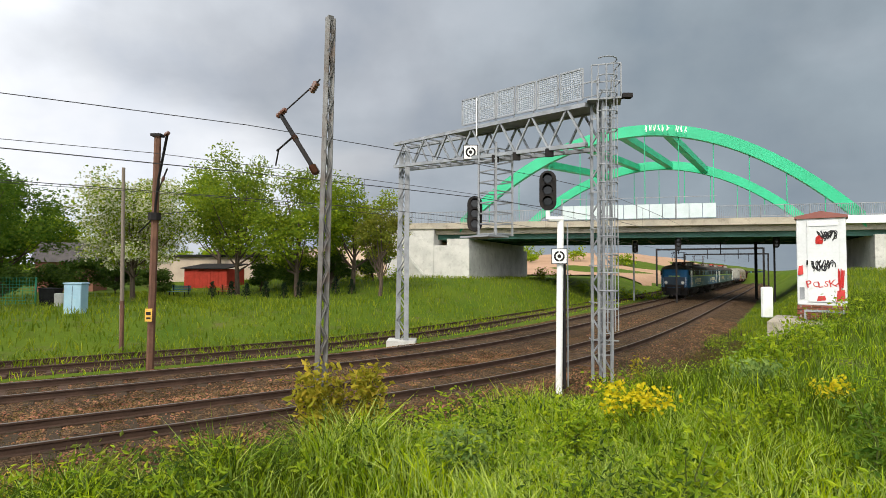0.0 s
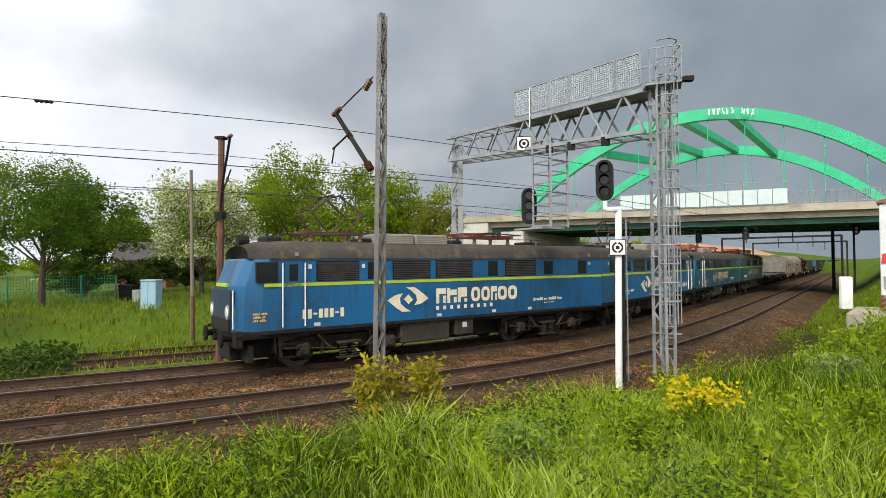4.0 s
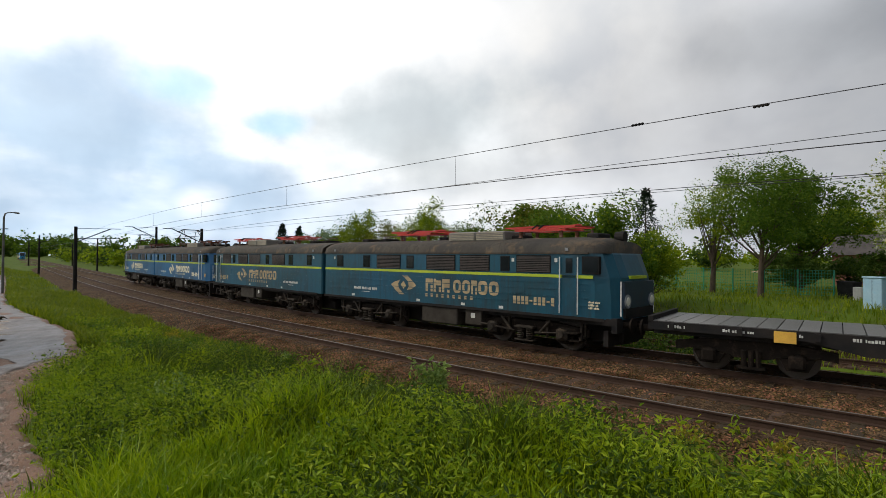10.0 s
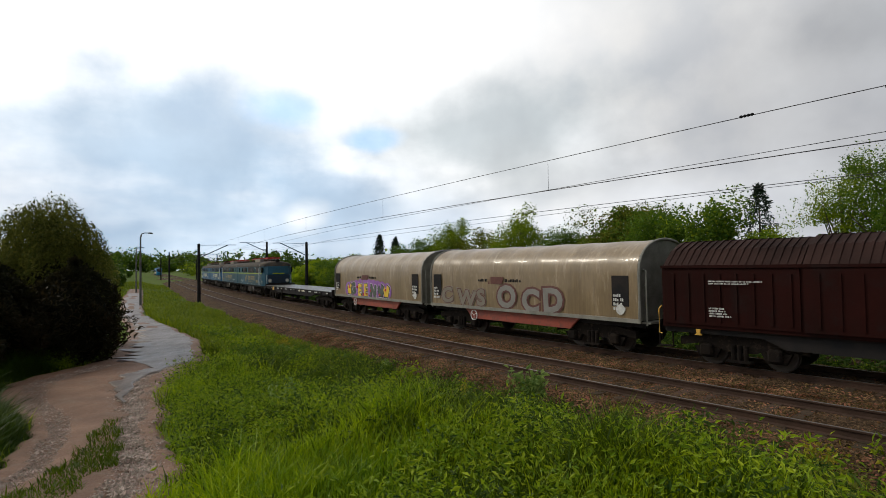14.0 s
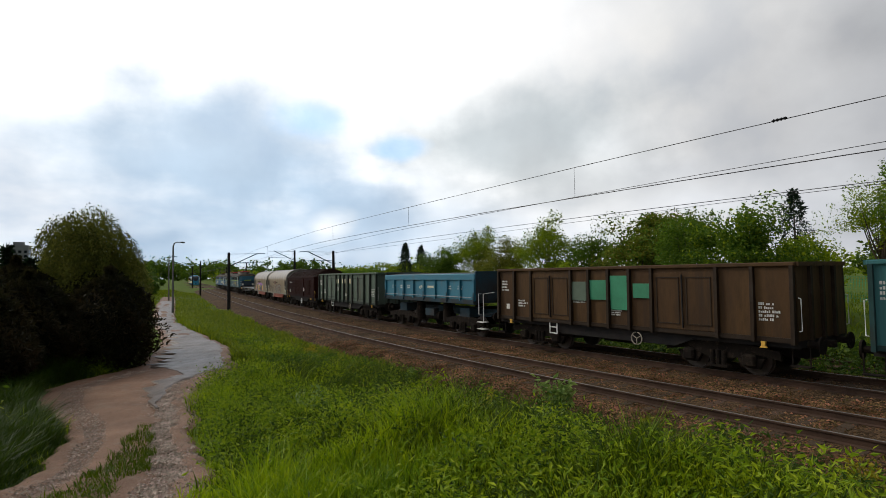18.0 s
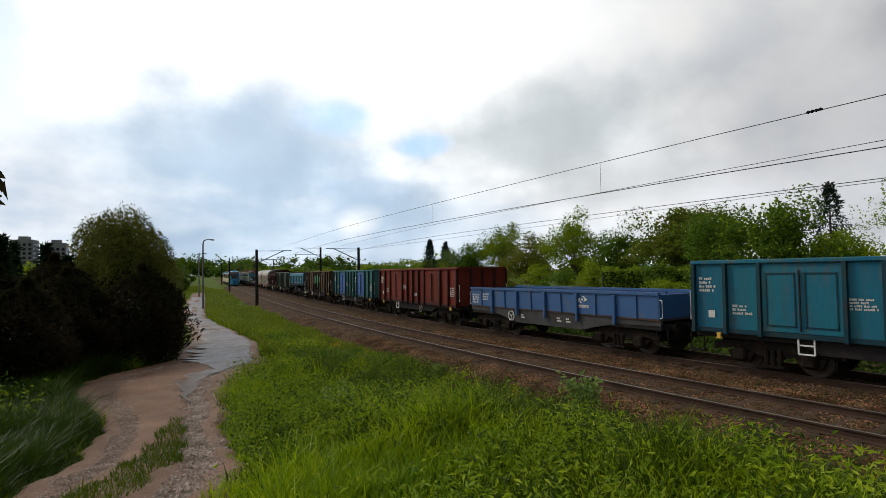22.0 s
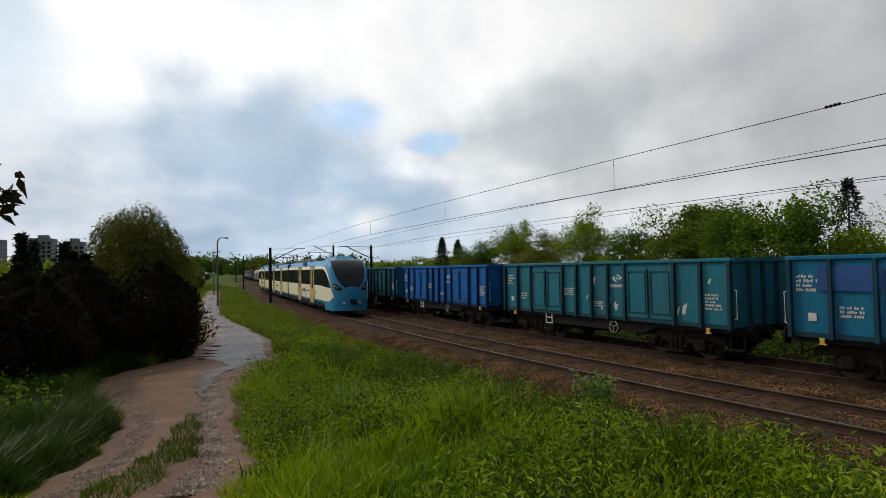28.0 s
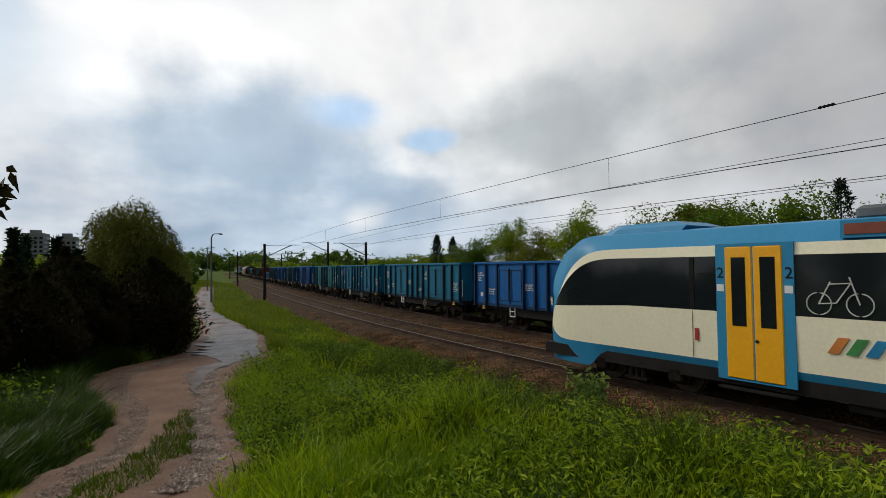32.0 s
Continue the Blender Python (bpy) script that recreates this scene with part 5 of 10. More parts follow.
def low_wagon(L):
    half, W = L / 2, 1.36
    M = mat("low_wagon_blue", (0.018, 0.075, 0.21), 0.55, 0, (0.025, 0.09, 0.22), 0.6, 12, 0.12, 0.9, dirt=(0.09, 0.10, 0.11), dirt_amount=0.25)
    MS = mat("sole_grey", (0.075, 0.075, 0.075), 0.7, 0.1, (0.05, 0.048, 0.045), 1, 14, 0.15)
    root = thing("low_sided_wagon", "long low-sided blue wagon on a dark fish-bellied frame", "freight wagon", group="wagons of the freight train")
    lo, hi = 1.2, 1.98
    for s in (-1, 1):
        y = s * W
        n = 6
        for i in range(n):
            x0, x1 = -half + L * i / n, -half + L * (i + 1) / n
            f = part("drop_side", Geo().box(x0 + 0.02, x1 - 0.02, min(y, y - s * 0.05), max(y, y - s * 0.05), lo, hi), M, root)
            part("rib", Geo().box((x0 + x1) / 2 - 0.03, (x0 + x1) / 2 + 0.03, min(y, y + s * 0.05), max(y, y + s * 0.05), lo, hi - 0.05), M, f)
        part("top_rail", Geo().box(-half, half, min(y - s * 0.07, y + s * 0.06), max(y - s * 0.07, y + s * 0.06), hi - 0.02, hi + 0.07), M, root)
        for i in range(1, n):
            x = -half + L * i / n
            part("stanchion", Geo().box(x - 0.06, x + 0.06, min(y, y + s * 0.11), max(y, y + s * 0.11), 0.92, hi - 0.05, 0.02), M, root)
        part("sole_beam", Geo().plate([(-half, 1.0), (-half * 0.65, 0.95), (-half * 0.35, 0.62), (half * 0.35, 0.62), (half * 0.65, 0.95), (half, 1.0), (half, 1.2), (-half, 1.2)], min(s * 1.22, s * 1.32), max(s * 1.22, s * 1.32)), MS, root)
    for e in (-1, 1):
        part("end_wall", Geo().box(min(e * half, e * (half - 0.06)), max(e * half, e * (half - 0.06)), -W, W, lo, hi), M, root)
        part("grab_rail", Geo().tube([(e * (half + 0.02), -W, 1.25), (e * (half + 0.1), -W, 1.27), (e * (half + 0.1), -W, 1.8), (e * (half + 0.02), -W, 1.82)], 0.016, 6), M_WHITE, root)
    part("floor", Geo().box(-half, half, -W, W, lo - 0.04, lo + 0.02), M_SLEEPER, root, "worn plank floor")
    floor_and_bogies(root, half, L * 0.66)
    emblem(root, 2.0, 1.72, 0.26, -W - 0.004, M_MARK, "small pale emblem")
    wordmark(root, 1.66, 2.34, 1.42, 1.53, -W - 0.004, M_MARK, (1, 1, 1, 1, 1, 1, 1, 1), "small pale company name as plain blocks")
    writing(root, -half + 0.15, -half + 0.7, 1.3, 1.75, -W - 0.006, 4, M_MARK, 31)
    writing(root, -half + 0.95, -half + 1.5, 1.45, 1.8, -W - 0.006, 3, M_MARK, 32)
    brake_wheel(root, -half * 0.42, 0.88, -1.36, M_WHITE, 0.2)
    for x in (-1.6, 0.6, 1.1):
        writing(root, x, x + 0.3, 0.8, 1.0, -1.325, 2, M_MARK, 33)
    return root


def flat_wagon(L):
    half, W = L / 2, 1.40
    root = thing("flat_wagon", "long empty flat wagon with a wet plank floor and black sides", "freight wagon", group="wagons of the freight train")
    M_PL = mat("wet_planks", (0.065, 0.06, 0.055), 0.38, 0, (0.11, 0.105, 0.10), 1.5, 14, 0.2, vary=0.25)
    n = 44
    plank = Geo().box(-L / n / 2 + 0.012, L / n / 2 - 0.012, -W + 0.03, W - 0.03, 1.16, 1.22).mesh("plank", M_PL)
    for i in range(n):
        part("plank", plank, M_PL, root, at=(-half + L * (i + 0.5) / n, 0, random.uniform(-0.004, 0.004)))
    for s in (-1, 1):
        part("side_beam", Geo().plate([(-half, 0.98), (-half * 0.62, 0.98), (-half * 0.5, 0.74), (half * 0.5, 0.74), (half * 0.62, 0.98), (half, 0.98), (half, 1.2), (-half, 1.2)], min(s * W, s * (W - 0.1)), max(s * W, s * (W - 0.1))), M_BLACK, root, "black side beam with small white writing")
        for x in np.linspace(-half + 0.6, half - 0.6, 12):
            part("stake_pocket", Geo().box(x - 0.06, x + 0.06, min(s * W, s * (W + 0.07)), max(s * W, s * (W + 0.07)), 1.0, 1.18), M_BLACK, root)
    part("underframe", Geo().box(-half + 0.1, half - 0.1, -1.2, 1.2, 0.86, 1.16), M_BLACK, root)
    for x in (-half + 2.4, half - 2.4):
        bogie(root, x, 0.95, 0.44, 1.75)
    buffers(root, half, 0.94)
    for i, x in enumerate(np.linspace(-half + 0.5, half - 1.2, 14)):
        writing(root, x, x + random.uniform(0.3, 0.75), 1.03, 1.14, -W - 0.004, 1, M_MARK, 40 + i)
    emblem(root, 1.9, 1.09, 0.2, -W - 0.004, M_CREAMMARK, "small cream emblem")
    wordmark(root, 2.2, 3.2, 1.03, 1.15, -W - 0.004, M_CREAMMARK, (1, 1, 1, 0, 1, 1, 1, 1, 1))
    part("tariff_plate", Geo().box(-half + 2.9, -half + 3.35, -W - 0.03, -W, 0.9, 1.17), M_YELLOW, root, "pale yellow tariff plate")
    brake_wheel(root, -half * 0.33, 0.92, -W - 0.03, M_BOGIE, 0.2)
    for e in (-1, 1):
        part("end_stop", Geo().box(min(e * half, e * (half - 0.12)), max(e * half, e * (half - 0.12)), -W, W, 1.16, 1.34), M_BLACK, root)
    return root


def hood_wagon(L, variant):
    """A tarpaulin-hooded coil wagon."""
    half, W = L / 2, 1.42
    M_T = mat("beige_tarpaulin", (0.25, 0.175, 0.085), 0.38, 0, (0.165, 0.115, 0.058), 0.7, 5, 0.25, 0.9, dirt=(0.40, 0.32, 0.21), dirt_amount=0.25, stretch=(2.2, 1, 0.5), coat=0.15, streak=((0.10, 0.066, 0.032), 1.0))
    M_F = mat("grey_hoop_frame", (0.26, 0.25, 0.21), 0.6, 0.2, (0.18, 0.17, 0.14), 2, 14, 0.15)
    M_R = mat("red_frame", (0.30, 0.055, 0.025), 0.6, 0, (0.22, 0.05, 0.03), 1.5, 12, 0.15, dirt=(0.06, 0.045, 0.035), dirt_amount=0.3)
    root = thing("hooded_coil_wagon", "covered coil wagon with a stained beige tarpaulin hood and graffiti", "freight wagon", group="wagons of the freight train")
    lo, sh, top = 1.08, 2.5, 3.56

    def hoop(y, k, n=14):
        """The outline of the hood across the wagon."""
        pts = [(-W * k, lo), (-W * k, sh)]
        for i in range(1, n):
            a = math.pi * i / n
            pts.append((-W * k * math.cos(a), sh + (top - sh) * k * math.sin(a) ** 0.85))
        return pts + [(W * k, sh), (W * k, lo)]

    g = Geo()
    segs = 40
    rng = random.Random(variant)
    ring0 = hoop(0, 1)
    m = len(ring0)
    for i in range(segs + 1):
        x = -half + 0.1 + (L - 0.2) * i / segs
        sag = 0.012 * math.cos(i * math.pi * 2 / 5) + rng.uniform(-0.006, 0.006)
        g.v += [(x, y * (1 + sag), z + (sag if z > sh else 0)) for y, z in ring0]
    for i in range(segs):
        for j in range(m - 1):
            g.f.append((i * m + j, i * m + j + 1, (i + 1) * m + j + 1, (i + 1) * m + j)[::-1])
    part("tarpaulin", g, M_T, root, "stained beige tarpaulin over hoops", smooth=True)
    for e in (-1, 1):
        x = e * (half - 0.05)
        pr = hoop(0, 1.0)
        c = Geo()
        c.v += [(x, y, z) for y, z in pr] + [(x - e * 0.05, y, z) for y, z in pr]
        c.f += [tuple(range(m))[::e], tuple(range(m, 2 * m))[::-e]]
        part("end_wall", c, M_F, root, "grey metal end wall")
        h = Geo().tube([(x + e * 0.02, y * 1.02, z + (0.02 if z > sh else 0)) for y, z in pr], 0.045, 6)
        part("end_hoop", h, M_F, root, "pale tubular end hoop")
        for s in (-1, 1):
            h = Geo().tube([(x + e * 0.16, s * (W - 0.12), 0.95), (x + e * 0.16, s * (W - 0.12), sh + 0.1), (x + e * 0.02, s * (W - 0.2), sh + 0.12)], 0.03, 6)
            part("end_post", h, M_F, root)
            for i in range(4):
                part("ladder_rung", Geo().bar((x + e * 0.1, s * (W - 0.12), 1.2 + i * 0.32), (x + e * 0.1, s * (W - 0.62), 1.2 + i * 0.32), 0.03), M_F, root)
        part("end_platform", Geo().box(min(x, x + e * 0.3), max(x, x + e * 0.3), -W + 0.1, W - 0.1, 1.0, 1.06), M_F, root)
    for s in (-1, 1):
        part("bottom_rail", Geo().box(-half, half, min(s * W, s * (W + 0.06)), max(s * W, s * (W + 0.06)), lo - 0.06, lo + 0.06), M_F, root)
        part("belly_frame", Geo().plate([(-half * 0.56, 1.02), (-half * 0.48, 0.62), (half * 0.48, 0.62), (half * 0.56, 1.02)], min(s * 1.24, s * 1.34), max(s * 1.24, s * 1.34)), M_R, root, "grimy red belly frame")
    for x in (-half + 0.45, half - 0.75):
        part("black_panel", Geo().box(x - 0.28, x + 0.34, -W - 0.02, -W - 0.008, 1.5, 2.45), M_BLACK, root, "black data panel")
        writing(root, x - 0.22, x + 0.26, 1.35, 1.9, -W - 0.024, 4, M_MARK, variant + 3)
    part("round_disc", Geo().wheel(half - 0.72, 1.4, -W - 0.03, -W - 0.02, 0.16, 18), M_MARK, root, "round white disc")
    part("underframe", Geo().box(-half, half, -1.2, 1.2, 0.86, 1.04), M_BLACK, root)
    for x in (-L * 0.32, L * 0.32):
        bogie(root, x, 0.85, 0.42)
    buffers(root, half + 0.05, 0.94)
    brake_wheel(root, -half * 0.45, 0.76, -1.38, M_WHITE, 0.2)
    # company mark
    y = -W - 0.012
    x0 = -half * 0.38
    part("company_panel", Geo().plate([(x0 + 0.62, 2.08), (x0 + 1.45, 2.08), (x0 + 1.55, 2.36), (x0 + 0.72, 2.36)], y - 0.012, y), mat("maroon_panel", (0.11, 0.03, 0.02), 0.6), root, "maroon company panel as a plain shape")
    writing(root, x0, x0 + 0.6, 2.13, 2.3, y, 1, M_BLACK, 5, "company lettering as plain bars")
    writing(root, x0 + 1.6, x0 + 2.5, 2.13, 2.3, y, 1, M_BLACK, 6, "company lettering as plain bars")
    rng = random.Random(variant * 7)

    def blob(name, cx, cz, rx, rz, c, d, label, n=16, rag=0.25):
        pts = [(cx + rx * math.cos(2 * math.pi * i / n) * (1 + rng.uniform(-rag, rag)), cz + rz * math.sin(2 * math.pi * i / n) * (1 + rng.uniform(-rag, rag))) for i in range(n)]
        part(name, Geo().plate(pts, y - d, y), mat("spray_%d_%d_%d" % tuple(int(v * 99) for v in c), c, 0.55, 0, None, 3, 20, 0), root, label)

    black, pale = mat("graffiti_black", (0.016, 0.017, 0.015), 0.5), mat("graffiti_pale", (0.66, 0.66, 0.62), 0.5)
    if variant == 1:
        for i in range(10):
            blob("graffiti", -half * 0.60 + i * 0.56, 1.52 + 0.1 * math.sin(i * 0.35), 0.5, 0.44 + 0.08 * math.sin(i * 0.35), (0.30, 0.11, 0.40), 0.004 + 0.0003 * i, "violet sprayed halo", 18, 0.05)
        gold, moss = mat("graffiti_gold", (0.74, 0.50, 0.03), 0.5, 0, (0.62, 0.40, 0.03), 3, 20, 0), mat("graffiti_moss", (0.055, 0.075, 0.05), 0.5, 0, (0.10, 0.12, 0.09), 2.5, 20, 0)
        x0 = -half * 0.60
        sprayed_letters(root, "GEEN", (x0 + 0.35, x0 + 1.35, x0 + 2.2, x0 + 3.0), 1.2, 0.68, y - 0.004, (moss, gold, gold, moss), pale, black, 1.05)
        for k, (a, b, m) in enumerate(((4.1, 1.22, moss), (4.75, 1.2, gold), (-0.05, 1.22, gold))):
            pts = [(x0 + a, b), (x0 + a + 0.42, b - 0.02), (x0 + a + 0.62, b + 0.5), (x0 + a + 0.3, b + 0.66), (x0 + a + 0.22, b + 0.34), (x0 + a + 0.02, b + 0.6), (x0 + a - 0.14, b + 0.4)]
            grow = lambda f: [(x0 + a + 0.24 + (u - x0 - a - 0.24) * f, b + 0.3 + (v - b - 0.3) * f) for u, v in pts]
            for f, d, mm in ((1.22, 0.008, pale), (1.12, 0.014, black), (0.92, 0.02, m)):
                part("graffiti", Geo().plate(grow(f), y - d - 0.001 * k, y), mm, root, "angular sprayed graffiti shape")
        red = (0.50, 0.02, 0.02)
        for k, (a, b) in enumerate(((0.1, 1.62), (1.25, 1.66), (2.15, 1.24), (3.05, 1.5), (4.2, 1.3), (4.9, 1.58), (2.5, 1.3))):
            blob("graffiti", x0 + a, b, 0.09, 0.07, red, 0.034 + 0.0005 * k, "red sprayed blot", 10, 0.3)
        for k in range(14):
            blob("graffiti", x0 + rng.uniform(0.3, 4.8), rng.uniform(1.2, 1.75), 0.03, 0.025, (0.016, 0.017, 0.015), 0.036 + 0.0004 * k, "", 7, 0.3)
    else:
        silver = mat("graffiti_silver", (0.23, 0.22, 0.195), 0.5, 0.0, (0.17, 0.16, 0.14), 2, 20, 0)
        faint = mat("graffiti_faint", (0.20, 0.175, 0.135), 0.5, 0, (0.16, 0.135, 0.10), 2, 20, 0)
        wine = mat("graffiti_wine", (0.13, 0.045, 0.035), 0.6)
        x0 = -half * 0.84
        sprayed_letters(root, "CWS", (x0, x0 + 1.15, x0 + 2.45), 1.2, 0.66, y - 0.002, (faint,), faint, wine, 1.3)
        sprayed_letters(root, "OCD", (x0 + 3.75, x0 + 5.05, x0 + 6.15), 1.16, 0.86, y - 0.004, (silver,), wine, wine, 1.12)
    return root


def sprayed_letters(root, word, xs, z, h, y, fills, rim, edge, wide=1.0):
    """Fat sprayed letters: a pale rim, a dark edge and a fill, one above the other."""
    for i, (c, x) in enumerate(zip(word, xs)):
        tilt = (-7, 4, -3, 6, -5, 3)[i % 6]
        for k, (m, fat, label) in enumerate(((rim, 0.115, "pale rim of a sprayed letter"), (edge, 0.085, "dark edge of a sprayed letter"), (fills[i % len(fills)], 0.045, "sprayed graffiti letter"))):
            cu = bpy.data.curves.new("graffiti", "FONT")
            cu.body, cu.size, cu.offset, cu.extrude, cu.resolution_u = c, h * 1.32, fat * h / 0.8, 0.002, 3
            tmp = bpy.data.objects.new("graffiti", cu)
            me = bpy.data.meshes.new_from_object(tmp)
            bpy.data.objects.remove(tmp)
            me.materials.clear()
            me.materials.append(m)
            part("graffiti", me, m, root, label, pose(x, y - 0.006 - 0.005 * k - 0.001 * i, z, 90, tilt, 0) @ Matrix.Diagonal((wide, 1, 1, 1)))


def dome_wagon(L):
    """A brown wagon with ribbed sliding steel hoods."""
    half, W = L / 2, 1.42
    M = mat("dark_maroon_paint", (0.026, 0.0045, 0.003), 0.7, 0, (0.013, 0.003, 0.002), 0.6, 10, 0.15, 0.9, spec=0.1, streak=((0.012, 0.008, 0.006), 0.6), dirt=(0.016, 0.011, 0.010), dirt_amount=0.3)
    M_HOOD = mat("maroon_hood", (0.036, 0.017, 0.013), 0.7, 0.0, (0.02, 0.010, 0.008), 0.8, 12, 0.15, spec=0.15)
    root = thing("sliding_roof_wagon", "dark maroon steel wagon with ribbed sloping roof hoods", "freight wagon", group="wagons of the freight train")
    lo, sh, top = 1.02, 2.72, 3.42
    part("body", Geo().box(-half, half, -W, W, lo, sh), M, root)
    for a, b, k in ((-half, -half * 0.32, 0.0), (-half * 0.32, half * 0.32, 0.05), (half * 0.32, half, 0.0)):
        f = part("roof_hood", Geo().prism([(-W - k, sh), (-W * 0.62, sh + 0.46 + k), (-0.3, top + k), (0.3, top + k), (W * 0.62, sh + 0.46 + k), (W + k, sh)], a + 0.02, b - 0.02), M_HOOD, root, "ribbed maroon roof hood")
        g = Geo()
        x = a + 0.15
        while x < b - 0.1:
            g.prism([(-W - k - 0.02, sh), (-W * 0.63, sh + 0.49 + k), (-0.3, top + k + 0.03), (0.3, top + k + 0.03), (W * 0.63, sh + 0.49 + k), (W + k + 0.02, sh)], x - 0.025, x + 0.025)
            x += 0.19
        part("hood_ribs", g, M_HOOD, f)
        part("side_door", Geo().box(a + 0.04, b - 0.04, -W - 0.04 - k, -W, lo + 0.1, sh - 0.08), M, root)
        g = Geo()
        x = a + 0.35
        while x < b - 0.2:
            g.box(x - 0.04, x + 0.04, -W - 0.07 - k, -W - 0.03 - k, lo + 0.2, sh - 0.2)
            x += 0.42
        part("side_ribs", g, M, root)
    part("waist_rail", Geo().box(-half, half, -W - 0.08, W + 0.08, sh - 0.05, sh + 0.03), M, root)
    writing(root, -half * 0.74, -half * 0.46, 2.22, 2.34, -W - 0.1, 2, M_MARK, 51, "white lettering as plain bars")
    writing(root, -half * 0.74, -half * 0.62, 1.35, 1.62, -W - 0.1, 4, M_MARK, 52)
    part("round_disc", Geo().wheel(half * 0.36, 1.68, -W - 0.11, -W - 0.1, 0.17, 18), M_MARK, root, "round white disc with a red mark")
    part("disc_mark", Geo().wheel(half * 0.36 + 0.03, 1.68, -W - 0.115, -W - 0.11, 0.08, 12), M_REDPANT, root)
    floor_and_bogies(root, half, L * 0.62)
    brake_wheel(root, half * 0.12, 0.66, -1.42, M_WHITE, 0.22)
    for x in (-half * 0.8, half * 0.8):
        part("tow_hook", Geo().plate([(x - 0.06, 1.0), (x + 0.06, 1.0), (x + 0.04, 0.9), (x + 0.09, 0.84), (x - 0.09, 0.84), (x - 0.04, 0.9)], -W - 0.09, -W - 0.02), M_YELLOW, root)
    for e in (-1, 1):
        part("grab_rail", Geo().tube([(e * (half + 0.03), -W, 0.8), (e * (half + 0.12), -W, 0.82), (e * (half + 0.12), -W, 1.5), (e * (half + 0.03), -W, 1.6)], 0.02, 6), M_YELLOW, root, "yellow grab rail")
    return root


def tipper_wagon(L):
    half, W = L / 2, 1.42
    M = mat("tipper_blue", (0.014, 0.12, 0.19), 0.5, 0, (0.02, 0.15, 0.21), 0.6, 12, 0.1, 0.9, dirt=(0.09, 0.11, 0.12), dirt_amount=0.2)
    M_D = mat("tipper_frame", (0.03, 0.06, 0.08), 0.7, 0.1, (0.045, 0.045, 0.045), 1, 14, 0.15)
    root = thing("tipping_wagon", "blue side-tipping wagon on thick lifting cylinders", "freight wagon", group="wagons of the freight train")
    lo, hi = 1.62, 2.84
    n = 8
    for s in (-1, 1):
        y = s * W
        part("side_wall", Geo().prism([(y, lo), (y - s * 0.06, lo), (y - s * 0.06, hi), (y, hi)][::s], -half + 0.2, half - 0.5), M, root)
        part("top_board", Geo().box(-half + 0.15, half - 0.5, min(y - s * 0.1, y + s * 0.07), max(y - s * 0.1, y + s * 0.07), hi - 0.3, hi, 0.03), M, root)
        part("bottom_board", Geo().box(-half + 0.15, half - 0.5, min(y - s * 0.1, y + s * 0.06), max(y - s * 0.1, y + s * 0.06), lo - 0.16, lo + 0.06, 0.03), M_D, root)
        for i in range(n + 1):
            x = -half + 0.25 + (L - 0.8) * i / n
            part("rib", Geo().box(x - 0.05, x + 0.05, min(y, y + s * 0.1), max(y, y + s * 0.1), lo, hi - 0.28), M, root)
            if i % 2 == 0:
                part("hinge_arm", Geo().bar((x, y + s * 0.1, lo - 0.1), (x, y + s * 0.06, lo + 0.45), 0.07), M_D, root)
        part("rod", Geo().tube([(-half + 0.4, y + s * 0.1, lo + 0.16), (half - 0.7, y + s * 0.1, lo + 0.16)], 0.02, 6), M_GALV, root)
    for e, x in ((-1, -half + 0.2), (1, half - 0.5)):
        part("end_wall", Geo().box(x - 0.04, x + 0.04, -W, W, lo, hi + 0.1), M_D, root)
    part("floor", Geo().box(-half + 0.2, half - 0.5, -W, W, lo - 0.1, lo + 0.02), M_D, root)
    part("load_cover", Geo().prism([(-W, hi - 0.02), (-0.5, hi + 0.06), (0.5, hi + 0.06), (W, hi - 0.02)], -half + 0.2, half - 0.5), M_D, root)
    for x in (-1.4, 1.35):
        for s in (-1, 1):
            g = Geo().tube([(x, s * 0.95, 0.5), (x, s * 0.95, 1.05), (x, s * 0.95, 1.06), (x, s * 0.95, 1.5)], [0.27, 0.27, 0.24, 0.24], 16)
            part("lifting_cylinder", g, M_BOGIE, root, "thick grey lifting cylinder")
    part("spine", Geo().box(-half, half, -0.35, 0.35, 0.85, 1.2), M_D, root)
    part("air_tank", Geo().tube([(-0.6, -0.9, 0.75), (0.7, -0.9, 0.75)], 0.22, 12), M_BOGIE, root)
    part("valve_box", Geo().box(-0.5, 0.4, -1.2, -0.9, 0.75, 1.1), M_D, root)
    for x in (-half + 1.75, half - 1.9):
        bogie(root, x, 0.9, 0.44, 1.6)
        part("bolster", Geo().box(x - 0.4, x + 0.4, -1.1, 1.1, 0.85, 1.25), M_D, root)
    buffers(root, half, 0.94)
    part("end_platform", Geo().box(half - 0.5, half, -1.3, 1.3, 1.0, 1.06), M_D, root)
    g = Geo().tube([(half - 0.1, -1.3, 0.7), (half - 0.1, -1.3, 1.95), (half - 0.1, -0.7, 2.0)], 0.02, 6)
    g.tube([(half - 0.45, -1.3, 1.05), (half - 0.45, -1.3, 1.95), (half - 0.1, -1.3, 1.95)], 0.02, 6)
    part("platform_rail", g, M_WHITE, root, "white platform handrail")
    g = Geo()
    for z in (0.4, 0.7):
        g.box(half - 0.55, half - 0.05, -1.35, -1.05, z, z + 0.03)
    part("footstep", g, M_WHITE, root)
    emblem(root, -0.55, 2.2, 0.2, -W - 0.004, M_CREAMMARK, "small cream emblem")
    wordmark(root, 0.15, 0.95, 2.15, 2.27, -W - 0.004, M_CREAMMARK, (1, 1, 1, 1, 1, 1, 1, 1))
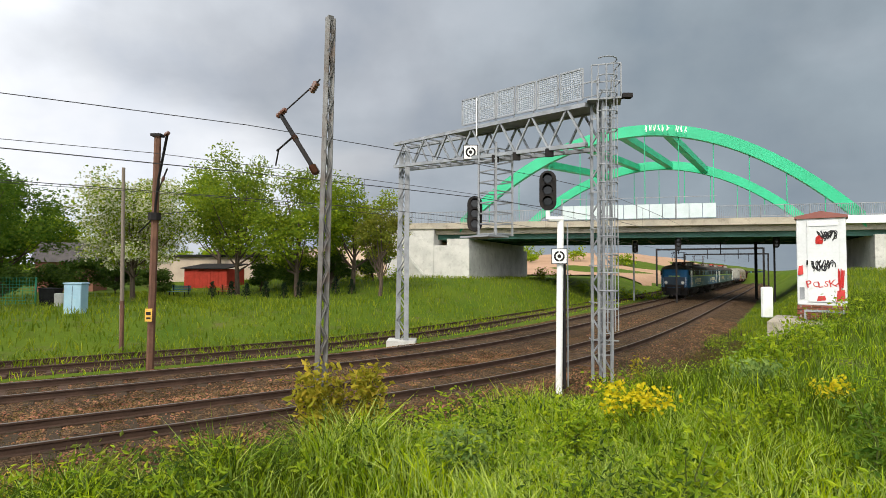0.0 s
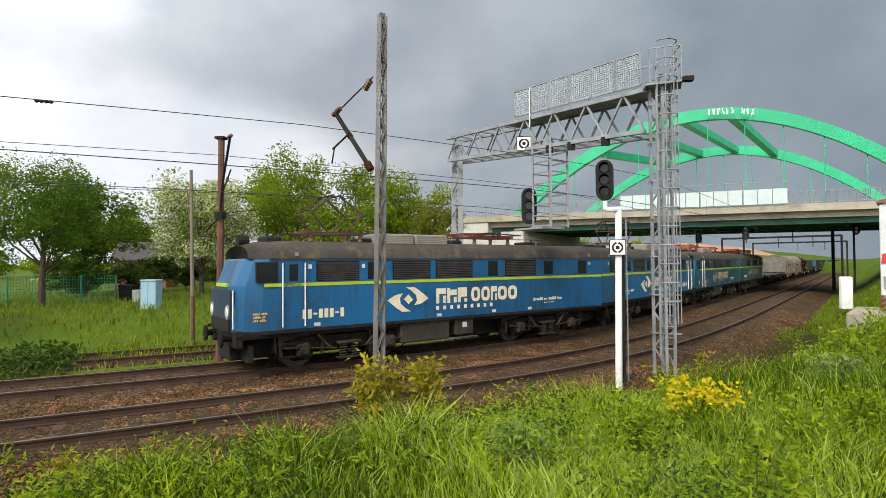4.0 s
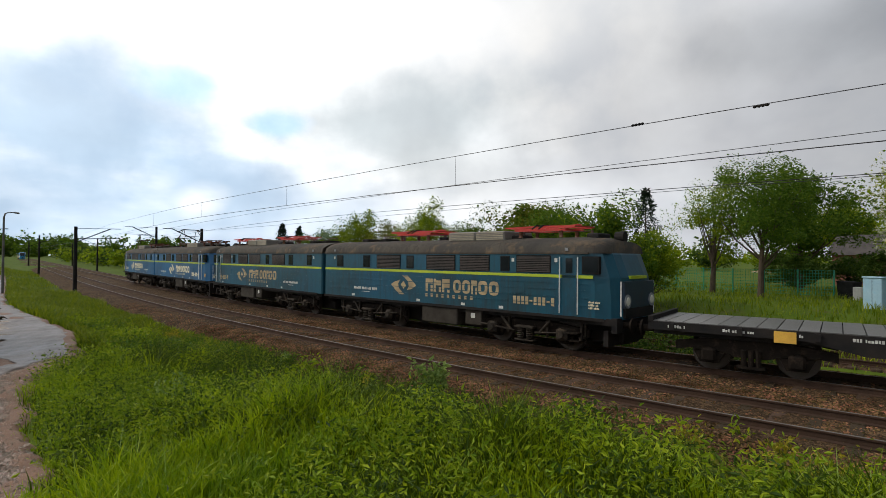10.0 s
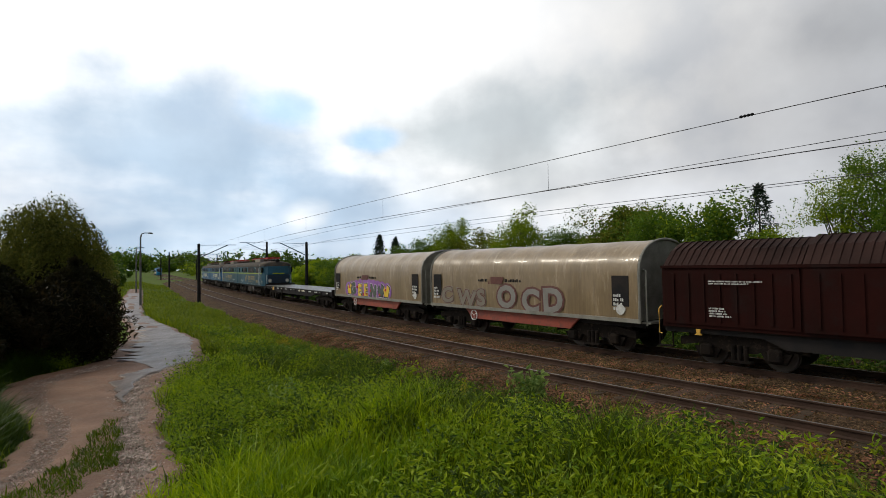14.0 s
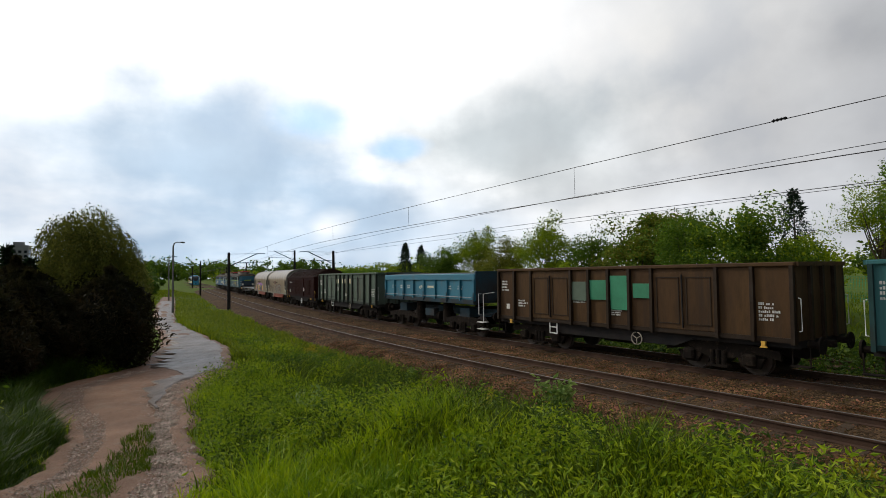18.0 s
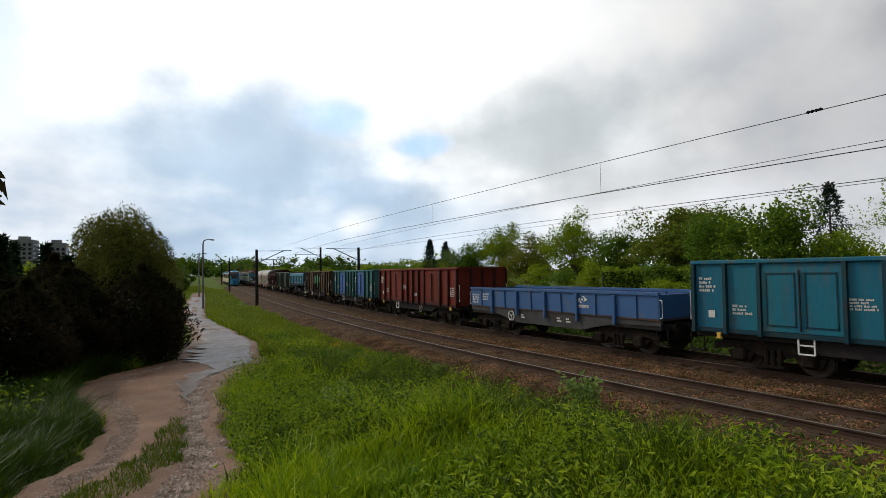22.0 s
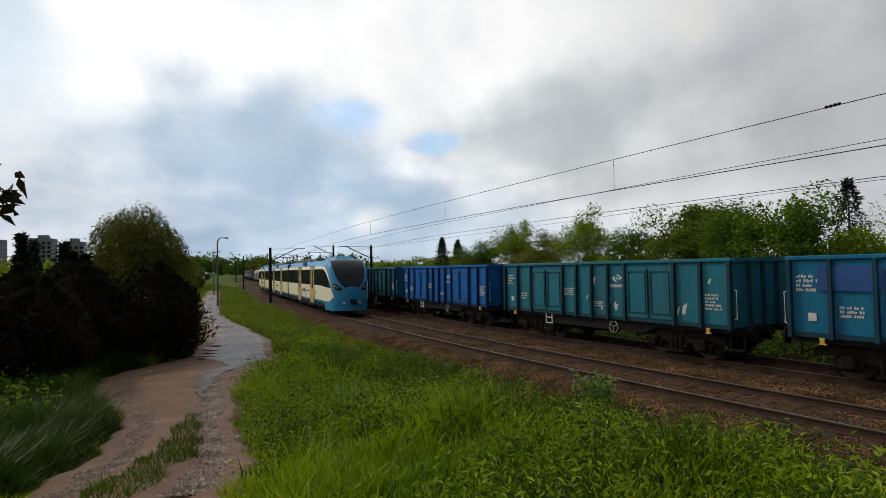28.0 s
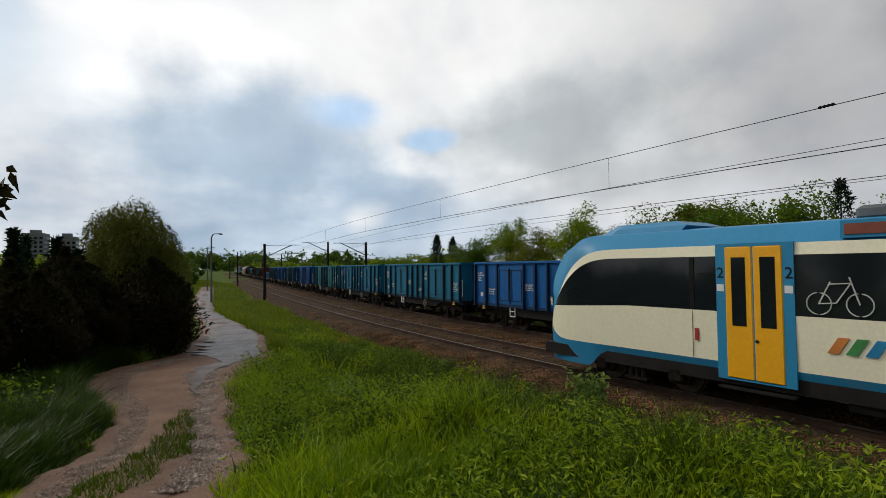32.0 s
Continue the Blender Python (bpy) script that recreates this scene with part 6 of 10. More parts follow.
    for i, x in enumerate((-3.9, -2.9, -2.1, 2.0, 3.0)):
        writing(root, x, x + 0.5, 2.1, 2.3, -W - 0.004, 2, M_MARK, 60 + i)
    return root


# ---------------------------------------------------------------- the passenger train
M_SKY = mat("emu_blue", (0.03, 0.25, 0.46), 0.42, 0, (0.026, 0.22, 0.41), 0.6, 12, 0.02, coat=0.05, spec=0.3, dirt=(0.10, 0.22, 0.30), dirt_amount=0.1)
M_CREAM = mat("emu_cream", (0.90, 0.84, 0.62), 0.35, 0, (0.87, 0.81, 0.60), 0.7, 14, 0.02, coat=0.1, dirt=(0.6, 0.54, 0.4), dirt_amount=0.03)
M_AMBER = mat("emu_amber", (0.92, 0.44, 0.012), 0.35, 0, (0.86, 0.41, 0.012), 1, 14, 0.02, coat=0.3)
M_GREYGEAR = mat("emu_roof_gear", (0.13, 0.14, 0.15), 0.6, 0.2, (0.09, 0.095, 0.10), 2, 14, 0.1)


def soften(ob):
    """Welds a shell and rounds its shading."""
    bm = bmesh.new()
    bm.from_mesh(ob.data)
    bmesh.ops.remove_doubles(bm, verts=bm.verts, dist=0.0005)
    for f in bm.faces:
        f.smooth = True
    bm.to_mesh(ob.data)
    bm.free()


def emu_section(nose, L, doors, arm=0.0):
    """A section with its nose towards nose (1, -1), or none (0)."""
    half, W = L / 2, 1.38
    root = thing("passenger_railcar", "cream and light blue electric railcar section with amber doors", "railcar", group="railcar sections")
    z_lo, z_sk, z_wb, z_wt, z_ct, z_top = 0.72, 0.88, 1.88, 2.98, 3.2, 3.62
    flip = -1 if nose < 0 else 1
    xs = list(np.arange(-half + 0.22, half - 5.2, 0.8)) + ([half - 5.2 + 0.2 * i for i in range(16)] + [half - 2.1 + 0.1 * i for i in range(11)] + [half - 1.0 + math.sin(radians(5.6 * i)) for i in range(1, 17)] if nose else [half - 5.2, half - 3, half - 1.2, half - 0.22])
    bands = {(k, s): Geo() for k in ("skirt", "lower_panel", "window_band", "upper_panel", "roof", "windscreen") for s in (-1, 1)}
    prof = []
    for x in xs:
        a = max(0.0, (x - (half - 5.2)) / 5.2) if nose else 0.0
        s = lambda p, q: (lambda t: t * t * (3 - 2 * t))(min(1, max(0, (a - p) / (q - p))))
        part_way = lambda p, q: min(1, max(0, (a - p) / (q - p)))
        top = z_top - 1.85 * part_way(0.66, 0.995) ** 1.9
        ct = z_ct - (z_ct - 1.0) * part_way(0.46, 0.94) ** 3.2
        wt = z_wt - (z_wt - 1.75) * part_way(0.46, 0.885) ** 2.9
        wt, wb = min(wt, ct - 0.001), min(z_wb - 0.13 * part_way(0.4, 0.87), ct - 0.002)
        wb = min(wb, wt)
        sk = min(z_sk + 0.38 * part_way(0.76, 0.935) ** 3, ct - 0.003)
        wb = max(wb, sk)
        w = W * math.sqrt(max(0.003, 1 - (0.35 * part_way(0.62, 1.0) ** 2 + 0.65 * part_way(0.74, 1.0) ** 5)))
        lo = z_lo - 0.42 * s(0.54, 0.66)
        side = [(w * 0.94, lo), (w * 0.985, sk), (w, wb), (w * 0.985, wt), (w * 0.965, ct)]
        sh = ct + (min(top - 0.12, z_ct) - ct) if top - 0.12 > ct else ct + 0.001
        crown = [(w * 0.93, max(sh, ct + 0.002)), (w * 0.80, top - 0.07), (w * 0.5, top - 0.01), (0, top)]
        prof.append((x, side + crown))
    names = ["skirt", "lower_panel", "window_band", "upper_panel", "roof", "roof", "roof", "roof"]
    for (x0, p0), (x1, p1) in zip(prof, prof[1:]):
        for j in range(8):
            nm = names[j]
            a = (x0 + x1) / 2 - (half - 5.2)
            if nose and j >= 6 and 3.72 < a < 5.15:
                nm = "windscreen"
            for s in (-1, 1):
                v = [(flip * x0, s * p0[j][0], p0[j][1]), (flip * x1, s * p1[j][0], p1[j][1]), (flip * x1, s * p1[j + 1][0], p1[j + 1][1]), (flip * x0, s * p0[j + 1][0], p0[j + 1][1])]
                bands[nm, 1 if nm in ("roof", "windscreen") else s].add(v, [(0, 1, 2, 3)] if (s < 0) == (flip > 0) else [(3, 2, 1, 0)])
    mats = {"skirt": M_SKY, "lower_panel": M_CREAM, "window_band": M_DARKGLASS, "upper_panel": M_CREAM, "roof": M_SKY, "windscreen": M_DARKGLASS}
    labels = {"skirt": "light blue lower skirt", "lower_panel": "cream lower side panel", "window_band": "continuous dark window band", "upper_panel": "cream strip above the windows", "roof": "light blue roof", "windscreen": "sloping dark windscreen"}
    for (k, s), g in bands.items():
        if g.v:
            soften(part(k, g, mats[k], root, labels[k]))
    x, p = prof[-1]
    q = [(flip * x, -w, z) for w, z in p] + [(flip * x, w, z) for w, z in reversed(p)]
    part("nose_cap" if nose else "end_wall", Geo().add(q, [tuple(range(len(q)))[::flip]]), M_SKY if nose else M_GREYGEAR, root)
    x, p = prof[0]
    q = [(flip * x, -w, z) for w, z in p] + [(flip * x, w, z) for w, z in reversed(p)]
    part("end_wall", Geo().add(q, [tuple(range(len(q)))[::-flip]]), M_GREYGEAR, root)
    part("underframe", Geo().box(-half + 0.3, half - (1.9 if nose else 0.3), -1.3, 1.3, 0.46, 0.74), M_BLACK, root, "dark underframe")
    # doors: two amber leaves in a blue surround, with the class numeral beside
    for dx in doors:
        for s in (-1, 1):
            y = s * W
            o = lambda a, b: (min(y + s * a, y + s * b), max(y + s * a, y + s * b))
            f = part("door_surround", Geo().box(dx - 0.72, dx + 0.72, *o(-0.04, 0.012), 0.56, 3.22), M_SKY, root, "light blue door surround")
            for k in (-1, 1):
                x0, x1 = (dx - 0.53, dx - 0.01) if k < 0 else (dx + 0.01, dx + 0.53)
                d = part("door_leaf", Geo().box(x0, x1, *o(-0.02, 0.03), 0.6, 3.16, 0.02), M_AMBER, root, "amber sliding door leaf")
                part("door_pane", Geo().box(x0 + 0.13, x1 - 0.12, *o(0.02, 0.036), 1.62, 2.95), M_DARKGLASS, d)
            part("push_button", Geo().wheel(dx + 0.06, 1.35, *o(0.03, 0.05), 0.03, 10), M_BLACK, root)
            if s < 0:
                for xx in (dx - 0.70, dx + 0.56):
                    lettering("class_numeral", "2", 0.3, M_BLACK, root, pose(xx, y - 0.018, 2.55, 90, 0, 0), "dark class numeral two")
                    part("notice", Geo().box(xx, xx + 0.14, y - 0.02, y - 0.012, 2.28, 2.42), M_WHITE, root)
                rx = dx + (-1.2 if dx == min(doors) else 1.13)
                part("red_box", Geo().box(rx, rx + 0.08, y - 0.012, y, 1.25, 1.5), M_REDPANT, root, "small red emergency box")
            part("door_step", Geo().box(dx - 0.7, dx + 0.7, *o(-0.1, 0.06), 0.38, 0.42), M_BLACK, root)
            if s < 0 and dx == min(doors):
                dd = dx + (1.5 if nose else 2.45)
                part("display_frame", Geo().box(dd - 0.06, dd + 0.76, -1.35, -1.2, 3.24, 3.54), M_SKY, root, "light blue display frame")
                part("destination_display", Geo().box(dd, dd + 0.7, -1.37, -1.22, 3.3, 3.48), mat("orange_display", (0.25, 0.06, 0.03), 0.4), root, "reddish destination display in the roof edge")
    # panel joints and window divisions
    for x in np.arange(-half + 1.2, half - (3.4 if nose else 0.6), 1.9):
        if all(abs(flip * x - d) > 1.2 for d in doors):
            for s in (-1, 1):
                part("panel_joint", Geo().box(flip * x - 0.008, flip * x + 0.008, min(s * W, s * (W + 0.003)), max(s * W, s * (W + 0.003)), 0.9, 1.86), M_GREYGEAR, root)
                part("window_post", Geo().box(flip * x - 0.05, flip * x + 0.05, min(s * W * 0.99, s * (W + 0.004)), max(s * W * 0.99, s * (W + 0.004)), 1.9, 2.95), M_RUBBER, root)
                part("vent_bar", Geo().box(flip * x + 0.1, flip * x + 1.75, min(s * W, s * (W + 0.003)), max(s * W, s * (W + 0.003)), 2.62, 2.645), M_RUBBER, root)
    # company mark: four slanted strokes and plain bars
    x0 = min(doors) + (1.2 if nose else 2.2)
    for i, c in enumerate(((0.62, 0.22, 0.05), (0.06, 0.28, 0.08), (0.02, 0.25, 0.5), (0.02, 0.03, 0.04))):
        x = x0 + i * 0.27
        part("slanted_stroke", Geo().plate([(x, 1.28), (x + 0.17, 1.28), (x + 0.34, 1.56), (x + 0.17, 1.56)], -W - 0.014, -W - 0.004), mat("stroke_%d" % i, c, 0.4), root, "coloured slanted stroke of the company mark")
    M_GREYMARK = mat("grey_lettering", (0.16, 0.15, 0.13), 0.5)
    writing(root, x0 + 1.3, x0 + 3.0, 1.34, 1.49, -W - 0.006, 1, M_GREYMARK, 71, "dark company lettering as plain bars")
    writing(root, x0 + 1.1, x0 + 2.3, 1.16, 1.23, -W - 0.006, 1, M_GREYMARK, 72)
    writing(root, x0 + 1.3, x0 + 1.8, 1.02, 1.08, -W - 0.006, 1, M_GREYMARK, 73)
    if nose < 0:
        bx = min(doors) + 1.1
        b = part("bicycle_sign", Geo().hoop(bx, -W - 0.012, 2.12, 0.19, 0.012).hoop(bx + 0.6, -W - 0.012, 2.12, 0.19, 0.012).bar((bx, -W - 0.012, 2.12), (bx + 0.26, -W - 0.012, 2.14), 0.02)
                 .bar((bx + 0.26, -W - 0.012, 2.14), (bx + 0.48, -W - 0.012, 2.48), 0.02).bar((bx + 0.16, -W - 0.012, 2.46), (bx + 0.48, -W - 0.012, 2.48), 0.02).bar((bx + 0.6, -W - 0.012, 2.12), (bx + 0.46, -W - 0.012, 2.58), 0.02).bar((bx, -W - 0.012, 2.12), (bx + 0.18, -W - 0.012, 2.5), 0.02), M_MARK, root, "white bicycle outline on the window")
    if nose:
        for s in (-1, 1):
            # the lamp cluster follows the round of the nose
            rows = []
            for k in range(7):
                x = half - 0.46 + 0.062 * k
                e = (x - half + 5.2) / 5.2
                w = W * math.sqrt(1 - (0.35 * ((e - 0.62) / 0.38) ** 2 + 0.65 * ((e - 0.74) / 0.26) ** 5)) * 0.955 + 0.014
                mid, tall = 1.98 - 0.055 * k, 0.02 + 0.17 * math.sin(math.pi * (k + 0.3) / 6.6)
                rows += [(flip * x, s * w, mid - tall), (flip * x, s * (w + 0.012), mid), (flip * x, s * w, mid + tall)]
            fs = [(3 * k + m, 3 * k + 3 + m, 3 * k + 4 + m, 3 * k + 1 + m) for k in range(6) for m in (0, 1)]
            lamp = part("headlight", Geo().add(rows, [c[::-1] if (s > 0) == (flip > 0) else c for c in fs]), M_DARKGLASS, root, "slanted dark headlight cluster")
            for k in (2, 4):
                x, y, z = rows[3 * k + 1]
                part("lens", Geo().wheel(x, z, min(y - s * 0.03, y + s * 0.012), max(y - s * 0.03, y + s * 0.012), 0.055, 12), M_LAMP, lamp)
            part("lower_lamp", Geo().box(min(flip * (half - 0.12), flip * (half + 0.02)), max(flip * (half - 0.12), flip * (half + 0.02)), s * 0.52 - 0.08, s * 0.52 + 0.08, 0.72, 0.84, 0.02), M_LAMP, root)
        part("coupler", Geo().box(min(flip * (half - 0.1), flip * (half + 0.30)), max(flip * (half - 0.1), flip * (half + 0.30)), -0.13, 0.13, 0.74, 1.0, 0.04).box(min(flip * (half + 0.24), flip * (half + 0.40)), max(flip * (half + 0.24), flip * (half + 0.40)), -0.2, 0.2, 0.70, 1.04, 0.05), M_BLACK, root, "dark automatic coupler head")
        wx = [flip * (half - 1.15), flip * (half - 0.35)]
        part("wiper", Geo().bar((wx[1], 0.1, 2.18), (wx[0], -0.35, 2.98), 0.025), M_RUBBER, root)
        ac = Geo()
        q = half - 2.5
        ring = [(-1.6, -0.85), (0.35, -0.85), (0.85, -0.6), (1.0, 0.0), (0.85, 0.6), (0.35, 0.85), (-1.6, 0.85)]
        v = [(flip * (q + a * k - (0.25 if k < 1 else 0)), b * k, z_top + z) for k, z in ((1.0, -0.1), (0.94, 0.08), (0.72, 0.2)) for a, b in ring]
        f = [(7 * r + i, 7 * r + (i + 1) % 7, 7 * r + 7 + (i + 1) % 7, 7 * r + 7 + i) for r in range(2) for i in range(7)] + [tuple(range(14, 21))]
        ac.add(v, [c[::flip] for c in f])
        part("roof_fairing", ac, M_SKY, root, "blue roof fairing")
    for x, w in ((-half + 1.6, 1.0), (-half + 3.6, 0.7), (-half + 6.2, 1.3), (-half + 9.0, 0.9)):
        part("roof_unit", Geo().box(flip * x - w, flip * x + w, -0.75, 0.75, z_top - 0.05, z_top + 0.2, 0.06), M_GREYGEAR, root, "dark grey roof equipment box")
    if arm:
        g = Geo()
        z = z_top + 0.25
        g.box(arm - 0.7, arm + 0.7, -0.5, 0.5, z - 0.12, z)
        up = z + 1.03
        g.bar((arm - 0.5, -0.1, z), (arm + 0.75, -0.1, z + 0.6), 0.07)
        g.bar((arm + 0.75, -0.1, z + 0.6), (arm - 0.45, -0.15, up), 0.05)
        g.bar((arm + 0.75, 0.1, z + 0.6), (arm - 0.45, 0.15, up), 0.05)
        for e in (-0.2, 0.2):
            g.tube([(arm - 0.45 + e, -0.85, up - 0.12), (arm - 0.45 + e, -0.6, up + 0.03), (arm - 0.45 + e, 0.6, up + 0.03), (arm - 0.45 + e, 0.85, up - 0.12)], 0.025, 6)
        part("pantograph", g, M_DARKPANT, root, "raised single-arm pantograph")
    for e in ((-half + 0.9,), (half - 3.2,) if nose else (half - 0.9,)):
        bogie(root, flip * (e[0] + (1.2 if e[0] < 0 else 0)), 1.0, 0.40, 1.5)
    for x in (-2.2, 0.4):
        part("underfloor_box", Geo().box(flip * x - 0.9, flip * x + 0.9, -1.2, 1.2, 0.28, 0.55, 0.03), M_BLACK, root)
    # concertina at the inner end
    for i in range(6):
        g = Geo()
        x = -half + 0.22 - 0.075 * i
        k = 0.0 if i % 2 else 0.05
        g.box(min(flip * x, flip * (x - 0.06)), max(flip * x, flip * (x - 0.06)), -W + 0.04 - k, W - 0.04 + k, 0.6, 3.5)
        part("bellows_fold", g, mat("bellows_grey", (0.06, 0.06, 0.055), 0.85, 0, (0.09, 0.085, 0.075), 3, 20, 0.1), root, "dark grey fold of the gangway bellows")
    return root


# ---------------------------------------------------------------- the two trains, vehicle by vehicle
BLUE, BLUE2 = (0.010, 0.122, 0.29), (0.010, 0.072, 0.155)
TEAL, TEAL2 = (0.010, 0.084, 0.150), (0.009, 0.062, 0.082)
TRAIN, EMU = [], []


def freight_train():
    def put(ob, a, b, base):
        TRAIN.append((ob, (a + b) / 2, base))

    put(loco_half(-1, BLUE, BLUE2, "front", 11, False, (False, True), M_RUSTPANT), -14.5, -0.1, 8.2)
    put(loco_half(1, BLUE, BLUE2, "front", 12, False, (True, False), M_RUSTPANT), 0.1, 14.5, 8.2)
    put(loco_half(-1, TEAL, TEAL2, "rear", 13, True, pant=M_REDPANT, wear=0.35), 15.0, 29.4, 8.2)
    put(loco_half(1, TEAL, TEAL2, "rear", 14, True, pant=M_REDPANT, wear=0.35), 29.6, 44.0, 8.2)
    put(flat_wagon(18.6), 44.7, 63.3, 13.5)
    put(hood_wagon(10.9, 1), 63.9, 74.8, 7.0)
    put(hood_wagon(11.0, 2), 75.5, 86.5, 7.0)
    put(dome_wagon(10.4), 87.1, 97.5, 6.6)
    rust = (0.10, 0.055, 0.03)
    rows = [("grey-green open wagon with large pale lettering", 13.0, (0.10, 0.135, 0.105), (0.075, 0.10, 0.08), rust, None, None, 21, 0.15),
            (tipper_wagon, 10.2),
            ("rusty brown open wagon with a green repaint patch", 12.0, (0.095, 0.052, 0.020), (0.05, 0.026, 0.013), (0.03, 0.018, 0.010), None,
             [(-1.66, -0.95, 1.85, 2.5, (0.09, 0.13, 0.09)), (-0.78, -0.08, 1.9, 2.55, (0.03, 0.22, 0.11)), (0.08, 0.78, 1.6, 2.7, (0.03, 0.24, 0.12)), (0.95, 1.65, 2.0, 2.45, (0.03, 0.22, 0.11))], 22, 0.3),
            ("faded teal open wagon with bright blue doors", 11.5, (0.055, 0.175, 0.17), (0.04, 0.13, 0.135), (0.03, 0.08, 0.09), (0.012, 0.085, 0.30), None, 23, 0.25),
            ("oxide red open wagon", 11.5, (0.165, 0.024, 0.012), (0.12, 0.020, 0.011), (0.06, 0.02, 0.012), None, None, 24, 0.25),
            (low_wagon, 10.9),
            ("weathered sea-green open wagon with rust spots", 11.5, (0.016, 0.14, 0.175), (0.012, 0.10, 0.18), (0.13, 0.085, 0.035), None, None, 25, 0.16),
            ("fresh bright blue open wagon", 11.2, (0.008, 0.125, 0.40), (0.008, 0.10, 0.33), (0.01, 0.07, 0.25), None, None, 26, 0.08),
            ("dark teal blue open wagon", 11.5, (0.012, 0.12, 0.19), (0.011, 0.10, 0.165), (0.02, 0.06, 0.08), None, None, 27, 0.2),
            ("bright blue open wagon with chalk marks", 11.2, (0.008, 0.125, 0.40), (0.008, 0.10, 0.33), (0.01, 0.07, 0.25), None, None, 28, 0.1),
            ("teal open wagon with washed-out white scribbles", 11.4, (0.02, 0.17, 0.22), (0.018, 0.14, 0.19), (0.04, 0.10, 0.11), None, None, 29, 0.25),
            ("petrol blue open wagon with a dark blue stain", 11.4, (0.012, 0.15, 0.25), (0.012, 0.13, 0.22), (0.012, 0.07, 0.2), None, [(-4.6, -3.3, 2.15, 2.75, (0.01, 0.07, 0.25))], 30, 0.2),
            ("petrol blue open wagon", 11.4, (0.012, 0.15, 0.25), (0.012, 0.13, 0.22), (0.02, 0.07, 0.1), None, None, 41, 0.2),
            ("deep blue open wagon at the train's end", 11.4, (0.010, 0.11, 0.33), (0.010, 0.09, 0.28), (0.02, 0.07, 0.12), None, None, 42, 0.2)]
    x = 98.7
    for r in rows:
        if callable(r[0]):
            ob, L = r[0](r[1] - 0.3), r[1]
        else:
            label, L, c, c2, d, door, patch, seed, rust_amount = r
            ob = gondola(label, L - 0.8, c, c2, d, door, patch, seed=seed, rust=rust_amount, emblem_mark=seed not in (21, 22, 24))
            if seed == 21:
                for i, q in enumerate((-3.4, -2.95, -1.75, -1.3, -0.35, 0.1, 1.2, 1.65)):
                    part("painted_letter", Geo().box(q - 0.16, q + 0.1, -1.42, -1.405, 2.3, 2.62), M_CREAMMARK, ob, "tall pale letter as a plain block")
            if seed == 29:
                rng = random.Random(9)
                for i in range(26):
                    q, z, h = rng.uniform(-4.6, 4.6), rng.uniform(1.3, 2.3), rng.uniform(0.1, 0.4)
                    part("scribble", Geo().plate([(q, z), (q + 0.05, z - h * 0.3), (q + 0.12, z + h), (q + 0.05, z + h * 0.8)], -1.412, -1.402), M_MARK, ob, "washed-out white scribble")
        put(ob, x, x + L, L * 0.62)
        x += L + 0.55
    part("tail_lamp", Geo().box(5.72, 5.8, -1.0, -0.85, 1.3, 1.5), M_REDPANT, TRAIN[-1][0], "red tail lamp")


freight_train()


def passenger_train():
    EMU.append((emu_section(1, 17.3, (-2.5, 2.7)), -9.25, 11.2))
    EMU.append((emu_section(0, 17.4, (-3.35, 3.55), -5.7), -26.9, 13.4))
    EMU.append((emu_section(-1, 17.3, (2.6, -2.7)), -44.55, 11.2))


passenger_train()


# ---------------------------------------------------------------- masts, wires, signals
def lattice(g, base, top, w0, w1, depth, n, bar=0.05, leg=0.09, ang=0.0):
    """Two channel legs with zigzag lacing between them."""
    c, s = math.cos(ang), math.sin(ang)
    b, t = Vector(base), Vector(top)

    def at(f, k, d=0.0):
        w = w0 + (w1 - w0) * f
        p = b.lerp(t, f)
        return p + Vector((c * k * w / 2 - s * d, s * k * w / 2 + c * d, 0))

    for k in (-1, 1):
        g.bar(at(0, k), at(1, k), leg, depth)
    for i in range(n):
        k = 1 if i % 2 else -1
        for d in (-depth * 0.42, depth * 0.42):
            g.bar(at(i / n, k, d), at((i + 1) / n, -k, d), bar, 0.02)
    g.bar(at(1, -1), at(1, 1), leg, depth)
    return g


def insulator(g, a, b, r=0.06):
    a, b = Vector(a), Vector(b)
    pts, rad = [], []
    for i in range(9):
        pts.append(a.lerp(b, i / 8))
        rad.append(r if i % 2 else r * 0.5)
    g.tube(pts, rad, 8)


def line_pt(u, w, z):
    p = rail_xy(u, w)
    return Vector((p[0], p[1], z))


CONTACT, MESSENGER = 4.92, 5.95


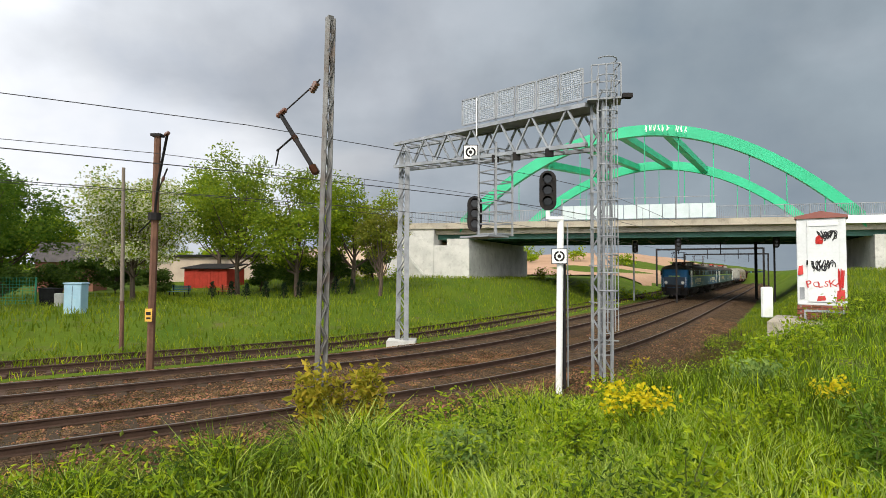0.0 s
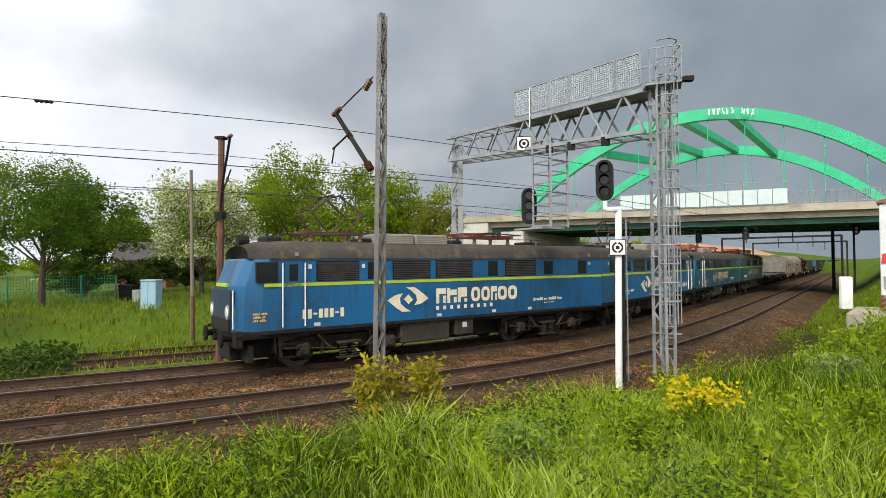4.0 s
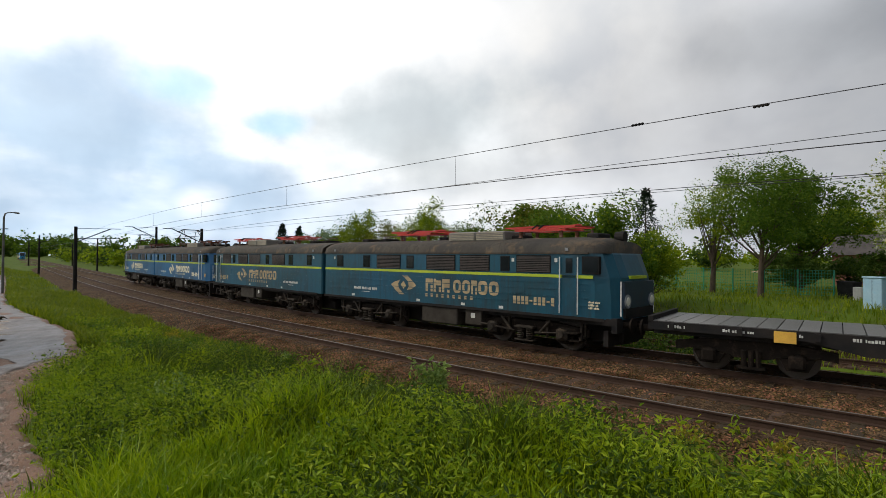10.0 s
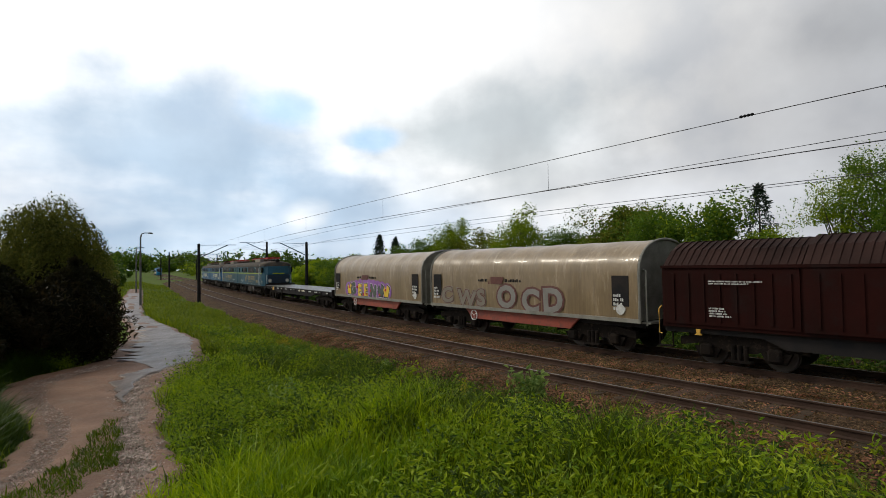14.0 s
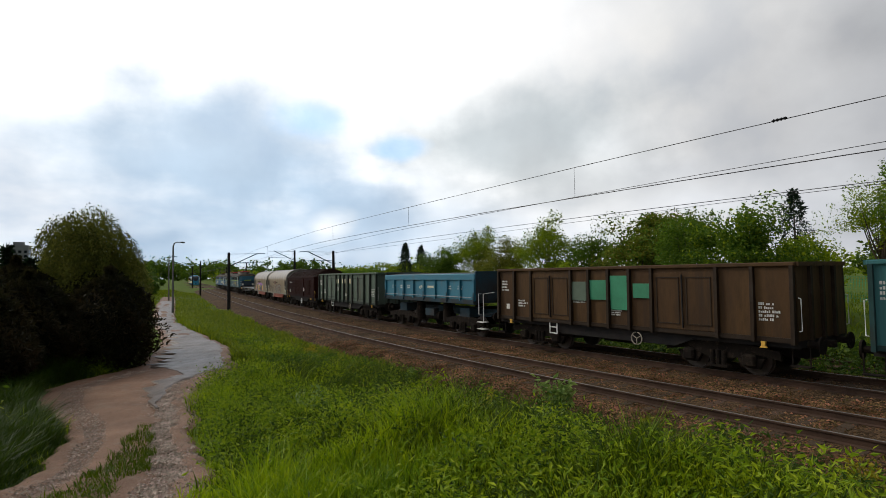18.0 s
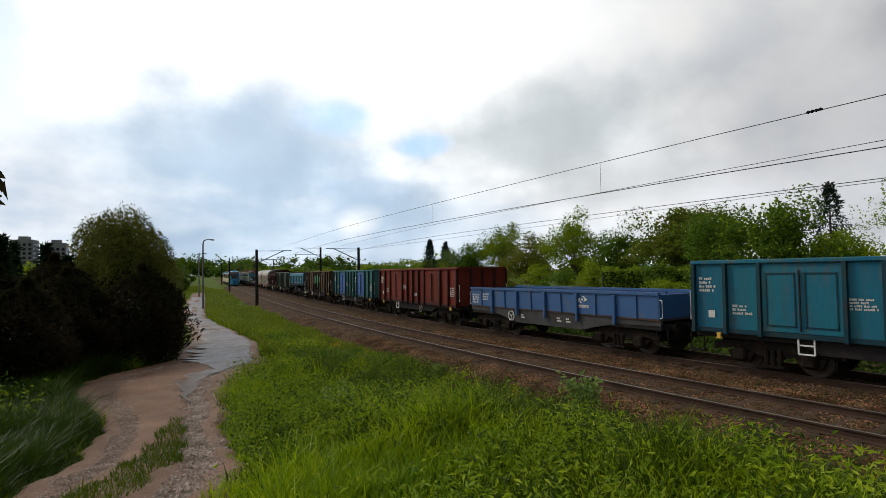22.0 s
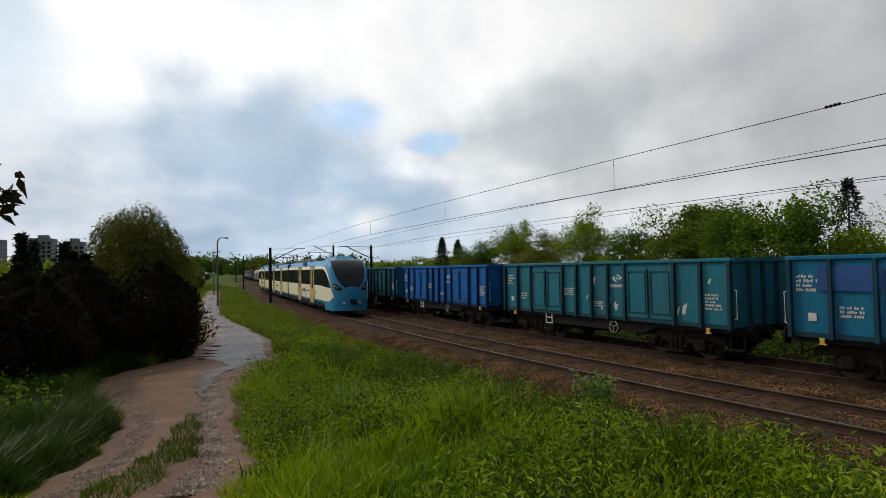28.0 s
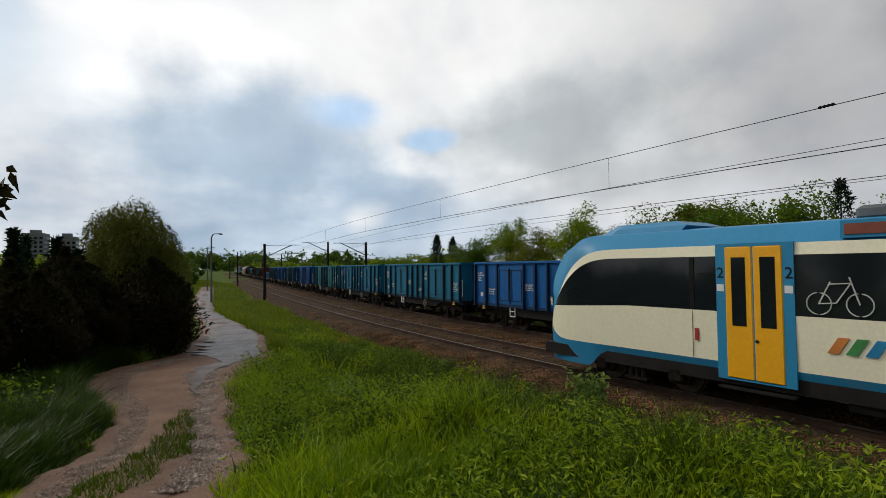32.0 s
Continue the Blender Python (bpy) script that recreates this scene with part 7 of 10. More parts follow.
def near_mast():
    root = thing("catenary_mast", "grey lattice steel catenary mast with a bracket arm", "catenary mast", (-2.2, 9.82, -0.4))
    g = lattice(Geo(), (0, 0, -0.2), (0.10, 0.05, 7.9), 0.17, 0.11, 0.085, 26, 0.035, 0.05, radians(40))
    part("mast", g, M_GREYPAINT, root, "weathered grey lattice mast, rust-stained in the web")
    part("footing", Geo().box(-0.35, 0.35, -0.35, 0.35, -0.4, 0.15, 0.05), M_CONCRETE, root)
    tip = Vector((-1.02, 0.80, 6.30))
    a = Vector((-0.14, 0.12, 5.02))
    part("bracket_arm", Geo().tube([a, tip], 0.045, 8), M_BLACK, root, "black tubular bracket arm")
    part("stay", Geo().tube([Vector((-0.08, 0.05, 6.75)), tip], 0.015, 6), M_WIRE, root)
    g = Geo()
    insulator(g, Vector((-0.15, 0.12, 6.72)), Vector((-0.3, 0.3, 6.6)), 0.07)
    insulator(g, a, a.lerp(tip, 0.12), 0.08)
    insulator(g, a.lerp(tip, 0.55), a.lerp(tip, 0.62), 0.06)
    insulator(g, tip - Vector((0.1, -0.12, 0)), tip + Vector((0.15, -0.2, 0.05)), 0.06)
    part("insulator", g, M_INSUL, root, "dark ribbed insulators")
    q = a.lerp(tip, 0.62)
    part("registration_arm", Geo().tube([q, q + Vector((-0.55, 0.75, -0.12))], 0.02, 6).tube([q + Vector((-0.5, 0.7, -0.1)), q + Vector((-0.62, 0.9, -0.4))], 0.016, 6), M_BLACK, root)


def brown_mast():
    root = thing("catenary_mast", "rusty brown steel catenary mast with black bracket", "catenary mast", (-9.13, 17.07, -0.35))
    g = Geo().tube([(0, 0, -0.2), (0.05, 0.02, 7.4)], [0.115, 0.10], 6)
    part("mast", g, M_BROWNMAST, root, "rust-brown mast")
    part("cap", Geo().box(-0.12, 0.2, -0.12, 0.16, 7.38, 7.46), M_BLACK, root)
    part("collar", Geo().tube([(0.02, 0, 4.72), (0.02, 0, 4.95)], 0.19, 8), M_BLACK, root)
    part("number_plate", Geo().box(-0.11, 0.11, -0.17, -0.155, 1.55, 1.95), M_YELLOW, root, "yellow plate with dark bars")
    part("plate_bars", Geo().box(-0.07, 0.07, -0.175, -0.17, 1.75, 1.85).box(-0.07, 0.07, -0.175, -0.17, 1.62, 1.68), M_BLACK, root)
    tip = Vector((1.05, -1.35, 7.1))
    part("bracket_arm", Geo().tube([(0.05, -0.05, 4.85), (0.35, -0.45, 5.9), tip], 0.04, 8), M_BLACK, root)
    part("side_arm", Geo().tube([(0.2, -0.25, 5.5), (0.95, -1.1, 6.15)], 0.025, 6).tube([(0.05, 0, 4.85), (-0.75, 0.5, 4.35)], 0.025, 6).tube([(0.1, 0, 4.9), (1.6, -0.6, 4.95)], 0.012, 5), M_BLACK, root)
    g = Geo()
    insulator(g, tip - Vector((0.05, 0, 0)), tip + Vector((0.12, -0.15, 0.03)), 0.06)
    insulator(g, (0.62, -0.72, 5.85), (0.72, -0.84, 5.95), 0.05)
    part("insulator", g, M_INSUL, root)


def far_mast(x, y, z0, z1, side, colour, kind_label):
    root = thing("catenary_mast", kind_label, "catenary mast", (x, y, z0), group="distant catenary masts")
    part("mast", Geo().tube([(0, 0, -0.3), (0, 0, z1 - z0)], [0.17, 0.13], 8), colour, root)
    n = NOR[np.argmin(np.abs(UU - x * LINE_D[0] - y * LINE_D[1]))] * side
    h = z1 - z0
    tip = Vector((n[0] * 2.6, n[1] * 2.6, h - 0.1))
    part("bracket_arm", Geo().tube([(0, 0, h - 1.35), tip], 0.05, 6).tube([tip, tip + Vector((n[0] * 0.75, n[1] * 0.75, 0.0))], 0.035, 6).tube([(0, 0, h - 1.0), (n[0] * 3.3, n[1] * 3.3, h - 0.95)], 0.03, 6), M_BLACK, root)
    part("stay", Geo().tube([(0, 0, h - 0.15), tip], 0.02, 5), M_WIRE, root)


def wires():
    """The contact and messenger wires of both tracks, with droppers."""
    sup_n = [-330, -270, -210, -155, -105, -52.4, 3.4, 16.5, 70, 125, 180]
    sup_t = [-330, -280, -225, -170, -120, -69, 2.0, 15.5, 70, 125, 180]
    for name, w, sup in (("overhead_line_near", 0.0, sup_n), ("overhead_line_far", APART, sup_t)):
        root = thing(name, "overhead contact and messenger wires hung along the track", "overhead line", kind="structure")
        for a, b in zip(sup, sup[1:]):
            n = max(4, int(abs(b - a) / 3))
            lowfar = lambda u: -0.45 * float(smooth(-u, 25, 60))
            con = [line_pt(a + (b - a) * i / n, w, CONTACT + lowfar(a + (b - a) * i / n)) for i in range(n + 1)]
            mes = [line_pt(a + (b - a) * i / n, w, MESSENGER + lowfar(a + (b - a) * i / n) - 0.26 * (b - a) / 55 * 4 * (i / n) * (1 - i / n)) for i in range(n + 1)]
            part("contact_wire", Geo().tube(con, 0.0105, 5), M_WIRE, root)
            part("messenger_wire", Geo().tube(mes, 0.009, 5), M_WIRE, root)
            if -60 < a < 60:
                for i in range(2, n - 1, 3):
                    part("dropper", Geo().tube([mes[i], con[i]], 0.005, 4), M_WIRE, root)
        if w == 0.0:
            for u in (-3.85, -1.45):
                p, q = line_pt(u, w, 5.84), line_pt(u + 0.28, w, 5.85)
                g = Geo()
                insulator(g, p, q, 0.035)
                part("splice", g, M_BLACK, root, "dark splice on the messenger wire")
    root = thing("feeder_line", "thin feeder wire hung from the masts", "overhead line", kind="structure")
    p = [line_pt(-200 + 12 * i, 7.3, 5.3 - 0.25 * math.sin(math.pi * ((i * 12 - 200) % 60) / 60)) for i in range(22)]
    part("feeder_wire", Geo().tube(p, 0.009, 5), M_WIRE, root)


def target_board(parent, x, y, z, s=0.26, ang=0.0):
    b = part("target_board", Geo().box(-s, s, -0.02, 0.0, -s, s), M_BLACK, parent, "square white board with a black ring", pose(x, y, z, 0, 0, ang))
    part("board_face", Geo().box(-s * 0.9, s * 0.9, -0.024, -0.018, -s * 0.9, s * 0.9), M_WHITE, b)
    ring = Geo()
    ring.hoop(0, -0.03, 0, s * 0.58, s * 0.12)
    part("ring", ring, M_BLACK, b)
    part("dot", Geo().wheel(0, 0, -0.034, -0.026, s * 0.24), M_BLACK, b)


def signal_head(parent, x, y, z, h, ang, n=3):
    """A hooded colour-light head with a rounded backing plate; z is its middle."""
    w = h * 0.21
    pts = [(w * math.cos(a), h / 2 - w + w * math.sin(a)) for a in np.linspace(0, math.pi, 9)] + [(-w * math.cos(a), -h / 2 + w - w * math.sin(a)) for a in np.linspace(0, math.pi, 9)]
    head = part("signal_head", Geo().plate(pts, -0.05, 0.12), M_BLACK, parent, "black rounded signal head with hooded lenses", pose(x, y, z, 0, 0, ang))
    for i in range(n):
        zz = (i - (n - 1) / 2) * h * 0.29
        r = h * 0.105
        part("lens", Geo().wheel(0, zz, -0.07, -0.05, r), M_DARKGLASS, head)
        hood = Geo()
        k = 10
        for j in range(k + 1):
            a = math.pi * (-0.1 + 1.2 * j / k)
            for d in (-0.05, -0.27):
                hood.v.append((r * 1.15 * math.cos(a), d, zz + r * 1.15 * math.sin(a)))
        for j in range(k):
            hood.f.append((2 * j, 2 * j + 1, 2 * j + 3, 2 * j + 2))
        part("hood", hood, M_BLACK, head)
    return head


def post_signal():
    root = thing("railway_signal", "white signal post with a black three-light head", "signal", (2.99, 14.03, 0.2))
    part("post", Geo().tube([(0, 0, -0.5), (0.06, 0.02, 4.05)], 0.085, 12), M_WHITE, root, "white tubular post")
    part("cross_arm", Geo().tube([(0.1, 0.0, 3.98), (-0.28, -0.05, 3.98)], 0.07, 8).tube([(-0.28, -0.05, 3.98), (-0.28, -0.05, 4.2)], 0.06, 8), M_WHITE, root)
    signal_head(root, -0.29, -0.08, 4.72, 1.02, -14)
    target_board(root, 0.0, -0.1, 3.02, 0.2, -14)
    part("cable_duct", Geo().tube([(0.17, 0.12, -0.4), (0.17, 0.12, 3.0)], 0.045, 8), M_BLACK, root)
    part("ladder", Geo().bar((0.12, 0.35, -0.4), (0.14, 0.3, 3.9), 0.03).bar((0.32, 0.35, -0.4), (0.3, 0.3, 3.9), 0.03), M_GALV, root)


def gantry():
    """The signal gantry across both tracks."""
    root = thing("signal_gantry", "galvanised lattice signal gantry across the tracks", "signal gantry")
    L0, R0 = Vector((-1.72, 23.04, -0.35)), Vector((4.55, 15.54, 0.0))
    ang = math.atan2(R0.y - L0.y, R0.x - L0.x)
    c, s = math.cos(ang), math.sin(ang)
    g = lattice(Geo(), L0, L0 + Vector((0.05, 0, 8.3)), 0.62, 0.42, 0.2, 16, 0.05, 0.1, ang)
    part("left_post", g, M_GALV, root, "tapering lattice post")
    part("left_footing", Geo().slab([(L0.x - 0.6, L0.y - 0.6), (L0.x + 0.6, L0.y - 0.6), (L0.x + 0.6, L0.y + 0.6), (L0.x - 0.6, L0.y + 0.6)], -0.7, -0.1), M_CONCRETE, root)
    T = R0 + Vector((0, 0, 7.75))
    g = Geo()
    for dx in (-0.19, 0.19):
        for dy in (-0.19, 0.19):
            g.bar(R0 + Vector((dx * c - dy * s, dx * s + dy * c, -0.6)), T + Vector((dx * c - dy * s, dx * s + dy * c, 0)), 0.075)
    for i in range(16):
        z = i * 0.5
        for dy in (-0.19, 0.19):
            k = 1 if i % 2 else -1
            g.bar(R0 + Vector((-0.19 * k * c - dy * s, -0.19 * k * s + dy * c, z)), R0 + Vector((0.19 * k * c - dy * s, 0.19 * k * s + dy * c, z + 0.5)), 0.04)
    part("right_tower", g, M_GALV, root, "square lattice tower")
    cage = Geo()
    o = R0 + Vector((0.02, -0.42, 0))
    for i in range(15):
        z = 1.8 + i * 0.5
        pts = [o + Vector((0.30 * math.cos(a), 0.30 * math.sin(a), z)) for a in np.linspace(-2.6, 1.2, 9)]
        cage.tube(pts, 0.02, 5)
    for a in np.linspace(-2.6, 1.2, 6):
        cage.tube([o + Vector((0.30 * math.cos(a), 0.30 * math.sin(a), 1.2)), o + Vector((0.30 * math.cos(a), 0.30 * math.sin(a), 8.6))], 0.016, 5)
    part("ladder_cage", cage, M_GALV, root, "hooped safety cage round the ladder")
    lad = Geo()
    for k in (-0.2, 0.2):
        lad.bar(o + Vector((k, 0.15, 0.3)), o + Vector((k, 0.15, 8.4)), 0.04)
    for i in range(26):
        lad.bar(o + Vector((-0.2, 0.15, 0.5 + i * 0.3)), o + Vector((0.2, 0.15, 0.5 + i * 0.3)), 0.025)
    part("ladder", lad, M_GALV, root)
    for i in range(7):
        z = 0.9 + i * 1.05
        p = R0 + Vector((0, 0, z))
        part("tower_hoop", Geo().bar(p + Vector((-0.3, -0.1, 0)), p + Vector((0.38, -0.3, 0)), 0.035).bar(p + Vector((-0.3, -0.1, 0)), p + Vector((-0.28, 0.3, 0)), 0.03), M_GALV, root)
    # beam: two chords above, two below, laced
    zL, zR = 8.15, 7.62
    A, B = L0 + Vector((-0.05 * c, -0.05 * s, 0)), R0 + Vector((-0.2 * c, -0.2 * s, 0))
    def at(f, up, side):
        p = A.lerp(B, f)
        h = 0.95 + 0.2 * f
        p.z = zL + (zR - zL) * f - (0 if up else h)
        return p + Vector((-s * side * 0.42, c * side * 0.42, 0))

    for up in (0, 1):
        for side in (-1, 1):
            part("beam_chord", Geo().bar(at(0, up, side), at(1, up, side), 0.12), M_GALV, root, "long galvanised beam chord")
    n = 14
    for i in range(n):
        for side in (-1, 1):
            k = i % 2
            part("lacing_bar", Geo().bar(at(i / n, k, side), at((i + 1) / n, 1 - k, side), 0.06), M_GALV, root)
        for up in (0, 1):
            part("lacing_bar", Geo().bar(at(i / n, up, -1), at(i / n, up, 1), 0.05), M_GALV, root)
    # walkway screens above the right half
    M_MESH = mat("mesh_panel", (0.36, 0.38, 0.40), 0.6, 0.3, (0.30, 0.32, 0.34), 3, 60, 0.2)
    for i in range(6):
        f0, f1 = 0.445 + 0.092 * i, 0.445 + 0.092 * (i + 1) - 0.010
        p, q = at(f0, 1, -1) + Vector((0, 0, 0.08)), at(f1, 1, -1) + Vector((0, 0, 0.08))
        fr = part("screen_frame", Geo().bar(p + Vector((0, 0, 0.1)), p + Vector((0, 0, 1.0)), 0.05).bar(p + Vector((0, 0, 1.0)), q + Vector((0, 0, 1.0)), 0.05).bar(q + Vector((0, 0, 0.1)), q + Vector((0, 0, 1.0)), 0.05).bar(p + Vector((0, 0, 0.1)), q + Vector((0, 0, 0.1)), 0.05), M_GALV, root, "screen frame along the walkway")
        m = Geo()
        for j in range(14):
            z = 0.14 + j * 0.062
            m.bar(p + Vector((0, 0, z)), q + Vector((0, 0, z)), 0.02)
        for j in range(1, 10):
            a, b = p.lerp(q, j / 10), p.lerp(q, j / 10)
            m.bar(a + Vector((0, 0, 0.1)), b + Vector((0, 0, 1.0)), 0.018)
        tagged(part("mesh", m, M_MESH, fr), kind="stuff")
        p, q = at(f0, 1, 1), at(f1, 1, 1)
        part("back_rail", Geo().bar(p + Vector((0, 0, 0.95)), q + Vector((0, 0, 0.95)), 0.04).bar(p + Vector((0, 0, 0.5)), q + Vector((0, 0, 0.5)), 0.03).bar(p, p + Vector((0, 0, 0.95)), 0.04), M_GALV, root)
    p, q = at(0.38, 1, 0), at(1.0, 1, 0)
    part("walkway", Geo().bar(p, q, 0.8, 0.05), M_GALV, root)
    # hanging basket with the far signal
    for f, wid in ((0.585, 0.0),):
        p = at(f, 0, -1)
        basket = part("basket_floor", Geo().bar(p + Vector((-c * 0.42 - s * 0.35, -s * 0.42 + c * 0.35, -2.72)), p + Vector((c * 0.42 - s * 0.35, s * 0.42 + c * 0.35, -2.72)), 0.8, 0.03), M_GALV, root, "hanging signal basket with rungs")
        for a in (-0.42, 0.42):
            for d in (-0.05, 0.75):
                b = p + Vector((c * a - s * d, s * a + c * d, 0))
                part("upright", Geo().bar(b + Vector((0, 0, 0.4)), b + Vector((0, 0, -2.75)), 0.07), M_GALV, basket)
        for i in range(9):
            z = 0.2 - i * 0.36
            for d in (-0.05, 0.75):
                part("rung", Geo().bar(p + Vector((-c * 0.42 - s * d, -s * 0.42 + c * d, z)), p + Vector((c * 0.42 - s * d, s * 0.42 + c * d, z)), 0.04), M_GALV, basket)
            for a in (-0.42, 0.42):
                part("rung", Geo().bar(p + Vector((c * a + s * 0.05, s * a - c * 0.05, z)), p + Vector((c * a - s * 0.75, s * a + c * 0.75, z)), 0.035), M_GALV, basket)
        part("basket_floor", Geo().bar(p + Vector((-c * 0.9, -s * 0.9, -2.78)), p + Vector((c * 0.5, s * 0.5, -2.78)), 1.0, 0.06), M_GALV, root)
        hp = p + Vector((-c * 0.75 + 0.05, -s * 0.75 - 0.1, -1.95))
        signal_head(root, hp.x, hp.y, hp.z, 1.25, -3)
        part("head_support", Geo().bar(hp + Vector((0.1, 0.14, -0.9)), hp + Vector((0.1, 0.14, 0.6)), 0.06), M_GALV, root)
        target_board(root, p.x - c * 0.9, p.y - s * 0.9 - 0.1, p.z + 0.25, 0.26, -3)
        part("white_plate", Geo().bar((p.x - c * 0.6, p.y - s * 0.6 - 0.1, p.z + 0.75), (p.x - c * 0.6, p.y - s * 0.6 - 0.1, p.z + 2.1), 0.13, 0.03), M_WHITE, root, "tall narrow white plate")
    for f in (0.62, 0.72, 0.86):
        p = at(f, 0, -1)
        part("cable_clamp", Geo().box(p.x - 0.12, p.x + 0.12, p.y - 0.06, p.y + 0.06, p.z - 0.25, p.z), M_BLACK, root)
    top = R0 + Vector((0, 0, 7.7))
    part("tower_platform", Geo().bar(top + Vector((-0.4, 0.0, 0)), top + Vector((0.5, -0.25, 0)), 0.7, 0.05), M_GALV, root)
    g = Geo()
    for dx, dy in ((-0.35, -0.3), (0.05, -0.4), (0.42, -0.5), (0.42, 0.1)):
        g.bar(top + Vector((dx, dy, 0)), top + Vector((dx, dy, 1.0)), 0.035)
    for z in (0.5, 1.0):
        g.bar(top + Vector((-0.35, -0.3, z)), top + Vector((0.42, -0.5, z)), 0.03).bar(top + Vector((0.42, -0.5, z)), top + Vector((0.42, 0.1, z)), 0.03)
    part("platform_rail", g, M_GALV, root)
    part("floodlight", Geo().box(top.x + 0.45, top.x + 0.72, top.y - 0.6, top.y - 0.4, top.z + 0.0, top.z + 0.12), M_BLACK, root)
    return root


def small_signal(x, y, z, h, label, white_head=False):
    root = thing("railway_signal", label, "signal", (x, y, z), group="signals beyond the bridge")
    part("post", Geo().tube([(0, 0, -0.3), (0, 0, h - 0.6)], 0.09, 8), M_GALV if white_head else M_BLACK, root)
    head = signal_head(root, 0.1, -0.2, h - 0.5, 1.3, -20)
    if white_head:
        part("white_back", Geo().box(-0.3, 0.3, 0.05, 0.1, -0.7, 0.7, 0.02), M_WHITE, head)


def far_portals():
    """Catenary portals beyond the bridge."""
    for i, u in enumerate((64, 92, 122)):
        root = thing("catenary_portal", "dark steel catenary portal across the tracks", "catenary portal", group="distant catenary portals")
        a, b = line_pt(u, -2.8, -0.3), line_pt(u, 13.5, -0.3)
        for p in (a, b):
            part("leg", Geo().tube([p, p + Vector((0, 0, 7.0))], 0.16, 8), M_BLACK, root)
        part("crossbeam", Geo().bar(a + Vector((0, 0, 6.9)), b + Vector((0, 0, 6.9)), 0.16, 0.3), M_BLACK, root)
        for f in (0.22, 0.5):
            p = a.lerp(b, f)
            part("drop_arm", Geo().bar(p + Vector((0, 0, 6.9)), p + Vector((0, 0, 5.2)), 0.08), M_BLACK, root)


near_mast()
brown_mast()
far_mast(-53.81, -16.16, -0.2, 5.25, 1, M_BLACK, "dark far catenary mast beside the near track")
far_mast(-73.6, -13.6, -0.3, 6.3, -1, M_BLACK, "dark far catenary mast beyond the tracks")
far_mast(-56.2, -6.5, -0.3, 5.4, -1, M_BLACK, "dark far catenary mast beyond the tracks")
for fu, fs in ((-105, 1), (-155, 1), (-120, -1), (-170, -1)):
    fp = rail_xy(fu, -2.6 if fs > 0 else 7.2)
    far_mast(fp[0], fp[1], -0.3, 6.0, fs, M_BLACK, "small dark catenary mast far along the line")
wires()
post_signal()
gantry()
small_signal(20.34, 57.85, 0.0, 5.9, "slim signal with a pale head beyond the bridge", True)
small_signal(22.2, 51.6, 0.0, 5.9, "dark signal beyond the bridge")
small_signal(32.24, 52.76, 0.0, 6.3, "tall white signal beside the near track")
far_portals()


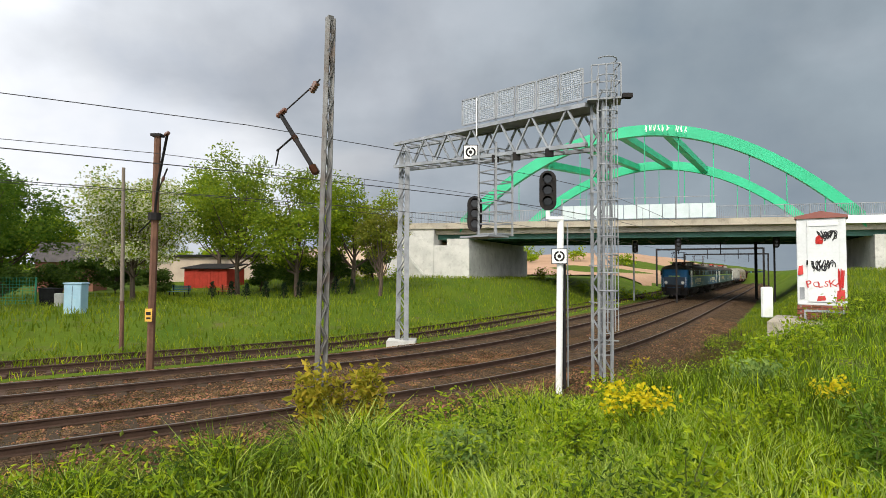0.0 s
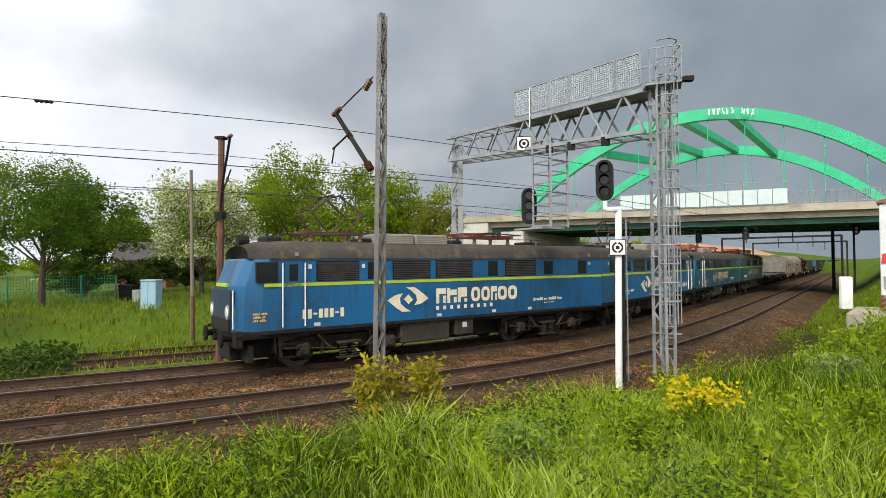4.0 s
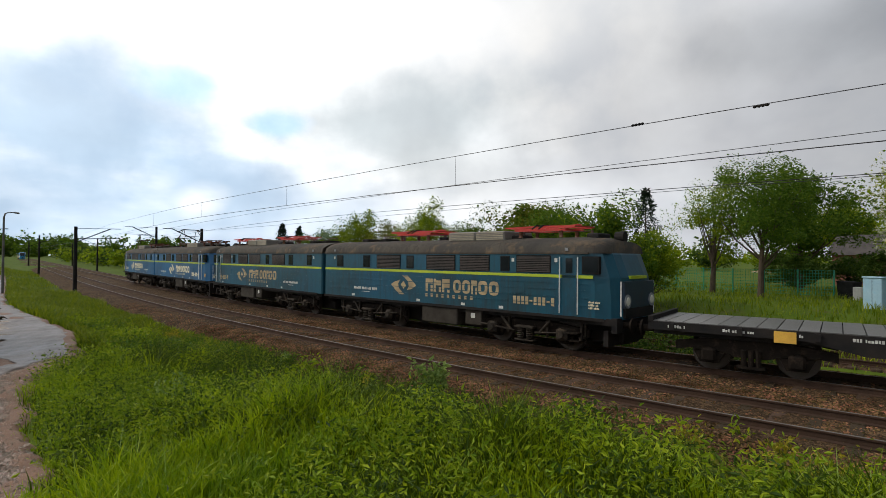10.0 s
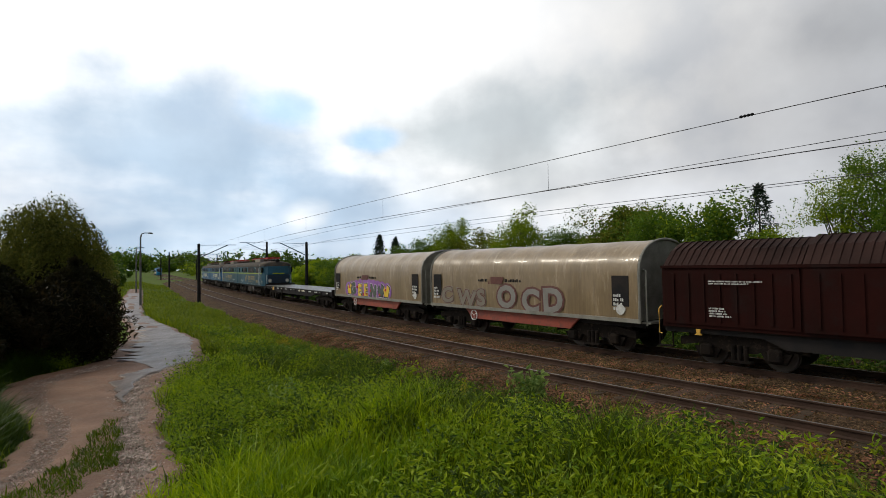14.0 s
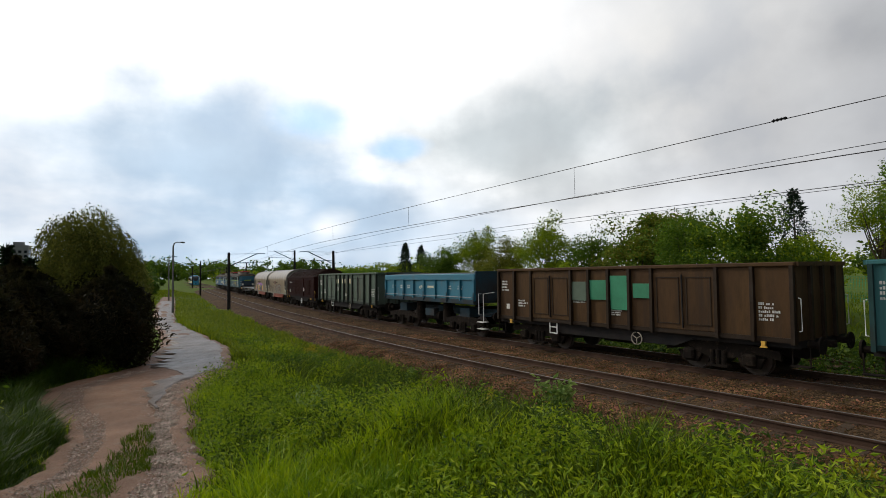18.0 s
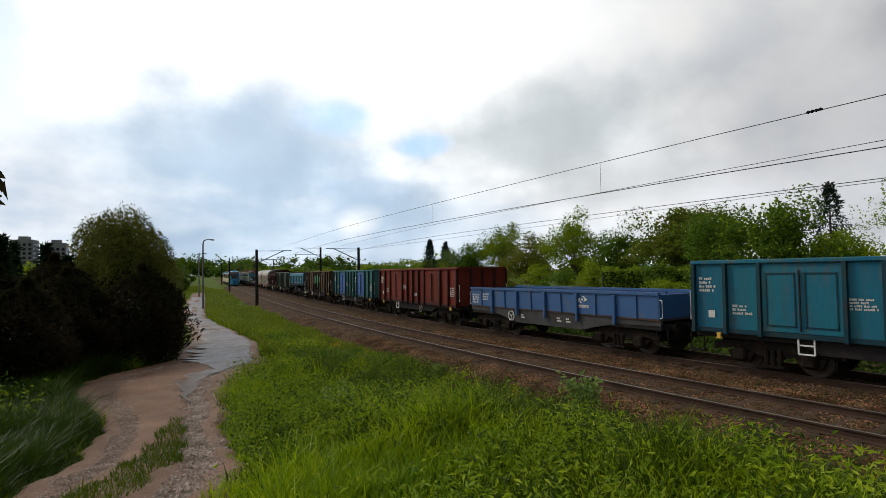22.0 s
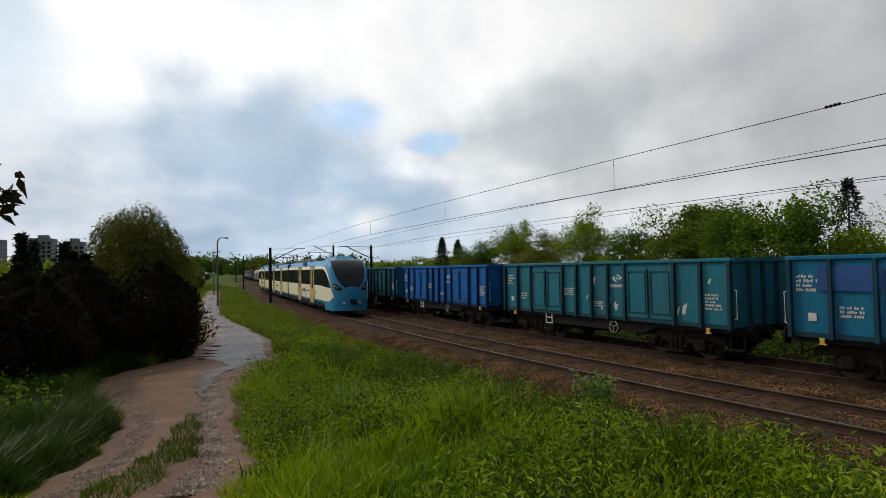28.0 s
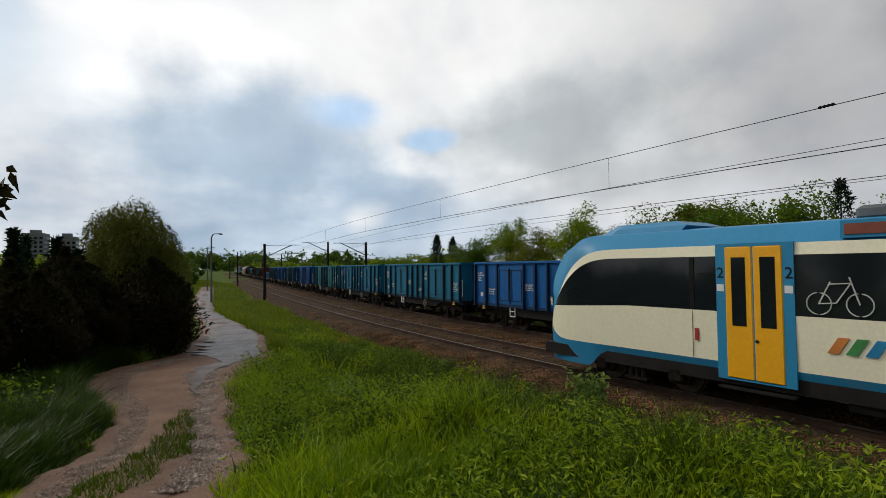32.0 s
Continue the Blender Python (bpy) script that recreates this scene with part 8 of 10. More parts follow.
def relay_hut():
    """The white equipment hut on its brick foot, sprayed with graffiti."""
    root = thing("relay_hut", "white equipment hut on a brick base covered in graffiti", "equipment hut", pose(11.32, 16.22, 1.45, 0, 0, -36))
    M_HUT = mat("hut_white", (0.60, 0.61, 0.61), 0.6, 0, (0.52, 0.53, 0.53), 0.9, 16, 0.05, dirt=(0.42, 0.40, 0.36), dirt_amount=0.12)
    M_BRICK = mat("red_brick", (0.24, 0.085, 0.055), 0.9, 0, (0.17, 0.06, 0.045), 3, 26, 0.4, vary=0.3)
    M_MORTAR = mat("mortar", (0.34, 0.30, 0.26), 0.95)
    M_CAPR = mat("rust_red_sheet", (0.23, 0.075, 0.055), 0.6, 0.1, (0.18, 0.06, 0.05), 2, 16, 0.1)
    W, D, H0, H = 0.60, 0.42, 0.42, 3.05
    part("foot", Geo().box(-W + 0.04, W - 0.04, -D + 0.04, D - 0.04, -0.5, H0), M_MORTAR, root, "mortared brick foot")
    brick = Geo().box(-0.115, 0.115, -0.03, 0.03, -0.03, 0.03, 0.006).mesh("brick", M_BRICK)
    for row in range(6):
        z = 0.03 + row * 0.072
        for i in range(5):
            x = -W + 0.1 + i * 0.25 + (0.12 if row % 2 else 0)
            if x < W - 0.08:
                part("brick", brick, M_BRICK, root, at=pose(x, -D + 0.02, z))
        for i in range(3):
            y = -D + 0.14 + i * 0.25
            part("brick", brick, M_BRICK, root, at=pose(-W + 0.02, y, z, 0, 0, 90))
            part("brick", brick, M_BRICK, root, at=pose(W - 0.02, y, z, 0, 0, 90))
    part("body", Geo().box(-W, W, -D, D, H0, H, 0.02), M_HUT, root, "white painted cabinet body")
    part("roof", Geo().add([(-W - 0.05, -D - 0.06, H), (W + 0.05, -D - 0.06, H), (W + 0.05, D + 0.06, H), (-W - 0.05, D + 0.06, H), (0, -D - 0.06, H + 0.14), (0, D + 0.06, H + 0.14)],
                           [(0, 1, 4), (2, 3, 5), (0, 4, 5, 3), (4, 1, 2, 5), (3, 2, 1, 0)]), M_CAPR, root, "rust-red pitched metal roof")
    part("eaves", Geo().box(-W - 0.05, W + 0.05, -D - 0.06, D + 0.06, H - 0.07, H), M_CAPR, root)
    y = -D - 0.004
    d = part("door", Geo().box(-0.34, 0.44, y - 0.025, y, H0 + 0.1, H - 0.12, 0.01), M_HUT, root, "white metal door")
    part("door_handle", Geo().box(-0.36, -0.32, y - 0.06, y - 0.02, 1.6, 1.75), M_BLACK, d)
    part("hood_strip", Geo().box(-0.28, 0.38, y - 0.05, y - 0.02, H - 0.3, H - 0.25), M_HUT, d)
    part("vent", Geo().box(-0.54, -0.42, y - 0.02, y, 0.6, 0.95), M_GALV, root)
    part("step", Geo().bar((-0.4, y - 0.35, 0.28), (0.5, y - 0.35, 0.28), 0.06).bar((-0.4, y - 0.35, 0.28), (-0.4, y - 0.35, -0.3), 0.05).bar((0.5, y - 0.35, 0.28), (0.5, y - 0.35, -0.3), 0.05).bar((-0.4, y - 0.02, 0.3), (-0.4, y - 0.35, 0.28), 0.04).bar((0.5, y - 0.02, 0.3), (0.5, y - 0.35, 0.28), 0.04), M_GALV, root, "metal step")
    rng = random.Random(4)
    M_SPB, M_SPR = mat("black_spray", (0.02, 0.02, 0.022), 0.6), mat("red_spray", (0.52, 0.03, 0.025), 0.55)

    def squiggle(x0, x1, z0, z1, m, n, r, label):
        g = Geo()
        for k in range(n):
            wide, tall = (x1 - x0) * rng.uniform(0.25, 0.5), (z1 - z0) * rng.uniform(0.25, 0.48)
            xs, zc, f, ph = rng.uniform(x0, x1 - wide), rng.uniform(z0 + tall, z1 - tall), rng.uniform(1.0, 2.2), rng.uniform(0, 6)
            pts = [(xs + wide * (t / 23 + 0.22 * math.sin(6.28 * f * t / 23 + 1)), y - 0.034, zc + tall * math.sin(6.28 * f * t / 23 + ph)) for t in range(24)]
            g.tube(pts, r, 4)
        part("graffiti", g, m, root, label)

    squiggle(-0.2, 0.44, 2.3, 2.62, M_SPB, 7, 0.013, "black sprayed scrawl")
    squiggle(-0.15, 0.15, 2.2, 2.5, M_SPR, 3, 0.02, "red sprayed scrawl")
    squiggle(-0.26, 0.44, 1.42, 1.75, M_SPB, 6, 0.013, "black sprayed scrawl")
    squiggle(0.38, 0.56, 0.8, 1.7, M_SPR, 3, 0.013, "red sprayed scrawl")
    for k, (c, dz, tilt, h) in enumerate(zip("POLSKA", (-0.03, 0.02, -0.02, 0.03, 0.0, 0.05), (-14, 8, -10, 12, -8, 15), (0.30, 0.22, 0.27, 0.24, 0.30, 0.26))):
        lettering("graffiti_letter", c, h, M_SPR, root, pose(-0.36 + 0.135 * k, y - 0.032, 0.96 + dz, 90, tilt, 0), "red hand-sprayed letter")
    for x, z, w, h in ((-0.58, 1.3, 0.14, 0.3), (0.34, 0.55, 0.22, 0.35), (-0.12, 0.55, 0.22, 0.16)):
        part("graffiti_patch", Geo().plate([(x, z), (x + w, z + 0.03), (x + w * 0.9, z + h), (x + 0.03, z + h * 0.9)], y - 0.03, y), M_SPR, root, "red sprayed patch")
    part("concrete_slab", Geo().box(-1.3, 1.3, -1.5, 1.2, -0.6, -0.02, 0.03), M_OLDCON, root, "worn concrete slab underfoot")


relay_hut()


def meadow_things():
    root = thing("cable_cabinet", "pale blue-grey roadside cable cabinet", "cabinet", (-18.6, 27.6, 0.4))
    M_CAB = mat("cabinet_blue", (0.28, 0.42, 0.50), 0.5, 0, (0.22, 0.36, 0.46), 1.5, 14, 0.05, dirt=(0.12, 0.36, 0.52), dirt_amount=0.2)
    part("body", Geo().box(-0.44, 0.44, -0.3, 0.3, -0.3, 1.62, 0.03), M_CAB, root)
    part("lid", Geo().box(-0.48, 0.48, -0.34, 0.34, 1.62, 1.7, 0.03), M_CAB, root)
    part("door_seam", Geo().box(-0.01, 0.01, -0.306, -0.301, 0.2, 1.55), M_BLACK, root)
    root = thing("timber_post", "leaning grey timber utility post", "post", (-12.37, 20.95, 0.0))
    part("pole", Geo().tube([(0.05, 0, -0.3), (-0.06, 0, 6.75)], [0.085, 0.06], 10), mat("grey_timber", (0.19, 0.155, 0.12), 0.9, 0, (0.18, 0.15, 0.12), 2, 20, 0.4, stretch=(4, 4, 0.5)), root)
    part("stub", Geo().tube([(0.10, -0.08, -0.3), (0.07, -0.06, 1.6)], 0.075, 8), M_BROWNMAST, root)
    part("band", Geo().tube([(0.03, 0, 1.3), (0.03, 0, 1.42)], 0.095, 10), M_GALV, root)
    for k, (x, y) in enumerate(((-24.9, 34.3), (-24.0, 33.5))):
        root = thing("wheeled_bin", "black wheeled rubbish bin", "bin", (x, y, 0.45), group="garden bins")
        part("body", Geo().add([(-0.28, -0.3, 0), (0.28, -0.3, 0), (0.28, 0.3, 0), (-0.28, 0.3, 0), (-0.34, -0.38, 1.05), (0.34, -0.38, 1.05), (0.34, 0.38, 1.05), (-0.34, 0.38, 1.05)], [(3, 2, 1, 0), (4, 5, 6, 7), (0, 1, 5, 4), (1, 2, 6, 5), (2, 3, 7, 6), (3, 0, 4, 7)]), M_RUBBER, root)
        part("lid", Geo().box(-0.37, 0.37, -0.42, 0.4, 1.05, 1.13, 0.03), M_RUBBER, root)
        part("label", Geo().box(-0.2, 0.2, -0.345, -0.335, 0.6, 0.8), M_MARK, root)
        for sx in (-0.25, 0.25):
            part("wheel", Geo().wheel(sx, 0.1, 0.28, 0.36, 0.12, 12), M_RUBBER, root)
    root = thing("gate_post", "pale concrete gate post", "post", (-23.2, 33.0, 0.4))
    part("post", Geo().box(-0.25, 0.25, -0.2, 0.2, -0.2, 0.9, 0.03), M_CONCRETE, root)
    root = thing("garden_fence", "green wire mesh garden fence with posts", "fence", (0, 0, 0))
    M_FG = mat("fence_green", (0.02, 0.20, 0.10), 0.5, 0.1, (0.03, 0.26, 0.16), 2, 14, 0.05)
    a, b = Vector((-36, 28.5, 0.5)), Vector((-25.6, 34.2, 0.5))
    for i in range(7):
        p = a.lerp(b, i / 6)
        part("fence_post", Geo().bar(p + Vector((0, 0, -0.3)), p + Vector((0, 0, 1.75)), 0.08), M_FG, root)
        if i < 6:
            q = a.lerp(b, (i + 1) / 6)
            g = Geo()
            for k in range(9):
                g.bar(p + Vector((0, 0, 0.1 + k * 0.2)), q + Vector((0, 0, 0.1 + k * 0.2)), 0.02)
            for k in range(1, 12):
                r = p.lerp(q, k / 12)
                g.bar(r + Vector((0, 0, 0.05)), r + Vector((0, 0, 1.72)), 0.015)
            part("mesh_panel", g, M_FG, root)
    root = thing("garden_shed", "red painted garden shed under the trees", "shed", pose(-22.5, 53.5, 0.5, 0, 0, -20))
    M_RED = mat("red_boards", (0.34, 0.04, 0.025), 0.7, 0, (0.27, 0.035, 0.022), 2, 18, 0.2)
    n = 16
    for i in range(n):
        part("board", Geo().box(-2.6 + 5.2 * i / n, -2.6 + 5.2 * (i + 1) / n - 0.02, -1.2, -1.14, -0.2, 2.3), M_RED, root)
    part("body", Geo().box(-2.6, 2.6, -1.14, 1.2, -0.2, 2.3), M_RED, root)
    part("roof", Geo().add([(-2.8, -1.5, 2.3), (2.8, -1.5, 2.3), (2.8, 1.5, 2.75), (-2.8, 1.5, 2.75), (-2.8, -1.5, 2.4), (2.8, -1.5, 2.4), (2.8, 1.5, 2.85), (-2.8, 1.5, 2.85)], [(3, 2, 1, 0), (4, 5, 6, 7), (0, 1, 5, 4), (1, 2, 6, 5), (2, 3, 7, 6), (3, 0, 4, 7)]), M_BLACK, root)
    root = thing("garden_house", "small brick garden house with a dark pitched roof", "house", pose(-37.5, 55.0, 0.5, 0, 0, 15))
    M_BR = mat("house_brick", (0.26, 0.12, 0.085), 0.9, 0, (0.20, 0.10, 0.07), 3, 20, 0.3)
    part("wall", Geo().box(-2.5, 2.5, -2, 2, -0.3, 3.0), M_BR, root)
    part("roof", Geo().add([(-2.9, -2.4, 2.9), (2.9, -2.4, 2.9), (2.9, 2.4, 2.9), (-2.9, 2.4, 2.9), (-2.9, 0, 4.9), (2.9, 0, 4.9)], [(0, 1, 5, 4), (2, 3, 4, 5), (1, 2, 5), (3, 0, 4), (3, 2, 1, 0)]), mat("roof_felt", (0.06, 0.055, 0.055), 0.9, 0, (0.09, 0.08, 0.075), 2, 14, 0.2), root)
    f = part("window", Geo().box(-0.8, 0.8, -2.04, -2.0, 1.1, 2.2), M_WHITE, root)
    part("pane", Geo().box(-0.7, 0.7, -2.06, -2.04, 1.2, 2.1), M_DARKGLASS, f)
    root = thing("garden_wall_house", "pale low house behind the blossom tree", "house", pose(-26.0, 62.0, 0.5, 0, 0, -10))
    part("wall", Geo().box(-6.5, 6.5, -2.5, 2.5, -0.3, 3.6), mat("pale_render", (0.46, 0.38, 0.30), 0.9, 0, (0.38, 0.31, 0.25), 0.8, 10, 0.1), root)
    part("roof", Geo().box(-6.9, 6.9, -2.9, 2.9, 3.6, 3.85), M_BLACK, root)
    for x, y, c, lab in ((-21.6, 44.5, (0.02, 0.10, 0.13), "dark teal garden bench"), (-18.2, 46.0, (0.45, 0.05, 0.03), "red painted garden bench")):
        root = thing("garden_bench", lab, "bench", pose(x, y, 0.5, 0, 0, -20), group="garden benches")
        mb = mat("bench_%d" % int(c[0] * 100), c, 0.6)
        for k in range(4):
            part("seat_slat", Geo().box(-1.0, 1.0, -0.25 + k * 0.13, -0.14 + k * 0.13, 0.43, 0.46), mb, root)
        for k in range(3):
            part("back_slat", Geo().box(-1.0, 1.0, 0.27, 0.3, 0.55 + k * 0.14, 0.65 + k * 0.14), mb, root)
        for xx in (-0.8, 0.8):
            part("leg", Geo().box(xx - 0.03, xx + 0.03, -0.22, -0.16, -0.1, 0.43), M_BLACK, root)
            part("leg", Geo().box(xx - 0.03, xx + 0.03, 0.22, 0.28, -0.1, 0.97), M_BLACK, root)
    root = thing("greenhouse", "low greenhouse with a pale mint roof behind the hedge", "greenhouse", pose(-46.0, 21.0, 0.4, 0, 0, 25))
    part("wall", Geo().box(-2.6, 2.6, -1.6, 1.6, -0.3, 2.1), M_WHITE, root)
    part("roof", Geo().add([(-2.8, -1.8, 2.1), (2.8, -1.8, 2.1), (2.8, 1.8, 2.1), (-2.8, 1.8, 2.1), (-2.8, 0, 2.75), (2.8, 0, 2.75)], [(0, 1, 5, 4), (2, 3, 4, 5), (1, 2, 5), (3, 0, 4), (3, 2, 1, 0)]), mat("mint_sheet", (0.35, 0.62, 0.52), 0.4), root)
    root = thing("marker_post", "short white concrete marker post", "post", (18.0, 30.2, 0.7))
    part("post", Geo().box(-0.28, 0.28, -0.15, 0.15, -0.4, 1.3, 0.05), M_WHITE, root)
    for x, y, h in ((-40.1, -15.9, 5.1), (-61.7, -24.9, 4.9)):
        root = thing("street_lamp", "slim grey street lamp with an outreach arm", "street lamp", (x, y, 0.25), group="street lamps")
        part("pole", Geo().tube([(0, 0, -0.3), (0, 0, h - 0.25), (-0.1, 0.03, h)], [0.09, 0.055, 0.045], 8), M_GREYPAINT, root)
        part("arm", Geo().tube([(-0.1, 0.03, h), (-0.35, 0.1, h + 0.1), (-0.9, 0.25, h + 0.13)], 0.035, 6), M_GREYPAINT, root)
        part("lantern", Geo().box(-1.35, -0.85, 0.14, 0.34, h + 0.08, h + 0.18, 0.04), M_GALV, root)


meadow_things()


def tower_blocks():
    M_W = mat("block_render", (0.27, 0.27, 0.28), 0.85, 0, (0.20, 0.20, 0.21), 0.05, 2, 0.02)
    for x, y, w, d, h, yaw in ((-268.9, -191.2, 9.5, 9, 21.2, 20), (-276.1, -180.8, 9, 8.6, 19.8, 25), (-257.5, -207.5, 9, 9, 20.4, 15)):
        root = thing("tower_block", "grey concrete residential tower block", "tower block", pose(x, y, 0, 0, 0, yaw), group="distant tower blocks")
        part("wall", Geo().box(-w / 2, w / 2, -d / 2, d / 2, -2, h), M_W, root)
        part("roof_hut", Geo().box(-2, 2, -2, 2, h, h + 1.7), M_W, root)
        floors = int((h - 2) / 2.1)
        for f in range(floors):
            for i in range(5):
                xx = -w / 2 + w * (i + 0.5) / 5
                part("window", Geo().box(xx - 0.5, xx + 0.5, d / 2, d / 2 + 0.08, 1.4 + f * 2.1, 2.6 + f * 2.1), M_DARKGLASS, root)
            for i in range(4):
                yy = -d / 2 + d * (i + 0.5) / 4
                part("window", Geo().box(w / 2, w / 2 + 0.08, yy - 0.6, yy + 0.6, 1.4 + f * 2.1, 2.6 + f * 2.1), M_DARKGLASS, root)


tower_blocks()


# ---------------------------------------------------------------- the lane
LANE_X = np.array([-75.0, -50.0, -32.1, -24.0, -20.0, -15.6, -13.0, -11.2, -9.6, -8.0, -6.1, -3.0, 2.0, 10.0, 30.0])
LANE_R = np.array([-29.5, -19.6, -12.6, -8.2, -6.1, -4.55, -4.6, -4.15, -3.55, -2.95, -2.1, -1.3, -1.5, -2.6, -6.0])
LANE_L = np.array([-31.0, -21.3, -13.9, -9.9, -8.3, -7.2, -7.9, -7.0, -5.4, -4.68, -3.95, -3.0, -3.5, -5.2, -8.6])


def lane_edges(x):
    k = np.interp(x, LANE_X, LANE_R), np.interp(x, LANE_X, LANE_L)
    j = 0.05 * np.sin(x * 3.1) + 0.04 * np.sin(x * 7.7 + 1) + 0.05 * np.sin(x * 1.3 + 2)
    return k[0] + j, k[1] - j


def in_lane(x, y, margin=0.0):
    r, l = lane_edges(x)
    return (y < r + margin) & (y > l - margin)


def in_median(x, y):
    """The grassy strip between the wheel ruts."""
    mid = np.interp(x, [-9.0, -8.7, -7.9, -6.3, -2, 6], [-4.0, -3.88, -3.6, -2.98, -2.4, -2.9])
    half = np.interp(x, [-9.1, -8.7, -7.8, -6.2, 6], [0.05, 0.14, 0.2, 0.27, 0.3])
    return (np.abs(y - mid) < half + 0.06 * np.sin(x * 6)) & (x > -9.1)


def lane():
    m = mat("lane_mud", (0.205, 0.108, 0.062), 0.66, 0, (0.115, 0.062, 0.036), 1.3, 28, 1.0, 0.9, dirt=(0.19, 0.14, 0.105), dirt_amount=0.35, spec=0.25)
    xs = np.concatenate([np.arange(-75, -24, 2.0), np.arange(-24, 6, 0.22), np.arange(6, 31, 2.0)])
    r, l = lane_edges(xs)
    cols = np.linspace(-0.06, 1.06, 26)
    V = []
    for c in cols:
        y = l + (r - l) * c
        z = ground_z(xs, y) + 0.085 + 0.012 * wavy(xs, y, 2.3) + 0.007 * wavy(xs, y, 9.0) - 0.045 * np.exp(-((c - 0.22) / 0.09) ** 2) - 0.045 * np.exp(-((c - 0.78) / 0.09) ** 2)
        edge = max(0, abs(c - 0.5) - 0.5)
        V.append(np.column_stack([xs, y, z - edge * 1.6]))
    V = np.stack(V, 0)
    n = len(xs)
    i = (np.arange(len(cols) - 1)[:, None] * n + np.arange(n - 1)[None]).reshape(-1)
    f = np.stack([i, i + 1, i + n + 1, i + n], 1)
    ob = new("lane", raw_mesh("lane", V.reshape(-1, 3), f, m, True))
    tagged(ob, "muddy brown gravel lane with wheel ruts", "lane", kind="structure")
    # the far stretch lies under a film of rain water
    wet = mat("wet_mud", (0.11, 0.072, 0.05), 0.42, 0, (0.06, 0.042, 0.03), 1.6, 5, 1.0, 0.9, spec=0.34, stretch=(0.6, 2.2, 1))
    xs = np.concatenate([np.arange(-60, -34, 1.5), np.arange(-34, -10.4, 0.1)])
    r, l = lane_edges(xs)
    jag = 0.10 * np.sin(xs * 9.1) + 0.08 * np.sin(xs * 5.3 + 1) + 0.05 * np.sin(xs * 21.0)
    broad, tail = smooth(-xs, 14.4, 16.0), smooth(-xs, 10.4, 13.0)
    V = []
    for c in np.linspace(0, 1, 16):
        lo_ = 0.76 - 0.08 * tail - (0.54 + jag) * broad + 0.3 * jag * tail * (1 - broad)
        hi_ = 0.78 + 0.06 * tail + (0.11 + 0.03 * np.sin(xs * 3.3 + 1)) * broad
        y = l + (r - l) * (lo_ + (hi_ - lo_) * c)
        z = ground_z(xs, y) + 0.092 + 0.012 * wavy(xs, y, 2.3) + 0.004 * np.sin(xs * 9 + 4 * y)
        V.append(np.column_stack([xs, y, z - (0.06 if c in (0.0, 1.0) else 0.0)]))
    V = np.stack(V, 0)
    n = len(xs)
    i = (np.arange(15)[:, None] * n + np.arange(n - 1)[None]).reshape(-1)
    ob = new("wet_stretch", raw_mesh("wet_stretch", V.reshape(-1, 3), np.stack([i, i + 1, i + n + 1, i + n], 1), wet, True))
    tagged(ob, "wet shining mud covering the lane's bend", "wet ground", kind="structure")
    # loose gravel along the right rut
    rng = np.random.default_rng(3)
    n = 21000
    x = rng.uniform(-15, -4.5, n)
    r, l = lane_edges(x)
    y = r - np.abs(rng.normal(0.34, 0.2, n)) * (0.6 + 0.4 * rng.random(n))
    far = rng.random(n) < 0.45
    y = np.where(far, l + (r - l) * np.clip(np.where(rng.random(n) < 0.5, rng.normal(0.2, 0.09, n), rng.random(n)), 0.02, 0.98), y)
    scatter_stones("lane_gravel", "loose pale gravel washed along the rut", x, y, ground_z(x, y) + 0.066, rng.uniform(0.007, 0.024, n) * np.where(far, 0.7, 1.15), mat("pale_gravel", (0.36, 0.28, 0.22), 0.6, 0, (0.16, 0.11, 0.078), 3, 20, 0.2, vary=0.4, island=True), rng)


def scatter_stones(name, label, x, y, z, size, material, rng):
    n = len(x)
    base = np.array([(1, 0, 0), (-1, 0, 0), (0, 1, 0), (0, -1, 0), (0, 0, 0.75), (0, 0, -0.6)], float)
    faces = np.array([(0, 2, 4), (2, 1, 4), (1, 3, 4), (3, 0, 4)])
    v = base[None] * (1 + rng.uniform(-0.4, 0.4, (n, 6, 1)))
    v = v + rng.uniform(-0.35, 0.35, (n, 6, 3))
    a = rng.uniform(0, 6.28, n)
    c, s = np.cos(a), np.sin(a)
    vx = v[..., 0] * c[:, None] - v[..., 1] * s[:, None]
    vy = v[..., 0] * s[:, None] + v[..., 1] * c[:, None]
    v = np.stack([vx, vy, v[..., 2]], -1) * size[:, None, None] + np.stack([x, y, z], -1)[:, None]
    f = (faces[None] + np.arange(n)[:, None, None] * 6).reshape(-1, 3)
    ob = new(name, raw_mesh(name, v.reshape(-1, 3), f, material))
    return tagged(ob, label, "stones", kind="stuff")


